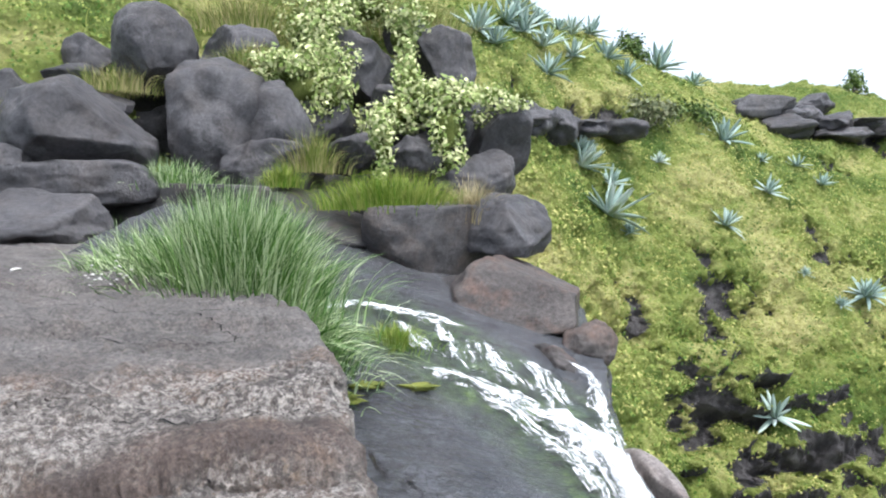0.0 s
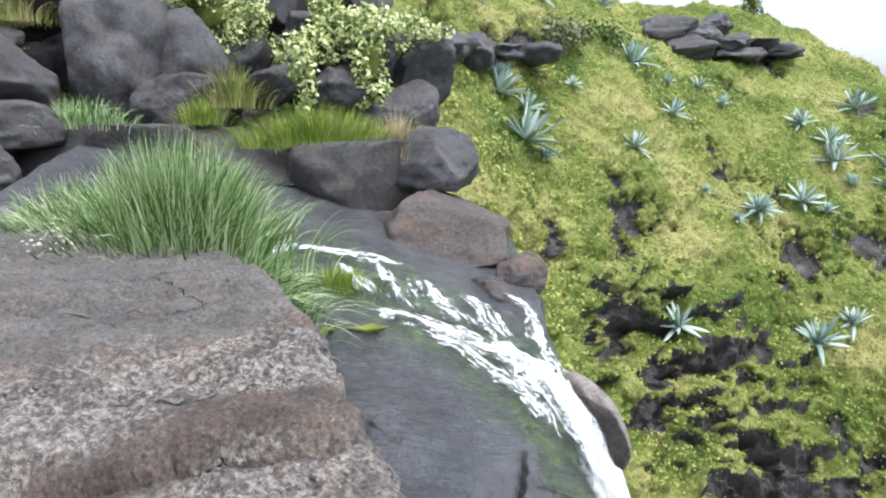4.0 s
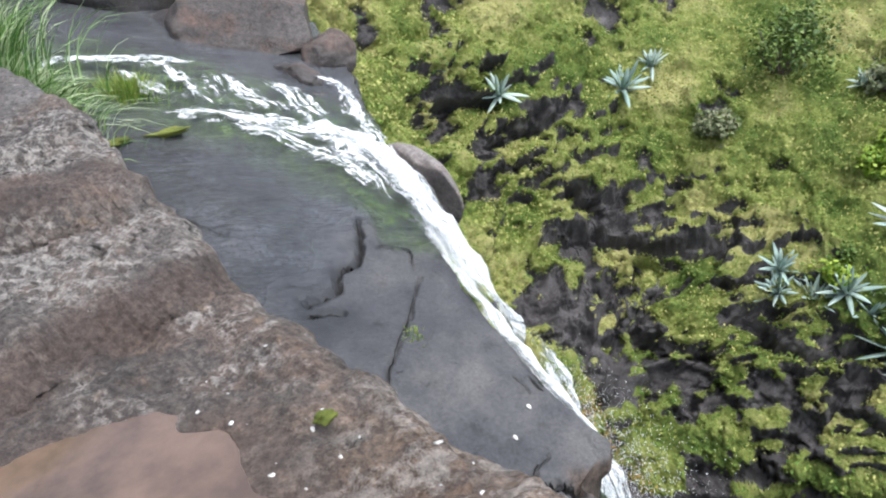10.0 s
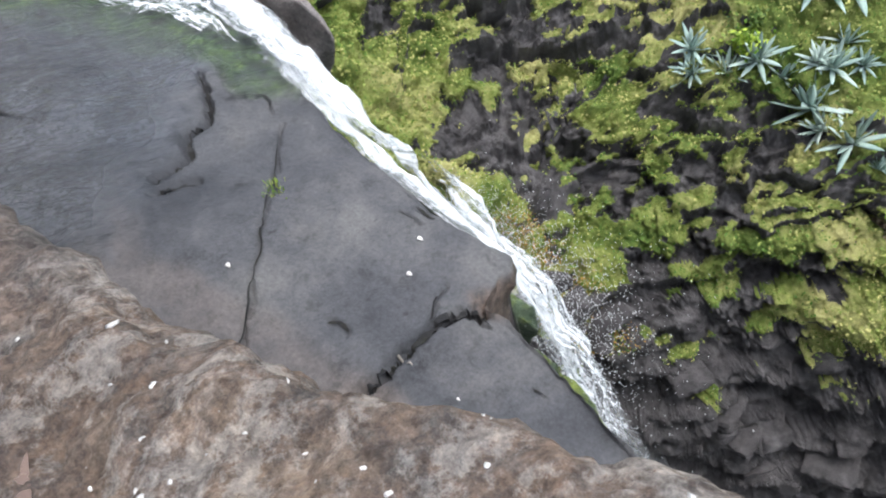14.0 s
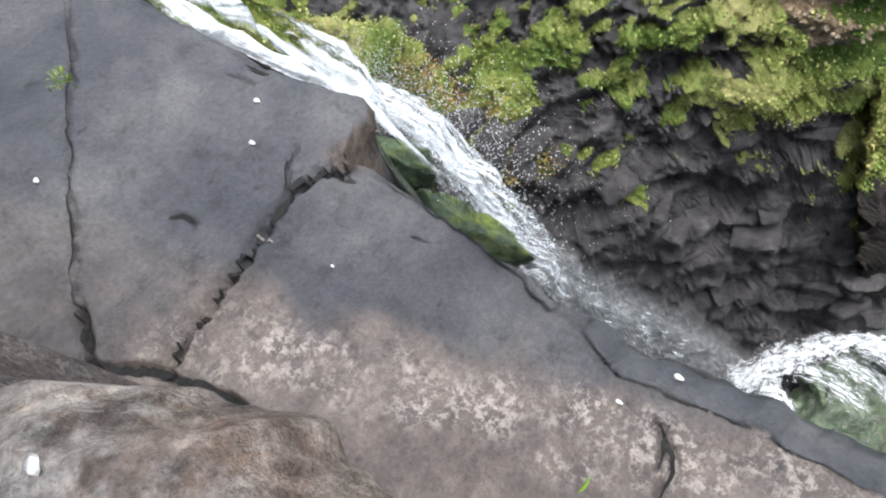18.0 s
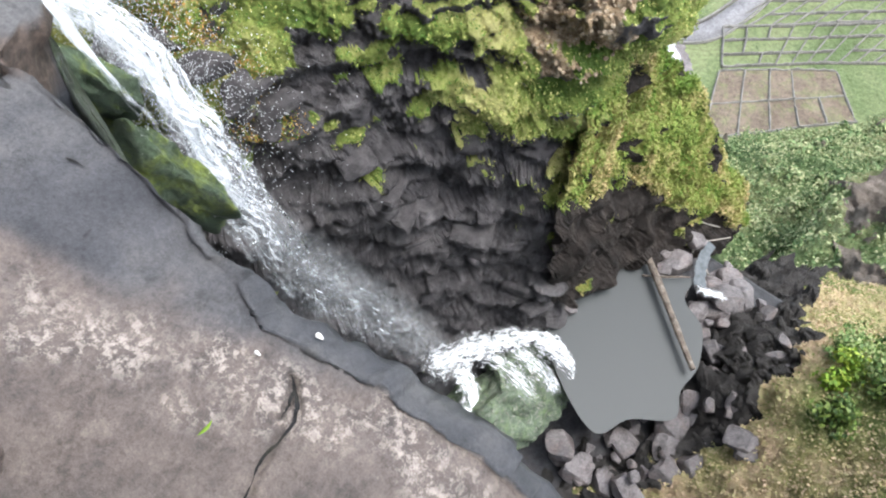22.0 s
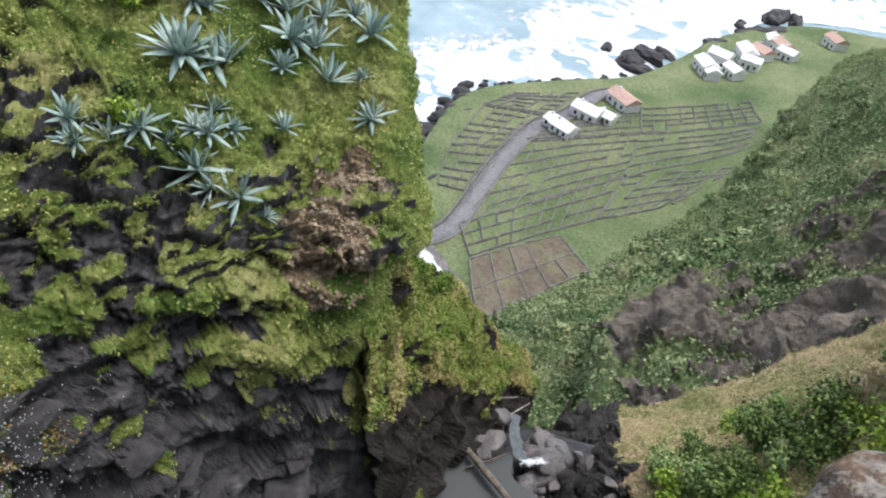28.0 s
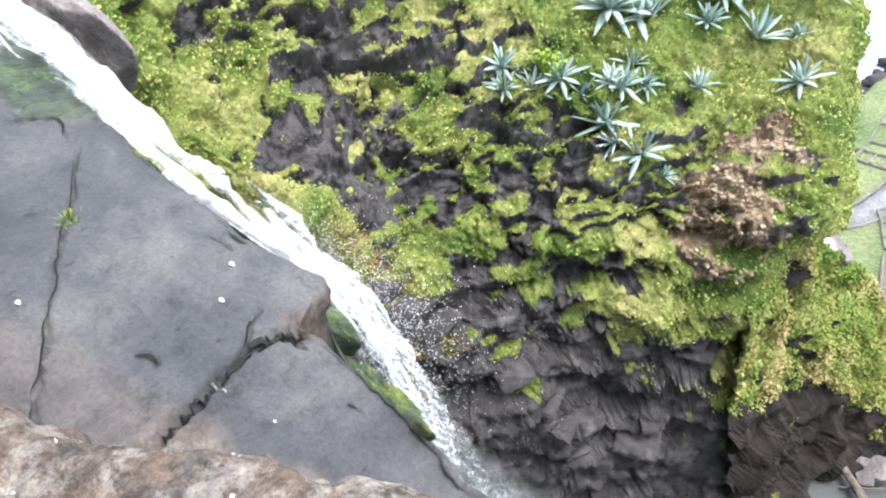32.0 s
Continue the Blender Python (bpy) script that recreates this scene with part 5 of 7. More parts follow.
# rounded mossy shoulder under the fall
boulder((2.39, 4.77, -6.04), (0.3, 0.65, 0.6), 60, "wet rock shoulder under the fall covered in bright green moss", wet_moss, 5, 0.2, 0.3, 10, "mossy_rock", "mossy rocks under the fall", "rock")
boulder((2.58, 4.19, -7.11), (0.25, 0.7, 0.9), 61, "wet dark rock shoulder with a green mossy edge", wet_moss, 5, 0.4, 0.3, 10, "mossy_rock", "mossy rocks under the fall", "rock")
boulder((13.2, 0.1, -33.6), (2.2, 2.7, 1.75), 62, "green mossy mound washed by the foot of the fall", foam_moss, 5, 0.4, 0.4, 8, "mossy_rock", "mossy rocks under the fall", "rock")
boulder((11.6, 1.6, -34.2), (1.9, 2.3, 1.7), 63, "green mossy mound washed by the foot of the fall", foam_moss, 5, 0.9, 0.4, 8, "mossy_rock", "mossy rocks under the fall", "rock")

# rock bands breaking out of the upper slope
OUTCROPS = []
OUTCROPS += [(1.92, 20.88, 2.84), (2.8, 21.67, 2.77), (3.97, 23.24, 2.78), (5.21, 24.59, 2.95), (6.33, 25.42, 2.9), (15.68, 33.54, 4.98), (16.82, 33.58, 4.72), (18.31, 34.03, 4.65), (19.55, 33.95, 4.28), (20.96, 34.17, 4.2), (22.08, 34.14, 3.98), (16.62, 32.34, 3.89), (19.7, 32.99, 3.57), (19.37, 35.47, 5.42)]
for k, c in enumerate(OUTCROPS):
    boulder(np.array(c), (1.5, 0.8, 0.42 + 0.12 * (k % 3)), 160 + k, "dark rock outcrop breaking out of the mossy slope", boulder_rock, 4, 0.3 + 0.5 * k, 0.25, 7, "rock_outcrop", "rock outcrops on the slope", "rock", 0.5)

# ---- dark rocks round the pool ----
r = np.random.default_rng(5)
RIM = [(20.91, -6.3, -33.3), (20.21, -7.4, -32.4), (18.6, -6.7, -33.2), (18.4, -8.24, -32.0), (16.6, -6.9, -33.4), (15.0, -5.6, -33.6), (13.4, -4.6, -33.8), (19.57, -9.21, -30.9), (17.62, -9.2, -31.3), (16.39, -8.08, -32.4),
       (22.63, -5.3, -33.2), (24.2, -6.0, -33.0), (25.2, -4.6, -33.6), (26.2, -4.6, -33.6), (22.1, 1.0, -33.2), (19.8, 1.4, -32.9), (17.8, 2.3, -32.2), (22.12, -7.2, -32.4), (11.9, -4.4, -33.9), (14.49, -7.2, -32.9), (12.6, -6.3, -33.0), (11.0, -3.0, -34.0), (23.6, -1.2, -32.7), (25.6, -1.2, -33.4), (16.0, -9.6, -30.6), (21.4, -8.6, -31.2)]
for k, c in enumerate(RIM):
    for _ in range(6):
        s_ = r.choice((0.3, 0.45, 0.65, 0.95)) * r.uniform(0.8, 1.2)
        boulder(np.array(c) + r.normal(0, 0.75, 3) * (1, 1, 0.4), (s_ * r.uniform(0.8, 1.3), s_, s_ * 0.75), 100 + k * 6 + _, "angular wet black rock on the rim of the pool", pool_rock, 3, r.uniform(0, 6), 0.08, 9, "pool_rock", "rocks round the pool", "rock", 0.7)
# slabs of broken rock on the lower wall
for t_ in range(170):
    i, j = int(r.uniform(396, 670)), int(r.uniform(286, 388))
    if WALL_MOSS[i, j] < 0.6:
        s_ = r.uniform(0.3, 1.0)
        boulder(WALL_FINAL[i, j] - 0.75 * s_ * WALL_N[i, j], (s_ * r.uniform(0.9, 1.6), s_ * r.uniform(0.7, 1.2), s_ * r.uniform(0.35, 0.8)), 200 + t_, "broken block of black basalt in the gorge wall", cliff_mat, 3, r.uniform(0, 6), 0.06, 8, "rock_block", "broken blocks of the gorge wall", "rock", 0.9)

# drift log lying across the pool, with a heap of dead wood at its far end
def log(a, b, r0, r1, mat, label, name="log", seed=0):
    a, b = np.array(a, float), np.array(b, float)
    ax = (b - a) / np.linalg.norm(b - a)
    s_ = np.cross(ax, (0, 0, 1))
    s_ /= np.linalg.norm(s_)
    q = np.cross(s_, ax)
    t = np.linspace(0, 1, 26)
    th = np.linspace(0, 2 * math.pi, 12, endpoint=False)
    rad = (r0 + (r1 - r0) * t)[:, None] * (1 + 0.12 * fbm(np.stack([t * 9 + seed, 0 * t, 0 * t], -1), 1, 3, seed)[:, None] + 0.08 * np.sin(3 * th)[None])
    cen = a + (b - a) * t[:, None] + q * (0.05 * np.sin(t * 5 + seed))[:, None]
    g = cen[None] + np.cos(th)[:, None, None] * rad.T[..., None] * s_ + np.sin(th)[:, None, None] * rad.T[..., None] * q
    g = np.concatenate([cen[None, :1].repeat(12, 0), g, cen[None, -1:].repeat(12, 0)], 1)
    return tagged(mesh_object(name, g, grid_faces(12, 28, True), mat), label, "log")


log((22.51, -0.45, -31.6), (18.34, -5.36, -31.4), 0.2, 0.15, dead_wood, "long bleached drift log lying across the pool")
log((21.4, -0.9, -31.75), (22.9, -2.9, -31.7), 0.06, 0.04, dead_wood, "thin dead branch lying over the pool's edge", "branch", 3)
for k in range(16):
    a = np.array((25.56, -0.88, -33.23)) + r.normal(0, 0.9, 3) * (1, 1, 0.5)
    log(a, a + r.normal(0, 1, 3) * (1.2, 1.2, 0.5), 0.06, 0.03, pale_wood, "bleached dead branch in a heap of driftwood", "branch", k + 5)

# ---- pebbles, droppings and chips that dot the rocks ----
def on_slab(x, y, up=0.006):
    """The place on the slab over a point of the plan."""
    flat = SLAB_TOP.reshape(-1, 3)
    return (x, y, flat[((flat[:, :2] - (x, y)) ** 2).sum(-1).argmin(), 2] + up)


def leaf_blade():
    """A narrow curled leaf about 9 cm long."""
    t = np.linspace(-1, 1, 9)
    w = 0.008 * (1 - t ** 2) + 0.0005
    mid = np.stack([0.045 * t, 0.008 * t ** 2, 0.006 + 0.006 * t ** 2], -1)
    g = np.stack([mid + np.outer(w, (0, 1, 0.5)), mid, mid + np.outer(w, (0, -1, 0.5)), mid - (0, 0, 0.001)], 0)
    return g.reshape(-1, 3), grid_faces(4, 9, True)


for c, s_ in ((on_slab(0.411, 3.621), 0.03), (on_slab(1.488, 3.275), 0.03), (on_slab(1.271, 3.088), 0.03), (on_slab(1.6, 0.773), 0.03), (on_slab(1.323, 0.908), 0.022), (on_slab(0.311, 1.739), 0.03), (on_slab(1.01, 2.314), 0.015), (on_slab(0.36, 4.42), 0.025), ((-2.61, 4.16, -0.33), 0.05), ((-0.11, 1.33, -1.24), 0.012)):
    v, f = rock_shape((0.5 * s_, 0.8 * s_, 0.25 * s_), 77, 2, 0.2, 3)
    ob = mesh_object("white_chip", v, f, chalk)
    ob.location = c
    tagged(ob, "small white chip lying on the grey rock", "stone chip", "white chips on the rock")

# twigs caught in the joint and on the wall, a yellow leaf on the slab
log(on_slab(0.895, 2.68, 0.025), on_slab(0.91, 2.55, 0.012), 0.008, 0.005, pale_wood, "short bleached twig lying across the open joint", "twig", 41)
log(on_slab(0.487, 2.56, 0.02), on_slab(0.62, 2.56, 0.02), 0.006, 0.004, pale_wood, "thin bleached twig caught in the open joint", "twig", 42)
v, f = leaf_blade()
ob = mesh_object("fallen_leaf", v, f, bright_leaf)
ob.location = on_slab(0.922, 0.812, 0.003)
tagged(ob, "narrow yellow-green leaf fallen on the slab", "leaf")

# moss cushions on ledge and slab
for k, (c, s_) in enumerate((((-1.01, 6.47, -1.77), (0.24, 0.13, 0.03)), ((-0.75, 6.78, -1.74), (0.2, 0.1, 0.03)), ((-0.08, 1.32, -1.21), (0.018, 0.014, 0.01)), ((-0.18, 0.92, -1.11), (0.017, 0.02, 0.01)), ((-0.06, 1.33, -1.22), (0.012, 0.012, 0.008)), ((-0.3, 7.05, -1.82), (0.24, 0.1, 0.03)))):
    v, f = rock_shape(s_, 40 + k, 4, 0.8, 2)
    ob = mesh_object("moss_cushion", v, f, cushion)
    ob.location = c
    tagged(ob, "yellow-green moss cushion on bare rock", "moss", "moss cushions on the rock")
# loose stones standing out of the crumbling face
r = np.random.default_rng(29)
w_ = WALL_BROWN.ravel() ** 2
pick = r.choice(w_.size, 420, p=w_ / w_.sum())
vs, fs, o = [], [], 0
for k in pick:
    v, f = ICO[1]
    s_ = r.uniform(0.03, 0.1)
    vs.append(v * (1 + 0.25 * r.normal(size=(len(v), 1))) * (s_ * r.uniform(0.7, 1.4), s_, s_ * 0.7) + WALL_FINAL.reshape(-1, 3)[k] + 0.04 * WALL_N.reshape(-1, 3)[k])
    fs.append(f + o)
    o += len(v)
tagged(mesh_object("loose_stones", np.concatenate(vs), np.concatenate(fs), crumble, flat=True), "tan and grey stones bedded in the crumbling brown face", "stones", kind="stuff")
# pale lichen crusts and grit on the ledge
r = np.random.default_rng(19)
nu_, nv_ = LEDGE_FINAL.shape[:2]
vs, fs, o = [], [], 0
for k in range(420):
    i, j = int(r.uniform(180, 420)), int(r.uniform(60, 268))
    s_ = abs(r.normal(0.0025, 0.002)) + 0.001
    v, f = ICO[1]
    v = v * (1 + 0.3 * r.normal(size=(len(v), 1))) * (s_ * r.uniform(0.7, 1.8), s_ * 1.2, s_ * 0.3)
    vs.append(v + LEDGE_FINAL[i, j])
    fs.append(f + o)
    o += len(v)
tagged(mesh_object("lichen_crusts", np.concatenate(vs), np.concatenate(fs), chalk), "pale lichen crusts and fine gravel on the ledge", "lichen", kind="stuff")


# ---- running water ----
def ribbon(name, stations, mat, label, across=18, per=10, arch=0.12, seed=0, rough=1.0, fades=None):
    """A sheet of running water: stations of centre, width in metres and the side that faces up or out."""
    c = spline([s[0] for s in stations], per * len(stations))
    w = spline([[s[1]] for s in stations], per * len(stations))[:, 0]
    up = spline([s[2] for s in stations], per * len(stations))
    ax = np.gradient(c, axis=0)
    side_ = np.cross(ax, up)
    side_ /= np.linalg.norm(side_, axis=-1, keepdims=True)
    up = np.cross(side_, ax)
    up /= np.linalg.norm(up, axis=-1, keepdims=True)
    t = np.linspace(-1, 1, across)
    edge = 1 + 0.22 * fbm(np.stack([c[:, 0] * 2, c[:, 1] * 2, c[:, 2] * 0.8], -1), 0.5, 4, seed)
    g = c[:, None] + side_[:, None] * (t[None, :, None] * (0.5 * w * edge)[:, None, None]) + up[:, None] * ((1 - t ** 2)[None, :, None] * (arch * w)[:, None, None])
    st = np.stack([g[..., 0], g[..., 1], g[..., 2] * 0.45], -1)
    g = g + up[:, None] * (rough * (0.05 * fbm(st, 0.16, 4, seed + 3) + 0.1 * ridged(st, 0.5, 2, seed + 7)) * np.minimum(1, w[:, None]) * (1 - t[None] ** 4))[..., None]
    along = np.minimum(1, np.minimum(np.arange(len(c)), np.arange(len(c))[::-1]) / (0.7 * per))
    body = (0.85 - 0.95 * np.abs(t) ** 1.5)[None, :] * along[:, None]
    if fades:
        body = body * (fades[2] + (1 - fades[2]) * smooth(fades[1], fades[0], c[:, 2]))[:, None]
    run = np.concatenate([[0], np.cumsum(np.linalg.norm(np.diff(c, axis=0), axis=-1))])
    flow = {"body": body, "across": t[None] * 0.5 * w[:, None] + 7.0 * seed, "along": run[:, None] + 0 * t[None]}
    return tagged(mesh_object(name, g, grid_faces(*g.shape[:2]), mat, values=flow), label, "waterfall", kind="structure")


U = (0.3, -0.3, 0.9)
ribbon("stream", [((-1.53, 8.32, -1.18), 0.16, U), ((-1.16, 8.73, -1.2), 0.22, U), ((-0.59, 8.93, -1.32), 0.3, U), ((0, 8.98, -1.48), 0.34, U), ((0.3, 8.9, -1.56), 0.3, U)], thin_foam, "white water spilling over a step of the stream", seed=1, arch=0.08)
ribbon("cascade", [((-0.3, 7.45, -1.71), 0.14, U), ((0.1, 7.42, -1.8), 0.3, U), ((0.5, 7.33, -1.92), 0.4, U), ((0.9, 7.17, -2.06), 0.55, U), ((1.25, 6.9, -2.21), 0.62, U), ((1.48, 6.56, -2.34), 0.6, U), ((1.63, 6.1, -2.48), 0.55, U)], thin_foam, "white water rushing down the slab", seed=2, arch=0.07)
ribbon("side_stream", [((1.63, 8.81, -1.96), 0.2, U), ((1.85, 8.43, -2.08), 0.3, U), ((1.81, 7.65, -2.21), 0.34, U), ((1.75, 6.8, -2.37), 0.4, U), ((1.72, 6.14, -2.51), 0.45, U)], thin_foam, "thin white side stream behind a wet rock", seed=3)
for k, (a_, b_, c_, w_) in enumerate((((-0.62, 8.8, -1.37), (-0.38, 8.2, -1.52), (-0.05, 7.6, -1.72), 0.5), ((-0.1, 8.95, -1.47), (0.12, 8.3, -1.64), (0.35, 7.5, -1.87), 0.55), ((0.45, 8.97, -1.61), (0.62, 8.15, -1.81), (0.95, 7.3, -2.06), 0.6), ((1.0, 8.6, -1.85), (1.15, 7.9, -1.98), (1.4, 7.0, -2.23), 0.6))):
    ribbon("stream", [(a_, 0.7 * w_, U), (b_, w_, U), (c_, w_, U)], sheet_foam, "thin veil of water over green rock", seed=21 + k, arch=0.05)
ribbon("stream", [((0.3, 7.2, -1.88), 0.3, U), ((0.9, 6.75, -2.14), 0.5, U), ((1.3, 6.2, -2.38), 0.6, U), ((1.5, 5.6, -2.62), 0.4, U)], sheet_foam, "thin veil of water over green rock", seed=26, arch=0.05)
UPPER = [((1.23, 6.99, -2.18), 0.4, U), ((1.56, 6.6, -2.34), 0.48, U), ((1.67, 5.98, -2.51), 0.46, U), ((1.73, 5.38, -2.73), 0.55, (0.5, -0.3, 0.8)), ((1.76, 4.89, -2.97), 0.55, (0.6, -0.2, 0.6)), ((1.85, 4.48, -3.26), 0.55, (0.7, -0.2, 0.5))]
CORE = [((2.27, 5.03, -4.18), 0.57, (0.8, -0.2, 0.4)), ((2.50, 5.07, -4.78), 0.65, (0.8, -0.3, 0.3)), ((2.75, 4.99, -5.55), 0.83, (0.8, -0.3, 0.3)), ((2.98, 4.91, -6.39), 0.96, (0.8, -0.4, 0.3)), ((3.14, 4.79, -7.36), 1.09, (0.8, -0.4, 0.3)), ((3.34, 4.73, -8.70), 1.25, (0.7, -0.5, 0.3)), ((3.77, 4.77, -10.66), 1.35, (0.7, -0.5, 0.3)), ((4.66, 5.08, -14.00), 1.40, (0.7, -0.5, 0.3)), ((6.46, 5.22, -18.89), 1.56, (0.7, -0.5, 0.3)), ((9.21, 5.18, -26.09), 1.82, (0.7, -0.5, 0.3)), ((11.90, 4.20, -33.55), 2.18, (0.7, -0.5, 0.3))]
VEIL = [((2.27, 5.03, -4.18), 0.90, (0.8, -0.2, 0.4)), ((2.50, 5.07, -4.78), 1.02, (0.8, -0.3, 0.3)), ((2.75, 4.99, -5.55), 1.31, (0.8, -0.3, 0.3)), ((2.98, 4.91, -6.39), 1.52, (0.8, -0.4, 0.3)), ((3.14, 4.79, -7.36), 1.72, (0.8, -0.4, 0.3)), ((3.34, 4.73, -8.70), 1.97, (0.7, -0.5, 0.3)), ((3.77, 4.77, -10.66), 2.13, (0.7, -0.5, 0.3)), ((4.66, 5.08, -14.00), 2.21, (0.7, -0.5, 0.3)), ((6.46, 5.22, -18.89), 2.46, (0.7, -0.5, 0.3)), ((9.21, 5.18, -26.09), 2.87, (0.7, -0.5, 0.3)), ((11.90, 4.20, -33.55), 3.44, (0.7, -0.5, 0.3))]
ribbon("waterfall", UPPER + CORE, foam, "tall white waterfall plunging from the brink into the gorge", across=26, per=22, arch=0.16, seed=4, fades=(-6.5, -12.0, 0.02))
ribbon("waterfall", [((1.74, 5.6, -2.68), 0.3, (0.5, -0.3, 0.8)), ((1.7, 5.1, -2.9), 0.34, (0.5, -0.3, 0.8)), ((1.69, 4.6, -3.06), 0.34, (0.5, -0.2, 0.7)), ((1.71, 4.1, -3.24), 0.32, (0.6, -0.2, 0.6)), ((1.82, 3.6, -3.5), 0.3, (0.7, -0.2, 0.5)), ((2.0, 3.2, -3.95), 0.34, (0.8, -0.2, 0.4)), ((2.2, 3.1, -5.0), 0.35, (0.8, -0.3, 0.3))], foam, "white water sliding over the lip of the slab", per=16, arch=0.1, seed=15)
ribbon("waterfall", VEIL[:-1], veil, "torn veil of white water round the tall fall", across=30, per=22, arch=0.22, seed=14, fades=(-6.0, -12.0, 0.06))
ribbon("waterfall", [(np.array(c) + (0.12, 0.15, 0), 1.5 * w, u) for c, w, u in VEIL[2:]], mist, "pale mist drifting off the tall waterfall", across=16, per=10, arch=0.1, seed=9, rough=0.5)
V = (0.2, -0.2, 0.95)
ribbon("rapids", [((10.3, 4.9, -32.9), 2.2, V), ((11.6, 4.2, -32.5), 2.2, V), ((13.0, 3.3, -32.1), 2.0, V), ((14.6, 1.95, -32.0), 1.6, V), ((15.4, 0.4, -32.0), 1.3, V), ((14.6, -1.2, -32.05), 0.9, V)], churn, "foaming water round the mossy mound at the foot of the fall", seed=5, arch=0.06, rough=0.3)
ribbon("rapids", [((11.7, 4.0, -32.4), 1.4, V), ((11.2, 2.8, -32.7), 1.6, V), ((10.3, 1.6, -33.0), 1.4, V), ((9.8, 0.4, -33.3), 0.8, V)], churn, "thin foaming runs over the mossy mound", seed=6, rough=0.3)
ribbon("stream", [((22.6, -3.5, -31.9), 0.6, V), ((23.05, -4.3, -31.92), 0.8, V), ((23.3, -5.2, -31.95), 0.6, V)], churn, "small white spill at the pool's outlet", seed=7, per=8, arch=0.02, rough=0.4)
ribbon("stream", [((23.0, -3.6, -31.97), 0.7, V), ((24.0, -3.15, -31.97), 0.7, V), ((25.0, -2.95, -32.0), 0.6, V), ((25.9, -2.95, -32.1), 0.5, V)], brook_mat, "narrow pale stream leaving the pool", seed=8, per=8, rough=0.02, arch=0.0)

for k, (x_, y_) in enumerate(((0.0, 0.0), (1.1, -0.7), (-1.0, 0.9))):
    top_ = np.array((13.6, 2.3, -31.85)) + (x_, y_, 0)
    ribbon("rapids", [(top_, 1.6, V), (top_ + (0.1, -1.2, 0.05), 1.8, V), (top_ + (0.1, -2.4, -0.2), 1.8, V), (top_ + (0.0, -3.6, -0.7), 1.4, V)], sheet_foam, "torn foam running over the mossy mound", seed=31 + k, arch=0.05, rough=0.3)

# drops and spray thrown off along the fall
line = [np.array(c) + (0.05, 0.1, 0) for c, w, u in CORE[1:6]]
c = spline(line, 9000)
r = np.random.default_rng(11)
k = np.linspace(0, 1, 9000)
c = c + r.normal(0, 1, (9000, 3)) * (0.14 + 0.9 * k ** 1.1)[:, None] * (0.7, 0.7, 0.8) + np.outer(0.12 + 0.3 * k, (0.75, 0.35, 0.1))
tet = np.array([(1, 0, -0.7), (-1, 0, -0.7), (0, 1, 0.7), (0, -1, 0.7)], float)
size = r.uniform(0.0012, 0.0035, 9000) * (1 + 2.0 * k)
tv = (c[:, None] + tet[None] * (size[:, None, None] * (1, 1, 1.8))).reshape(-1, 3)
tf = (np.arange(9000)[:, None, None] * 4 + np.array([[0, 2, 3], [1, 3, 2], [0, 1, 2], [0, 3, 1]])[None]).reshape(-1, 3)
tagged(mesh_object("spray", tv, tf, drops), "white drops of spray thrown off by the fall", "spray", kind="stuff")


# ---- plants ----
def blades(base, height, lean, width, seed, segs=5, droop=0.6):
    """Grass blades as bent tapering strips, from arrays of feet, heights and leaning directions."""
    r = np.random.default_rng(seed)
    m = len(base)
    t = np.linspace(0, 1, segs + 1)
    side_ = np.stack([-lean[:, 1], lean[:, 0], 0 * lean[:, 0]], -1) + r.normal(0, 0.3, (m, 3))
    side_ /= np.linalg.norm(side_, axis=-1, keepdims=True) + 1e-9
    c = base[:, None] + height[:, None, None] * (t[None, :, None] * (0, 0, 1.0) + (t ** 1.8)[None, :, None] * lean[:, None] * 1.0 - (t ** 3)[None, :, None] * droop * np.linalg.norm(lean, axis=-1)[:, None, None] * (0, 0, 1.0))
    w = (width * (1 - t ** 1.5) + 0.0008)[None, :, None] * r.uniform(0.6, 1.3, m)[:, None, None]
    v = np.stack([c - side_[:, None] * w, c + side_[:, None] * w], 2).reshape(-1, 3)
    k = 2 * (segs + 1)
    q = np.array([[2 * s, 2 * s + 1, 2 * s + 3, 2 * s + 2] for s in range(segs)])
    return v, (np.arange(m)[:, None, None] * k + q[None]).reshape(-1, 4)


def tuft(name, centre, spread, height, count, mat, label, seed, width=0.006, lean_all=(0, 0), wild=0.45):
    r = np.random.default_rng(seed)
    d = r.normal(0, 1, (count, 2)) * 0.5
    foot = np.c_[d * spread[:2], -0.05 - 0.35 * spread[2] * (d ** 2).sum(1)]
    lean = np.c_[d * wild * 1.1 + r.normal(0, wild * 0.45, (count, 2)) + lean_all, np.zeros(count)]
    h = height * r.uniform(0.45, 1.1, count) * (1.1 - 0.35 * np.minimum(1, (d ** 2).sum(1)))
    ob = empty(name)
    ob.location = centre
    clumps = 7 if count > 1000 else 4
    own = ((np.arctan2(d[:, 1], d[:, 0]) / (2 * math.pi) + 0.5) * (clumps - 1)).astype(int)
    own[(d ** 2).sum(1) < 0.06] = clumps - 1
    for k in range(clumps):
        if (own == k).any():
            v, f = blades(foot[own == k], h[own == k], lean[own == k], width, seed + k)
            tagged(mesh_object("clump", v, f, mat, ob), kind="stuff")
    return tagged(ob, label, "grass", "grass tufts among the rocks")


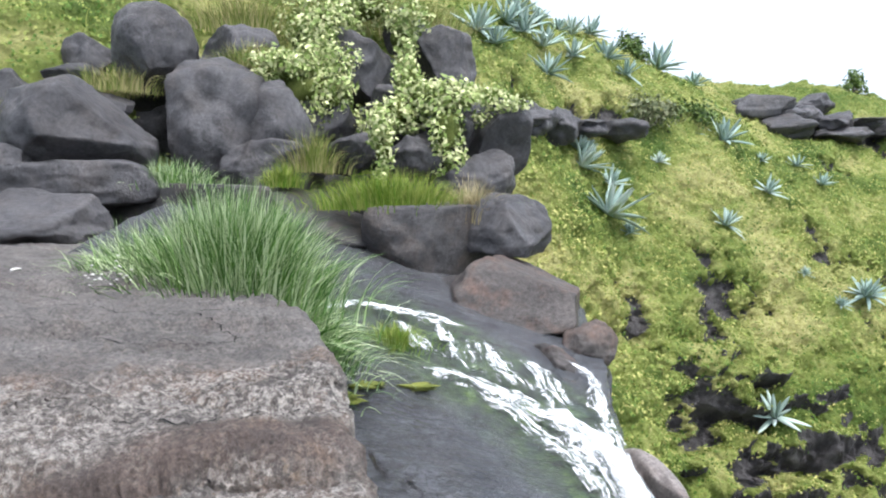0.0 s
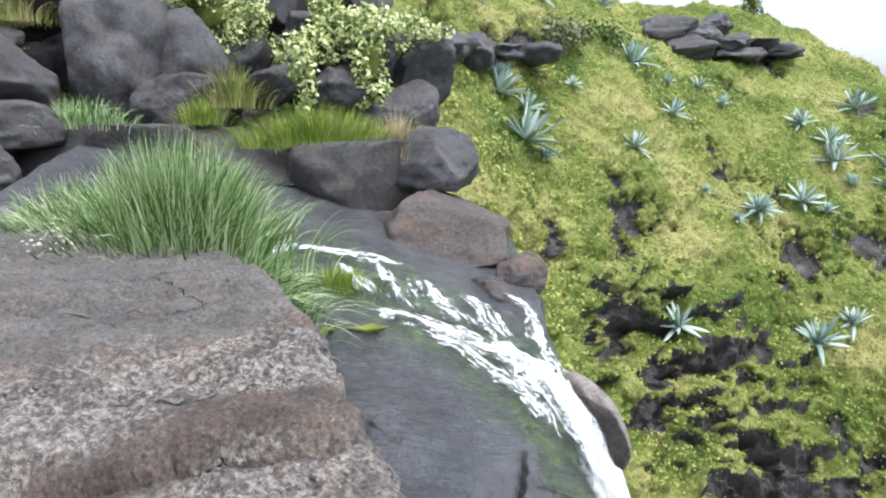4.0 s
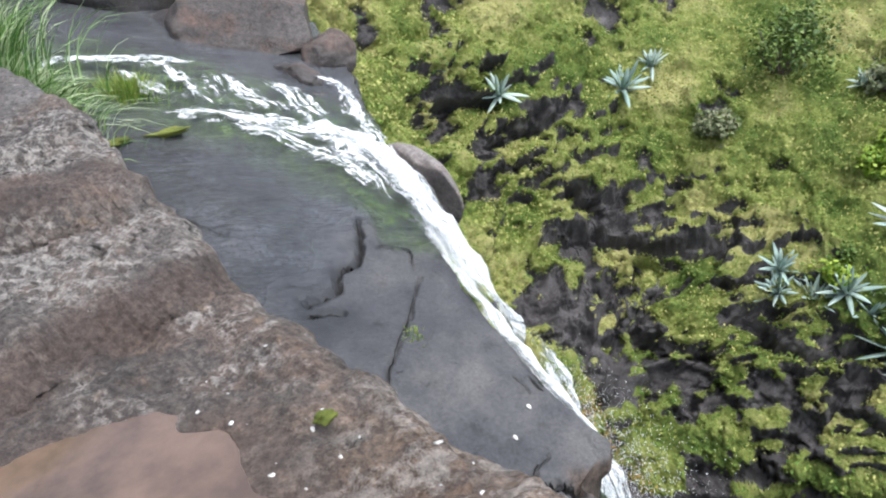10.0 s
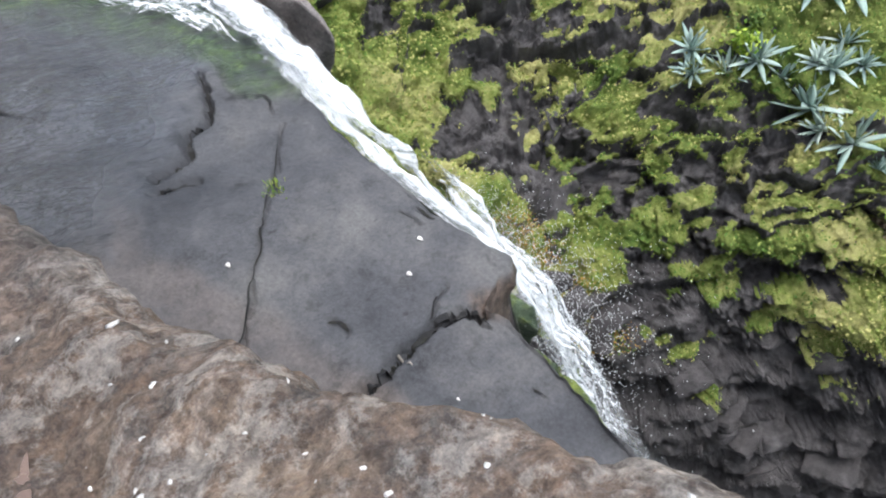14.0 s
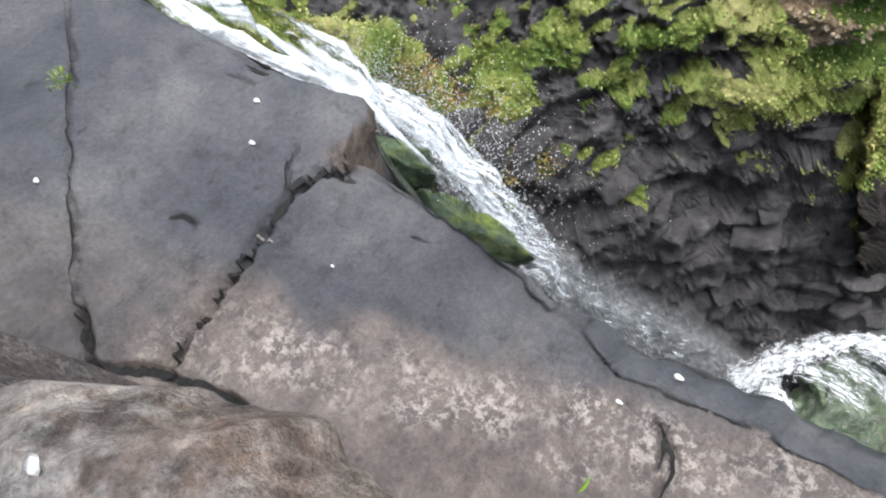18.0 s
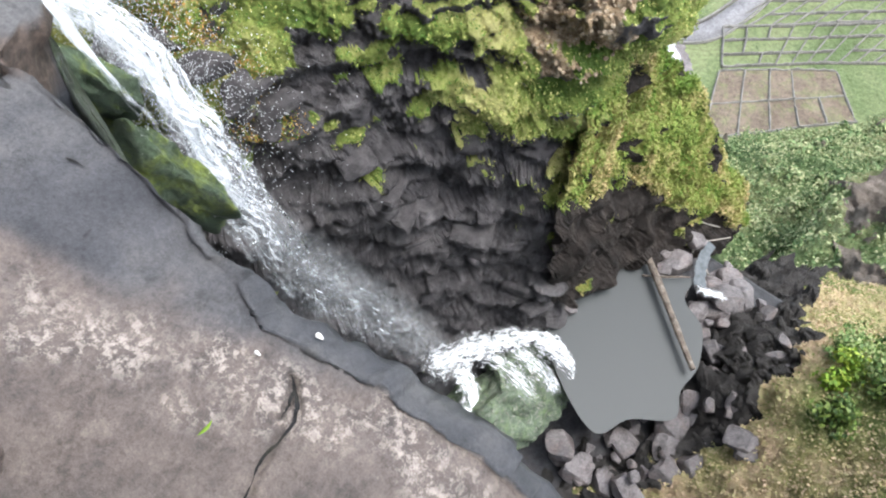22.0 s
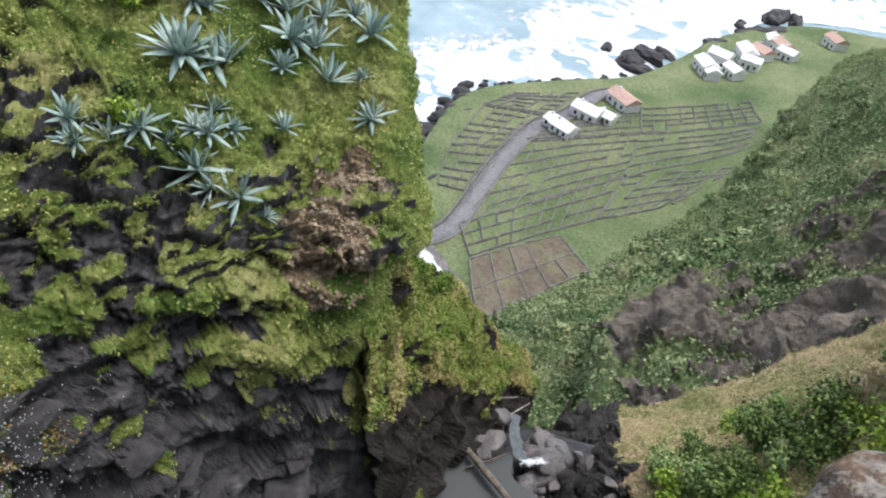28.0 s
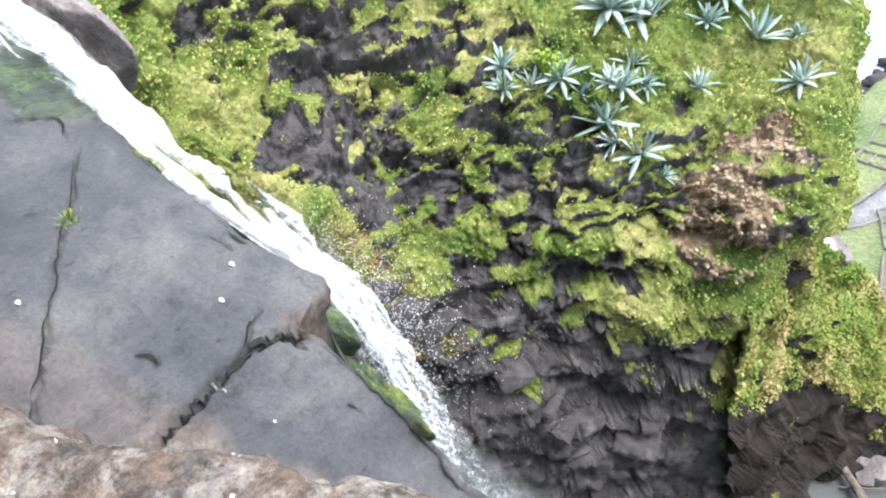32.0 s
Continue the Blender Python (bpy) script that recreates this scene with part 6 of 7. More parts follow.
tuft("grass_tuft", (-1.98, 6.54, -0.97), (0.72, 0.65, 0.1), 1.25, 6000, grass_mat, "big dense tuft of long green grass on the ledge", 1, 0.009, (0.04, 0), 0.29)
tuft("grass_tuft", (-1.32, 6.03, -1.27), (0.5, 0.6, 0.3), 0.62, 1800, grass_mat, "dense green grass hanging over the ledge's edge", 2, 0.009, (0.35, -0.15))
tuft("grass_tuft", (-2.89, 6.8, -0.7), (0.65, 0.6, 0.1), 0.7, 1500, grass_mat, "long green grass behind the ledge", 3, 0.008)
tuft("grass_tuft", (-0.9, 12.28, 0.08), (1.3, 0.6, 0.1), 0.75, 2200, bright_grass, "bright green grass cushion on the rocks", 4, 0.008)
tuft("grass_tuft", (0.54, 12.2, -0.12), (0.35, 0.35, 0.1), 0.8, 700, straw, "dry straw-coloured grass tuft on the rocks", 5, 0.007)
tuft("grass_tuft", (-0.57, 7.99, -1.53), (0.38, 0.28, 0.1), 0.32, 700, bright_grass, "small green grass cushion by the running water", 6, 0.005)
tuft("grass_tuft", (-2.52, 13.36, 0.79), (0.6, 0.5, 0.1), 0.9, 900, dry_grass, "green and reddish dry grass between boulders", 7, 0.008)
tuft("grass_tuft", (-2.92, 12.68, 0.49), (0.35, 0.35, 0.1), 0.5, 600, bright_grass, "green grass between boulders", 8, 0.008)
tuft("grass_tuft", (-4.55, 11.77, 0.45), (0.7, 0.5, 0.1), 0.55, 700, grass_mat, "green grass between boulders", 9, 0.008)
tuft("grass_tuft", (-4.91, 17.33, 4.37), (1.6, 0.8, 0.1), 1.1, 1600, dry_grass, "long pale grass above the boulders", 10, 0.01)
tuft("grass_tuft", (-2.47, 19.16, 5.3), (1.6, 0.8, 0.1), 1.1, 1600, dry_grass, "long pale grass above the boulders", 11, 0.01)
tuft("grass_tuft", (-6.56, 13.88, 2.38), (1.0, 0.6, 0.1), 0.6, 900, dry_grass, "pale green grass between boulders", 12, 0.009)
tuft("grass_tuft", (-7.05, 12.06, 1.34), (0.7, 0.6, 0.1), 0.8, 900, dry_grass, "pale green grass between boulders", 14, 0.009)
tuft("grass_tuft", (-4.08, 14.77, 3.08), (0.7, 0.3, 0.1), 0.6, 700, dry_grass, "green grass in front of a boulder", 15, 0.008)
tuft("grass_tuft", (-0.61, 19.4, 4.91), (1.3, 0.8, 0.1), 1.0, 1300, dry_grass, "long pale grass above the boulders", 16, 0.01)
tuft("grass_tuft", (-9.66, 17.03, 4.27), (2.5, 1.2, 0.1), 0.7, 1800, bright_grass, "short green grass on the slope above the boulders", 17, 0.01)
tuft("grass_tuft", (-8.06, 18.77, 5.02), (2.2, 1.2, 0.1), 0.7, 1500, bright_grass, "short green grass on the slope above the boulders", 18, 0.01)
tuft("grass_tuft", (0.88, 3.68, -2.68), (0.06, 0.12, 0.02), 0.05, 60, bright_grass, "tiny green weed in a crack of the slab", 19, 0.004)


def leaf_cloud(points, normal, size, seed, tilt=0.7):
    """Small pointed leaves (two triangles each) lying loosely on a surface."""
    r = np.random.default_rng(seed)
    m = len(points)
    n = normal + r.normal(0, tilt, (m, 3))
    n /= np.linalg.norm(n, axis=-1, keepdims=True)
    a = np.cross(n, r.normal(0, 1, (m, 3)))
    a /= np.linalg.norm(a, axis=-1, keepdims=True) + 1e-9
    b = np.cross(n, a)
    s_ = (size * r.uniform(0.5, 1.3, m))[:, None]
    v = np.stack([points - a * s_, points + b * s_ * 0.55 + n * s_ * 0.15, points + a * s_, points - b * s_ * 0.55 + n * s_ * 0.15], 1)
    return v.reshape(-1, 3), np.arange(4 * m).reshape(-1, 4)


def creeper(centre, spread, count, seed, label="mat of pale yellow-green creeping leaves over the boulders"):
    r = np.random.default_rng(seed)
    hub = r.normal(0, 0.5, (9, 3)) * spread
    d = r.normal(0, 1, (count, 3))
    d /= np.linalg.norm(d, axis=-1, keepdims=True)
    d[:, 1] -= 0.4
    d[:, 2] += 0.3
    p = hub[r.integers(0, 9, count)] + d * r.uniform(0.25, 0.6, (count, 1)) * spread + r.normal(0, 0.04, (count, 3))
    v, f = leaf_cloud(p, d, 0.062, seed)
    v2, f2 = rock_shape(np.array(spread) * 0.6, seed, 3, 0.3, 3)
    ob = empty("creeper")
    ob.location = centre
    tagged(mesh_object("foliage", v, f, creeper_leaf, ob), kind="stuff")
    # core added inside the leaves, its green darkened for the mat's shaded depth
    mesh_object("cushion", v2, f2, creeper_dark_core, ob)
    return tagged(ob, label, "creeper", "creepers over the boulders")


for k, (c, s_, m) in enumerate((((-2.8, 16.91, 4.14), (0.85, 0.6, 0.75), 900), ((-2.93, 16.43, 3.36), (0.55, 0.5, 0.6), 600), ((-2.86, 14.95, 2.52), (0.8, 0.5, 0.45), 900), ((-3.41, 14.98, 2.88), (0.5, 0.4, 0.3), 400), ((-1.83, 17.54, 5), (0.9, 0.6, 0.4), 700),
                                ((-0.82, 17.12, 4.13), (0.4, 0.4, 0.5), 400), ((-0.76, 14.47, 1.98), (0.6, 0.5, 0.5), 800), ((0.13, 14.44, 2.27), (0.85, 0.5, 0.25), 800), ((0.13, 13.93, 1.57), (0.3, 0.35, 0.6), 400), ((-0.67, 15.16, 2.75), (0.2, 0.3, 0.4), 250),
                                ((-1.08, 13.32, 1.17), (0.2, 0.25, 0.5), 250), ((-2.3, 14.87, 2.33), (0.4, 0.4, 0.4), 350))):
    creeper(np.array(c) - (0, 0.2, 0), np.array(s_) * 1.2, 3 * m, 300 + k)


def agave(seed, leaves=26):
    """A rosette of stiff, grooved, pointed blue-grey leaves, about 1 m in radius."""
    r = np.random.default_rng(seed)
    ob = empty("agave")
    t = np.linspace(0, 1, 7)
    for k in range(leaves):
        az = k * 2.399 + r.normal(0, 0.15)
        el = radians(8 + 75 * (k / leaves) + r.normal(0, 6))
        ln = (1.05 - 0.35 * k / leaves) * r.uniform(0.85, 1.1)
        bend = r.uniform(-0.05, 0.28) * (1 - k / leaves)
        rad = ln * t
        x = 0.06 + rad * math.cos(el)
        z = rad * math.sin(el) - bend * t ** 2 * ln + 0.06
        w = 0.085 * (0.75 + 0.9 * t) * (1 - t ** 2.2) + 0.002
        mid = np.stack([x, 0 * t, z - 0.25 * w], -1)
        lft = np.stack([x, w, z + 0.15 * w], -1)
        rgt = np.stack([x, -w, z + 0.15 * w], -1)
        low = np.stack([x, 0 * t, z - 0.6 * w], -1)
        g = np.stack([lft, mid, rgt, low], 0)
        mesh_object("leaf", turn_z(g.reshape(-1, 3), -az), grid_faces(4, 7, True), agave_leaf, ob)
    return tagged(ob, "blue-grey agave rosette with stiff pointed leaves on the mossy slope", "agave", "agaves on the slope")


def nearest(grid, p):
    d = ((grid - np.array(p)) ** 2).sum(-1)
    return np.unravel_index(d.argmin(), d.shape)


first = [agave(s, m) for s, m in ((1, 18), (2, 22), (3, 15))]
AGAVES = []
AGAVES += [((1.1, 23.69, 5.7), 1.3), ((1.57, 23.34, 5.15), 0.9), ((2.89, 27.84, 7.7), 1.2), ((3.24, 26.99, 6.82), 1), ((3.89, 28.52, 7.55), 1.1), ((4.01, 26.9, 6.15), 1), ((4.06, 25.75, 5.06), 0.9)]
AGAVES += [((4.99, 29.46, 7.45), 1), ((5.8, 30.57, 7.61), 0.9), ((6.82, 31.81, 7.79), 0.9), ((6.94, 29.46, 6.15), 1.25), ((7.82, 29.12, 5.38), 0.8), ((10.63, 33.43, 6.71), 1.2), ((12.48, 33.58, 6.07), 1.1)]
AGAVES += [((2.45, 26.75, 7.08), 1), ((5.41, 27.88, 6.04), 0.8), ((5.04, 23.73, 2.07), 1), ((4.92, 23.13, 1.54), 1), ((5.54, 22.43, -0.26), 1.2), ((6.38, 22.72, -0.83), 0.8), ((5.95, 23.52, 0.89), 0.6)]
AGAVES += [((11.74, 28.75, 2.75), 1), ((8.33, 25.8, 1.79), 0.6), ((10.41, 24.9, -0.64), 0.6), ((12.81, 27.17, 0.48), 0.6), ((13.1, 28.64, 1.92), 0.6), ((15.54, 29.64, 1.74), 0.6), ((16.01, 25.36, -3.25), 0.8)]
AGAVES += [((14.6, 24.75, -3.59), 0.6), ((10.66, 21.23, -6.61), 0.7), ((16.33, 29.25, 1), 0.6), ((20.22, 29.11, 0.21), 1.1), ((23.74, 30.2, 0.82), 1), ((20.99, 27.5, -1.56), 1.1), ((20.9, 26.5, -2.5), 0.9)]
AGAVES += [((23.34, 26.86, -1.99), 1.1), ((18.1, 25.65, -3.15), 0.9), ((18.92, 25.23, -3.5), 0.7), ((15.88, 25.29, -3.24), 0.7), ((16.01, 21.22, -7.56), 0.9), ((17.36, 21.46, -7.09), 0.7), ((21.07, 28.29, -0.83), 0.9)]
AGAVES += [((22.51, 26.14, -2.66), 0.8), ((13.56, 25.33, -2.45), 0.5), ((24.93, 26.59, -2.17), 0.8), ((25.73, 25.6, -2.77), 0.8), ((15.98, 21.08, -7.75), 0.6), ((17.36, 21.29, -7.21), 0.7), ((19.39, 11.81, -11.28), 1.25)]
AGAVES += [((21.39, 12.25, -10.02), 1.1), ((19.78, 10.57, -11.69), 1.1), ((16.2, 13.69, -12.19), 0.8), ((15.78, 12.97, -12.78), 0.9), ((16.3, 12.4, -12.79), 0.8), ((17.12, 11.6, -12.69), 0.8), ((17.84, 10.66, -12.68), 0.8)]
AGAVES += [((18.45, 10.08, -12.61), 0.7), ((16.94, 10.2, -13.45), 0.9), ((16.94, 9.15, -13.96), 1), ((23.11, 14.61, -8.07), 0.7), ((22.33, 16.03, -7.99), 0.6), ((23.37, 14.18, -8.1), 0.8), ((24.06, 11.26, -9.09), 1.1)]
AGAVES += [((25.03, 9.79, -9.18), 1.2), ((23.62, 10.51, -9.69), 1.1), ((23.34, 9.52, -10.3), 1.1), ((25.2, 8.06, -9.87), 1.1), ((21.74, 11.68, -10.12), 1), ((19.56, 11.59, -11.32), 1.2), ((20.45, 10.37, -11.45), 1.2)]
AGAVES += [((21.24, 9, -11.72), 1), ((22.07, 7.52, -12.12), 1.1), ((22.79, 8.35, -11.22), 1), ((26.39, 10.02, -8.08), 0.9), ((24.24, 6.82, -11.15), 0.9), ((21.63, 5.56, -13.09), 1), ((16.54, 12.15, -12.77), 0.9)]
AGAVES += [((17.17, 11.24, -12.81), 0.8), ((18.07, 10.13, -12.77), 0.8), ((18.6, 9.57, -12.78), 0.8), ((17.01, 9.72, -13.61), 1), ((16.98, 8.79, -14.08), 1), ((16.98, 7.69, -14.67), 0.7), ((19.61, 8.15, -12.93), 0.7)]
AGAVES += [((22.42, 9.21, -10.98), 1), ((24.73, 7.5, -10.52), 0.9), ((22.9, 10.54, -10.07), 1), ((26.26, 6.62, -9.78), 0.8), ((24.41, 9.28, -9.77), 1), ((24.38, 10.29, -9.37), 1), ((23.86, 8.39, -10.55), 0.9)]
AGAVES += [((22.8, 6.31, -12.28), 0.7)]
r = np.random.default_rng(21)
for k, (c, s_) in enumerate(AGAVES):
    i, j = nearest(WALL_FINAL, c)
    at_ = WALL_FINAL[i, j] + 0.1 * WALL_N[i, j]
    up = Vector(WALL_N[i, j] * 0.8 + np.array((0, 0, 1.0))).normalized()
    m = Matrix.Translation(at_) @ up.to_track_quat("Z", "Y").to_matrix().to_4x4() @ pose(0, 0, 0, r.uniform(-12, 12), r.uniform(-12, 12), r.uniform(0, 360)) @ Matrix.Scale(s_ * r.uniform(0.88, 1.12), 4)
    if k < 3:
        first[k].matrix_basis = m
    else:
        copy_thing(first[k % 3], m)


def shrub(name, centre, size, count, seed, leaf_mat, label, leaf=0.07, trunk=True):
    """A bush: forking stems and a ragged crown of small leaves in clumps."""
    r = np.random.default_rng(seed)
    ob = empty(name)
    ob.location = centre
    size = np.array(size)
    hubs = r.normal(0, 1, (max(6, count // 60), 3))
    hubs /= np.linalg.norm(hubs, axis=-1, keepdims=True)
    hubs = hubs * r.uniform(0.45, 1.0, (len(hubs), 1)) * size * 0.85
    hubs[:, 2] = np.abs(hubs[:, 2]) + 0.1 * size[2]
    own = r.integers(0, len(hubs), count)
    d = r.normal(0, 1, (count, 3))
    p = hubs[own] + d * 0.16 * size.mean()
    v, f = leaf_cloud(p, d / np.linalg.norm(d, axis=-1, keepdims=True) + (0, 0, 0.5), leaf, seed, 0.5)
    tagged(mesh_object("crown", v, f, leaf_mat, ob), kind="stuff")
    if trunk:
        vs, fs, o = [], [], 0
        th = np.linspace(0, 2 * math.pi, 5, endpoint=False)
        for h in hubs[:14]:
            t = np.linspace(0, 1, 5)
            cen = np.outer(t, h) - np.outer((1 - t) * 0.3 * size[2], (0, 0, 1)) + np.outer(np.sin(t * 3), (0.03, 0.02, 0))
            rad = 0.05 * size.mean() * (1 - 0.8 * t)
            g = cen[None] + np.stack([np.cos(th), np.sin(th), 0 * th], -1)[:, None] * rad[None, :, None]
            vs.append(g.reshape(-1, 3))
            fs.append(grid_faces(5, 5, True) + o)
            o += 25
        mesh_object("trunk", np.concatenate(vs), np.concatenate(fs), dead_wood, ob)
    return tagged(ob, label, "shrub", "shrubs on the slopes")


for k, (c, s_, mat_) in enumerate((((21.25, 18.73, -7.42), (1.9, 1.9, 2.1), shrub_leaf), ((22.46, 18.84, -6.82), (1.5, 1.5, 1.8), shrub_leaf), ((21.38, 13.47, -9.48), (1.2, 1.2, 1.1), bright_leaf), ((17.67, 12.63, -11.9), (0.9, 0.9, 0.7), shrub_leaf), ((8.9, 32.66, 7.08), (1.1, 1.1, 1.2), shrub_leaf),
                                   ((8.27, 27.33, 3.5), (1.6, 1.4, 1.0), grey_leaf), ((10.34, 29, 3.6), (1.6, 1.4, 0.9), shrub_leaf), ((21.83, 13.33, -9.29), (1.0, 1.0, 1.0), bright_leaf), ((20.51, 13.69, -9.86), (0.9, 0.9, 0.9), bright_leaf), ((26.49, 8.23, -8.95), (1.1, 1.1, 0.9), shrub_leaf), ((28.07, 7.56, -8.15), (1.2, 1.2, 1.2), shrub_leaf),
                                   ((25.3, 11.4, -8.2), (1.3, 1.1, 0.7), grey_leaf), ((18.06, 18.58, -9.07), (0.9, 0.9, 0.7), grey_leaf), ((22.77, 15.46, -7.97), (1.0, 1.0, 0.7), grey_leaf), ((17.33, 12.27, -12.27), (1.0, 1.0, 0.8), bright_leaf))):
    shrub("shrub", np.array(c), s_, 1500, 400 + k, mat_, "dense green leafy shrub growing on the mossy slope" if mat_ is not grey_leaf else "grey-green bushy shrub on the slope", 0.09)
for k, (c, s_, mat_) in enumerate((((24.08, -16.7, -24.1), (3.0, 2.4, 1.6), shrub_leaf), ((19.13, -15.68, -19.61), (2.2, 2.0, 1.3), bright_leaf), ((24.16, -15.08, -26.59), (2.2, 2.0, 1.2), shrub_leaf), ((24.84, -18, -20.53), (1.3, 1.3, 0.8), shrub_leaf), ((20.56, -16.64, -15), (1.8, 1.8, 1.3), grey_leaf),
                                   ((15.07, -13.97, -14.38), (2.0, 2.0, 1.5), grey_leaf), ((20.84, -10.42, -28.48), (1.6, 1.4, 1.0), bright_leaf), ((20.13, -12.3, -26.62), (1.8, 1.6, 1.0), shrub_leaf), ((24.67, -14.92, -27.17), (2.2, 1.8, 1.1), shrub_leaf), ((18.17, -10.67, -27.87), (1.6, 1.4, 0.9), shrub_leaf), ((18.46, -13.42, -24.65), (2.0, 1.8, 1.0), bright_leaf))):
    shrub("shrub", np.array(c), s_, 1400, 500 + k, mat_, "low green leafy shrub on the grassy bank", 0.13)
for k, (c, s_, mat_) in enumerate((((24.58, -12.28, -29.87), (1.5, 1.3, 0.8), shrub_leaf), ((28.77, -15.73, -31.78), (1.8, 1.5, 0.8), bright_leaf), ((26.71, -16.21, -27.71), (2.0, 1.3, 0.9), shrub_leaf), ((24.89, -16.54, -24.73), (1.5, 1.5, 0.8), shrub_leaf), ((23.11, -17.22, -23.31), (1.8, 1.3, 0.8), bright_leaf), ((21.43, -12.87, -26.73), (2.0, 1.5, 0.9), shrub_leaf), ((22.06, -14.66, -25.72), (1.5, 1.3, 0.8), bank_green), ((22.23, -15.64, -24.62), (1.8, 1.5, 0.8), shrub_leaf), ((22.60, -10.56, -29.26), (2.0, 1.3, 0.9), bank_green), ((20.96, -11.66, -27.20), (1.5, 1.5, 0.8), bank_green))):
    shrub("shrub", np.array(c), s_, 1600, 530 + k, mat_, "low spreading green shrub on the grassy bank", 0.1)
# lone tree on the skyline
shrub("tree", np.array((23.26, 38.56, 6.52)), (0.9, 0.9, 1.3), 700, 450, shrub_leaf, "small dark windswept tree on the skyline", 0.1)


def cover(name, g, n, keep, count, size, mat, label, seed, tilt=0.6, lift=0.05):
    """Moss and small leaves spread over a slope where its cover has grown."""
    r = np.random.default_rng(seed)
    nu_, nv_ = g.shape[:2]
    area = np.linalg.norm(np.cross(np.gradient(g, axis=0), np.gradient(g, axis=1)), axis=-1) * np.maximum(keep, 0)
    pick = r.choice(nu_ * nv_, count, p=(area / area.sum()).ravel())
    i, j = pick // nv_, pick % nv_
    i2, j2 = np.minimum(i + 1, nu_ - 1), np.minimum(j + 1, nv_ - 1)
    a, b = r.uniform(0, 1, (2, count, 1))
    p = g[i, j] + a * (g[i2, j] - g[i, j]) + b * (g[i, j2] - g[i, j])
    p = p + n[i, j] * (lift * r.uniform(-0.3, 1.2, (count, 1))) 
    v, f = leaf_cloud(p, n[i, j], size, seed, tilt)
    return tagged(mesh_object(name, v, f, mat), label, "ground cover", kind="stuff")


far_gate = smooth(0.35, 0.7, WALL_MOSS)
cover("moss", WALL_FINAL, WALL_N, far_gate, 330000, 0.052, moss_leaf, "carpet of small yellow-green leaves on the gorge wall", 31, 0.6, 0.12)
cover("moss", SPUR_FINAL, SPUR_N, smooth(0.35, 0.7, SPUR_MOSS), 60000, 0.075, spur_leaf, "green and tan grass on the spur", 32, 0.7, 0.15)
cover("grass", BANK_FINAL, BANK_N, smooth(0.4, 0.8, BANK_MOSS), 120000, 0.075, bank_leaf, "green and straw-coloured grass on the bank", 33, 0.7, 0.15)
cover("scrub", SIDE_FINAL, SIDE_N, smooth(0.4, 0.8, SIDE_MOSS), 210000, 0.24, side_leaf, "green scrub on the far valley side", 34, 0.8, 0.9)
# dry reeds and green growth along the fall
strip = np.zeros(WALL_MOSS.shape)
for c in ((7.95, 13.91, -14.35), (8.14, 12.73, -15.34), (8.78, 12.04, -16.86), (8.87, 11.13, -17.99)):
    strip = np.maximum(strip, 1 - smooth(0.5, 1.5, np.linalg.norm(WALL_FINAL - np.array(c), axis=-1)))
cover("reeds", WALL_FINAL, WALL_N, strip, 30000, 0.04, reed_leaf, "strip of rusty dry reeds beside the fall", 35, 0.9, 0.16)

# tiny white flowers by the big tuft
vs, fs, o = [], [], 0
r = np.random.default_rng(23)
for c in ((-2.71, 5.35, -0.5), (-2.64, 5.61, -0.43), (-2.75, 5.33, -0.46), (-2.59, 5.52, -0.52)):
    for _ in range(6):
        v, f = ICO[1]
        vs.append(v * (0.014, 0.014, 0.006) + np.array(c) + r.normal(0, 0.03, 3))
        fs.append(f + o)
        o += len(v)
tagged(mesh_object("flowers", np.concatenate(vs), np.concatenate(fs), chalk), "tiny white flowers beside the grass tuft", "flowers", kind="stuff")


# ---- the coastal plain: road, walled fields, houses, shore ----
def ground_z(x, y):
    d = ((PLAIN_FINAL[..., :2] - (x, y)) ** 2).sum(-1)
    return PLAIN_FINAL[np.unravel_index(d.argmin(), d.shape)][2]


def lay(line, n):
    c = spline(line, n)
    c[:, 2] = [ground_z(x, y) for x, y in c[:, :2]]
    return c


ROAD = [(111.22, 24.17, -95), (116.35, 20.4, -95), (121.61, 15.35, -95), (131.06, 12.95, -95), (144.75, 11.15, -95), (161.5, 7.92, -95), (179.96, 2.32, -95), (191.88, -5.66, -95), (209.15, -13.49, -95), (216.94, -23.19, -95)]
c = lay(ROAD, 90)
c[:, 2] += 0.35
ax = np.gradient(c, axis=0)
sd = np.cross(ax, (0, 0, 1))
sd /= np.linalg.norm(sd, axis=-1, keepdims=True)
g = np.stack([c + sd * w for w in (-2.3, -2.2, 2.2, 2.3)], 1)
g[:, (0, 3), 2] -= 1.0
tagged(mesh_object("road", g, grid_faces(90, 4), asphalt), "grey asphalt lane winding through the fields", "road", kind="structure")
for s_ in (-2.7, 2.7):
    q = np.stack([c + sd * (s_ + e) + (0, 0, h) for e, h in ((-0.2, -0.6), (-0.2, 0.5), (0.2, 0.5), (0.2, -0.6))], 1)
    tagged(mesh_object("kerb_wall", q, grid_faces(90, 4), wall_stone), "low pale stone wall along the lane", "wall", kind="structure")


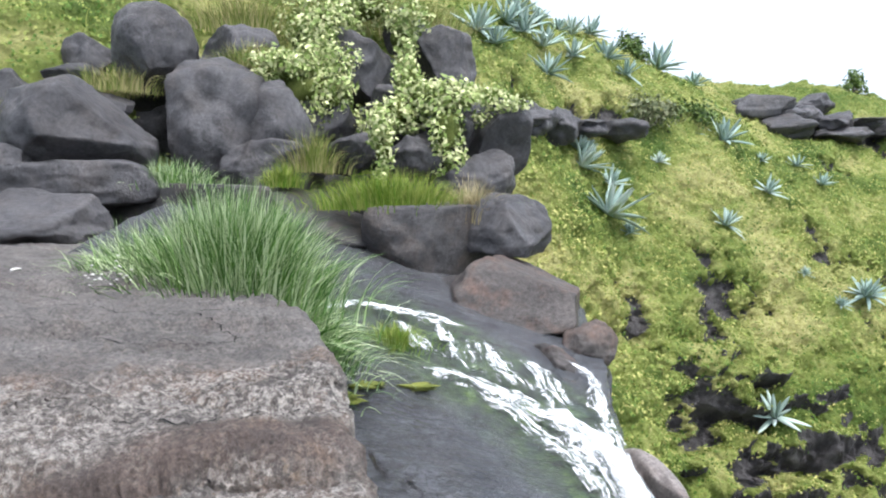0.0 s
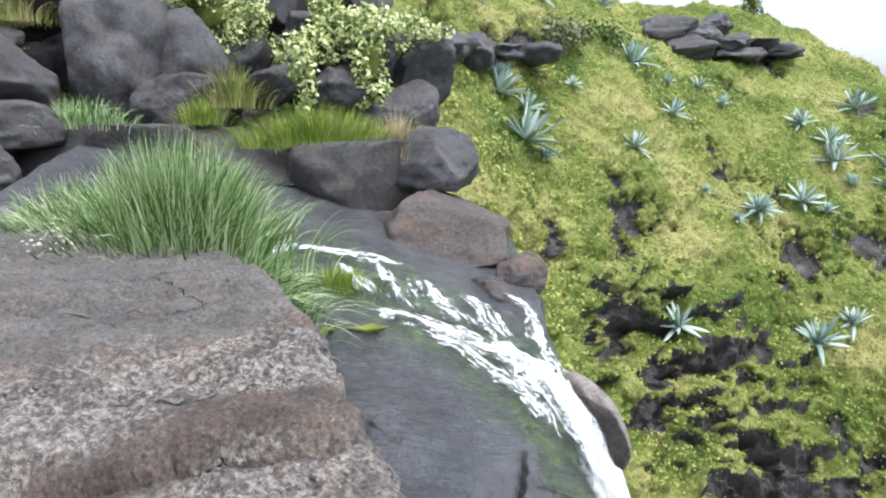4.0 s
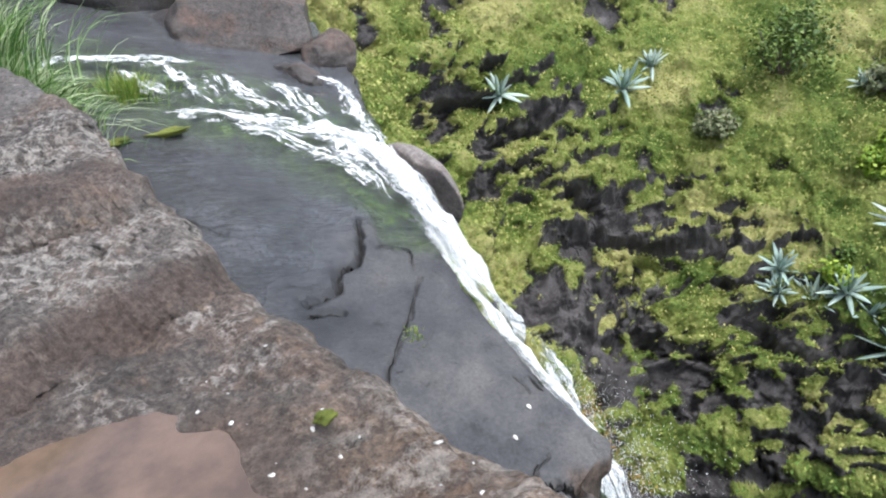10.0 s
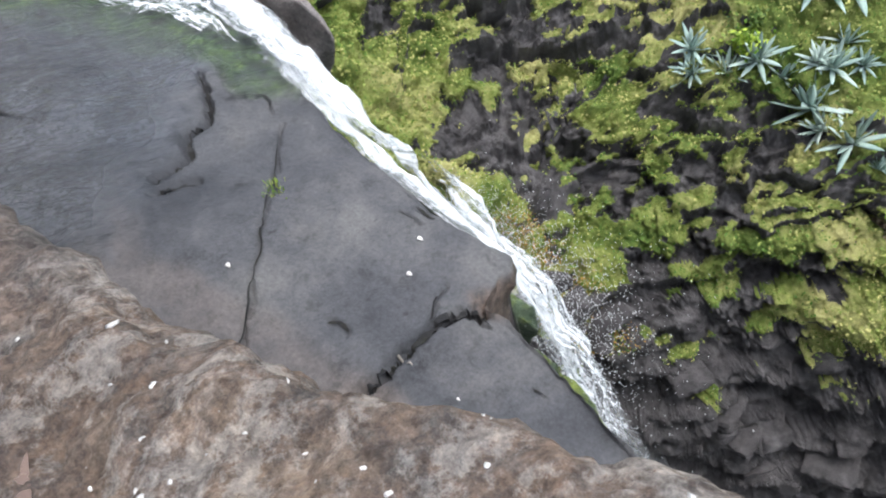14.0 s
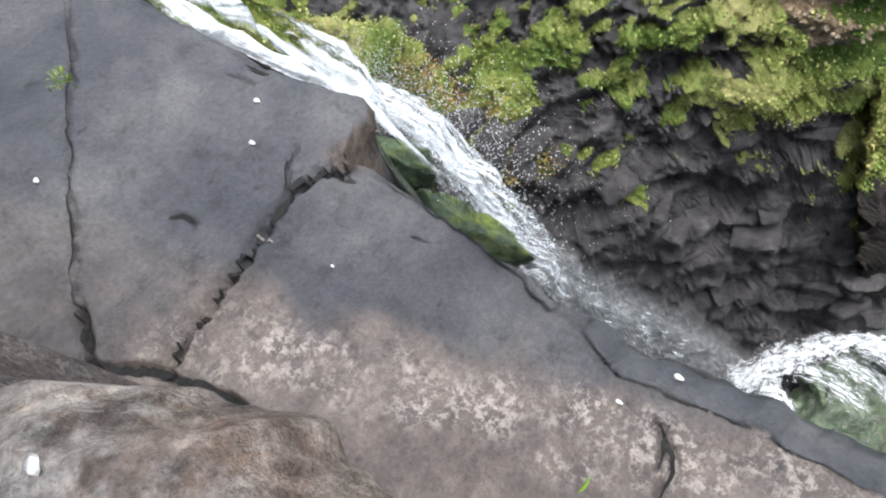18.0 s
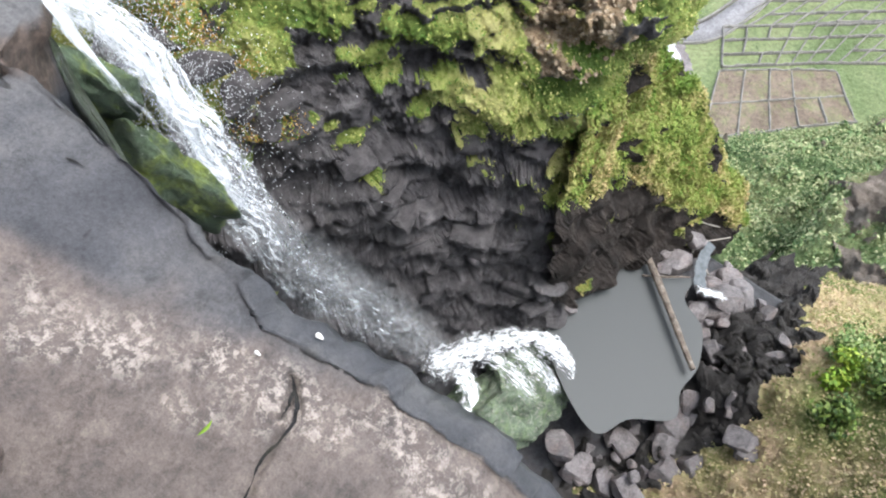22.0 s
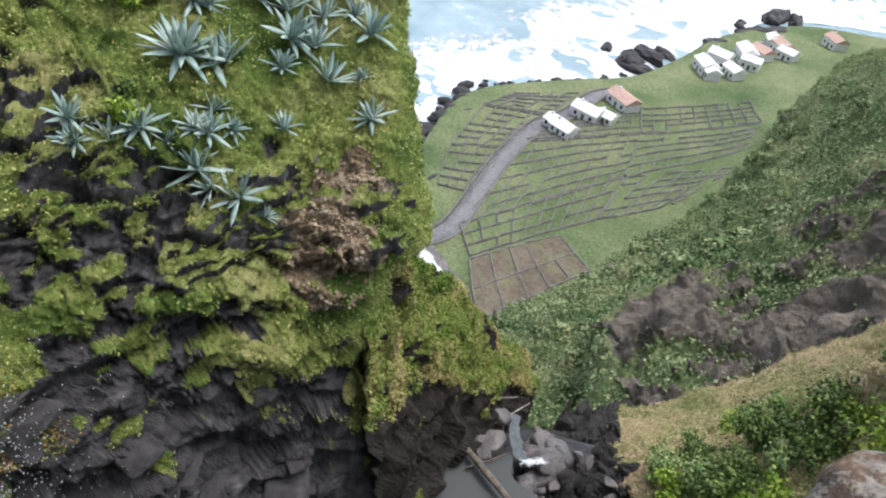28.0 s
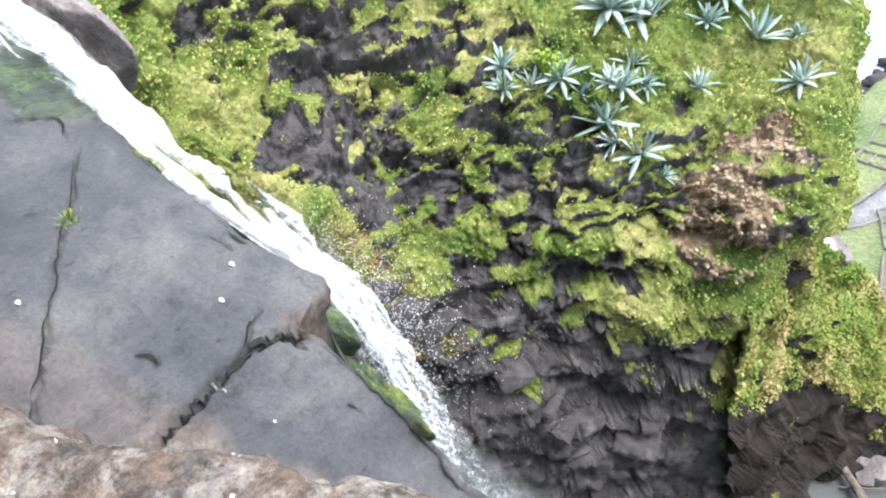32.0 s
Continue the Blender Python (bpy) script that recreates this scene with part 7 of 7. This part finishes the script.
def stone_wall(a, b, parent):
    """A dry-stone wall between two places on the ground."""
    m = 6
    t = np.linspace(0, 1, m)[:, None]
    p = np.array(a) + (np.array(b) - np.array(a)) * t
    p[:, 2] = [ground_z(x, y) for x, y in p[:, :2]]
    d = p[-1] - p[0]
    s_ = np.array((-d[1], d[0], 0)) / (np.hypot(d[0], d[1]) + 1e-6) * 0.13
    h = 0.6 + 0.12 * np.random.default_rng(int(abs(a[0] * 31 + a[1] * 17))).normal(size=m)[:, None] * (0, 0, 1)
    q = np.stack([p - s_ * 1.3 - (0, 0, 0.4), p - s_ + (0, 0, 1) * h, p + s_ + (0, 0, 1) * h, p + s_ * 1.3 - (0, 0, 0.4)], 1)
    return mesh_object("wall_section", q, grid_faces(m, 4), wall_stone, parent)


def field(a, b, c, d, across, along, skip, label, seed, soil=None):
    """A block of small plots walled with dry stone, by its four corners."""
    r = np.random.default_rng(seed)
    ob = tagged(empty("walled_field"), label, "field", "walled fields on the plain")
    a, b, c, d = (np.array(x, float) for x in (a, b, c, d))
    span = np.linalg.norm(b - a)
    warp = lambda p, q: (a * (1 - p) + b * p) * (1 - q) + (d * (1 - p) + c * p) * q + 0.012 * span * np.array((math.sin(7 * q + seed), math.cos(6 * p + seed), 0)) * min(1, 4 * p * (1 - p) + 4 * q * (1 - q))  # noqa: E731
    for i in range(across + 1):
        for j in range(along):
            if r.uniform() > skip:
                stone_wall(warp(i / across, j / along), warp(i / across, (j + 1) / along), ob)
    for j in range(along + 1):
        for i in range(across):
            if r.uniform() > skip:
                stone_wall(warp(i / across, j / along), warp((i + 1) / across, j / along), ob)
    if soil:
        steps = np.linspace(0, 1, 14)
        g = np.array([[warp(x, y) for y in steps] for x in steps])
        g[..., 2] = [[ground_z(*q[:2]) + 0.3 for q in row] for row in g]
        mesh_object("soil", g, grid_faces(14, 14), soil, ob, "bare brown tilled soil")
    return ob


field((93.5, 2.84, -94), (116.17, -17.35, -94), (127.12, -9.68, -94), (111.77, 8.25, -94), 5, 2, 0.03, "brown tilled plots walled with dry stone", 1, soil_mat)
field((113.33, 8.4, -95), (136.58, -16.99, -95), (159.31, -23.27, -95), (124.46, 13.24, -95), 10, 3, 0.1, "small green plots walled with dry stone", 2)
field((124.88, 13.31, -95), (159.82, -22.97, -95), (188.12, -27.7, -95), (170.14, 3.67, -95), 10, 6, 0.12, "small green plots walled with dry stone", 3)
field((171.45, 3.78, -95), (189.26, -27.76, -95), (207.08, -27.65, -95), (185.54, -6.44, -95), 9, 4, 0.12, "small green plots walled with dry stone", 4)
field((159.99, -23.6, -95), (190.21, -57.78, -95), (211.51, -65.17, -95), (189.04, -28.27, -95), 9, 5, 0.08, "small green plots walled with dry stone", 5)
field((189.75, -28.13, -95), (212.42, -65.33, -95), (228.06, -64.11, -95), (207.38, -28.6, -95), 9, 4, 0.08, "small green plots walled with dry stone", 6)
field((137.2, -17.6, -94), (150.0, -35.5, -93), (178.0, -54.5, -93), (160.2, -24.4, -94), 6, 5, 0.12, "small green plots walled with dry stone", 11)
field((139.57, 22.11, -96), (139.26, 13.16, -96), (163.91, 8.89, -96), (159.04, 23.08, -96), 4, 5, 0.15, "narrow green plots between lane and shore", 7)
field((159.63, 23.19, -96), (164.88, 8.84, -96), (187.95, 0.89, -96), (186.21, 19.26, -96), 5, 6, 0.15, "narrow green plots between lane and shore", 8)
field((186.95, 19.37, -96), (189.19, 0.62, -96), (208.61, -7.94, -96), (198.7, 11.9, -96), 5, 5, 0.15, "narrow green plots between lane and shore", 9)


def house(base, length, width, height, yaw, roof_mat, label, flat_roof=False):
    """A small white house: walls with door and windows set in, a pitched tiled roof with eaves."""
    ob = tagged(empty("house"), label, "house", "white houses on the plain")
    ob.location = (base[0], base[1], ground_z(base[0], base[1]))
    ob.rotation_euler = (0, 0, radians(yaw))
    bm = bmesh.new()
    bmesh.ops.create_cube(bm, size=1, matrix=Matrix.LocRotScale((0, 0, height / 2 - 0.4), None, (length, width, height + 0.8)))
    bmesh.ops.bevel(bm, geom=bm.edges[:], offset=0.04, segments=1, affect="EDGES")
    part("wall", bm, white_wall, ob)
    if not flat_roof:
        l, w, h = length / 2 + 0.35, width / 2 + 0.4, width * 0.28
        v = [(-l, -w, 0), (l, -w, 0), (l, w, 0), (-l, w, 0), (-l, 0, h), (l, 0, h), (-l, -w, -0.18), (l, -w, -0.18), (l, w, -0.18), (-l, w, -0.18)]
        bm = bmesh.new()
        vs = [bm.verts.new((x, y, z + height + 0.02)) for x, y, z in v]
        for f in ((0, 1, 5, 4), (2, 3, 4, 5), (0, 4, 3), (1, 2, 5), (6, 9, 8, 7), (0, 6, 7, 1), (2, 8, 9, 3), (1, 7, 8, 2), (3, 9, 6, 0)):
            bm.faces.new([vs[k] for k in f])
        roof = part("roof", bm, roof_mat, ob)
        bm = bmesh.new()
        bmesh.ops.create_cube(bm, size=1, matrix=Matrix.LocRotScale((length * 0.3, 0, height + h), None, (0.6, 0.6, 1.1)))
        part("chimney", bm, white_wall, roof)
    for side_ in (-1, 1):
        for k in range(3):
            x = (k - 1) * length * 0.3
            door_ = k == 1
            bm = bmesh.new()
            bmesh.ops.create_cube(bm, size=1, matrix=Matrix.LocRotScale((x, side_ * (width / 2 + 0.02), 1.0 if door_ else 1.5), None, (0.95 if door_ else 0.9, 0.08, 2.0 if door_ else 1.1)))
            part("door" if door_ else "window", bm, dark_wood if door_ else pane_mat, ob)
    return ob


for k, (b, l, w, h, yaw, red) in enumerate((((206.58, -21.98, -95), 11, 7, 3.6, 40, 1), ((193.28, -11.5, -95), 10, 6.5, 3.4, 62, 0), ((192.65, -17.22, -95), 6, 5, 2.8, 62, 0), ((179.33, -5.34, -95), 8, 5.5, 3.0, 55, 0), ((182.17, -2.64, -95), 6, 5, 3.0, 55, 0),
                                            ((250.41, -50.57, -96), 10, 7, 4, 20, 0), ((260.02, -56.15, -96), 9, 7, 5, 60, 0), ((249.93, -60.37, -96), 8, 6, 3.6, 30, 0), ((270.09, -66.74, -96), 10, 7, 5, 10, 0), ((275.84, -73.55, -96), 9, 7, 4, 35, 1), ((285.92, -82.61, -96), 10, 7, 4.4, 20, 1),
                                            ((279.69, -83.81, -96), 8, 6, 3.6, 50, 0), ((245.38, -52.17, -96), 7, 6, 3.4, 15, 0), ((262.48, -67.86, -96), 8, 6, 4, 70, 0), ((303.69, -106.57, -96), 10, 7, 4, 20, 1), ((291.86, -80.02, -96), 8, 6, 4, 0, 0))):
    house(b, 0.88 * l, 0.88 * w, 0.88 * h, yaw, roof_tile if red else white_wall, "white rendered house with an orange tiled roof" if red else "white rendered house with a pale roof")

# black lava rocks along the shore and in the surf
r = np.random.default_rng(17)
SHORE = [(139.85, 28.76, -99), (150.3, 30.08, -99), (162.35, 29.89, -99), (174.27, 29.03, -99), (186.9, 27.61, -99), (201.77, 19.43, -99), (212.58, 5.36, -99), (222.36, -9.96, -99), (233.35, -23.28, -99)]
line = spline(SHORE, 130)
for k, q in enumerate(line):
    s_ = r.uniform(0.8, 2.6) * (1.3 if k < 75 else 0.7)
    if k >= 75 and r.uniform() < 0.5:
        continue
    boulder(q + r.normal(0, 2.6, 3) * (1, 1, 0.1), (s_ * 1.4, s_, s_ * 0.7), 700 + k, "black lava rock on the shore", shore_mat, 2, r.uniform(0, 6), 0.25, 8, "shore_rock", "lava rocks along the shore", "rock")
for k, (q, s_) in enumerate((((259.48, -15.89, -99), 4), ((251.56, -23.68, -99), 10), ((258.63, -31.77, -99), 9), ((263.89, -37.78, -99), 6), ((245.66, -27.9, -99), 7), ((285.25, -60.02, -99), 7), ((309.76, -76.22, -99), 9), ((314.02, -84.87, -99), 9), ((321.65, -72.16, -99), 3), ((337.29, -89.09, -99), 10), ((337.39, -97.57, -99), 9), ((313.3, -71.48, -99), 5), ((252.12, -43.02, -99), 4))):
    boulder(q, (s_ * 0.95, s_ * 0.55, s_ * 0.3), 900 + k, "black lava reef standing in white surf", shore_mat, 4, 0.3 * k, 0.4, 6, "sea_rock", "lava reefs in the surf", "rock")

# surf: torn white sheets on the sea along the shore
foam_line = spline([p for p in SHORE] + [(265.12, -15.87, -99), (285.53, -42.86, -99), (337.08, -72.13, -99), (358.52, -110.76, -99), (370.45, -171.41, -99)], 160)
ax = np.gradient(foam_line, axis=0)
sd = np.cross(ax, (0, 0, 1))
sd /= np.linalg.norm(sd, axis=-1, keepdims=True)
sd *= np.sign((sd @ np.array((0, 1.0, 0))))[:, None]
off = np.linspace(-14, 62, 40)
g = foam_line[:, None] + sd[:, None] * off[None, :, None]
g[..., 2] = -99.3 + 0.35 * fbm(g, 9, 4, 141)
body = (1 - smooth(12, 60, off))[None, :] * np.ones((160, 1))
tagged(mesh_object("surf", g, grid_faces(160, 40), surf_mat, values={"body": body, "across": g[..., 0] * 0.02, "along": g[..., 1] * 0.2}), "white surf breaking along the lava shore", "surf", kind="structure")

# stream bed running down to the sea beside the fields
bed = lay([(138.92, 30.72, -97), (126.84, 24.95, -96), (114.08, 19.93, -95), (107.65, 15.04, -95), (101.52, 9.96, -94), (96.5, 6.95, -94), (89.02, 2.26, -93)], 60)
bed[:, 2] += 0.3
ax = np.gradient(bed, axis=0)
sd = np.cross(ax, (0, 0, 1))
sd /= np.linalg.norm(sd, axis=-1, keepdims=True)
g = np.stack([bed + sd * w * (1 + 0.3 * fbm(bed, 4, 2, 5))[:, None] + (0, 0, h) for w, h in ((-4.5, -0.3), (-3, 0), (3, 0), (4.5, -0.3))], 1)
tagged(mesh_object("stream_bed", g, grid_faces(60, 4), pool_rock), "grey stony stream bed beside the fields", "stream bed", kind="structure")
g = np.stack([bed + sd * w * (1 + 0.5 * fbm(bed, 3, 3, 6))[:, None] + (0, 0, 0.3) for w in np.linspace(-1.4, 1.4, 7)], 1)
tagged(mesh_object("brook", g, grid_faces(60, 7), surf_mat, values={"body": np.ones((60, 1)) * (1 - np.abs(np.linspace(-1, 1, 7)) ** 2)[None], "across": 0.05 * g[..., 0], "along": 0.3 * g[..., 1]}), "pale brook running down to the sea", "water", kind="structure")

# scattered bushes on the valley side and the plain
for k in range(250):
    if k < 110:
        i, j = int(r.uniform(90, 400)), int(r.uniform(8, 180))
        if SIDE_MOSS[i, j] < 0.5:
            continue
        at_, s_ = SIDE_FINAL[i, j], r.uniform(1.2, 3.2)
    else:
        a, b = r.uniform(0, 1, 2)
        at_ = PLAIN_FINAL[int(60 + 130 * a), int(92 + 26 * b)]
        s_ = r.uniform(0.8, 2.6)
    if k < 4:
        FAR = FAR + [shrub("bush", at_, (2.2, 2.2, 1.7), 420, 600 + k, side_leaf, "rounded green bush on the valley side", 0.34, False)] if k else [shrub("bush", at_, (2.2, 2.2, 1.7), 420, 600, side_leaf, "rounded green bush on the valley side", 0.34, False)]
    else:
        copy_thing(FAR[k % len(FAR)], Matrix.Translation(at_) @ pose(0, 0, 0, 0, 0, r.uniform(0, 360)) @ Matrix.Scale(s_ / 2.2, 4))
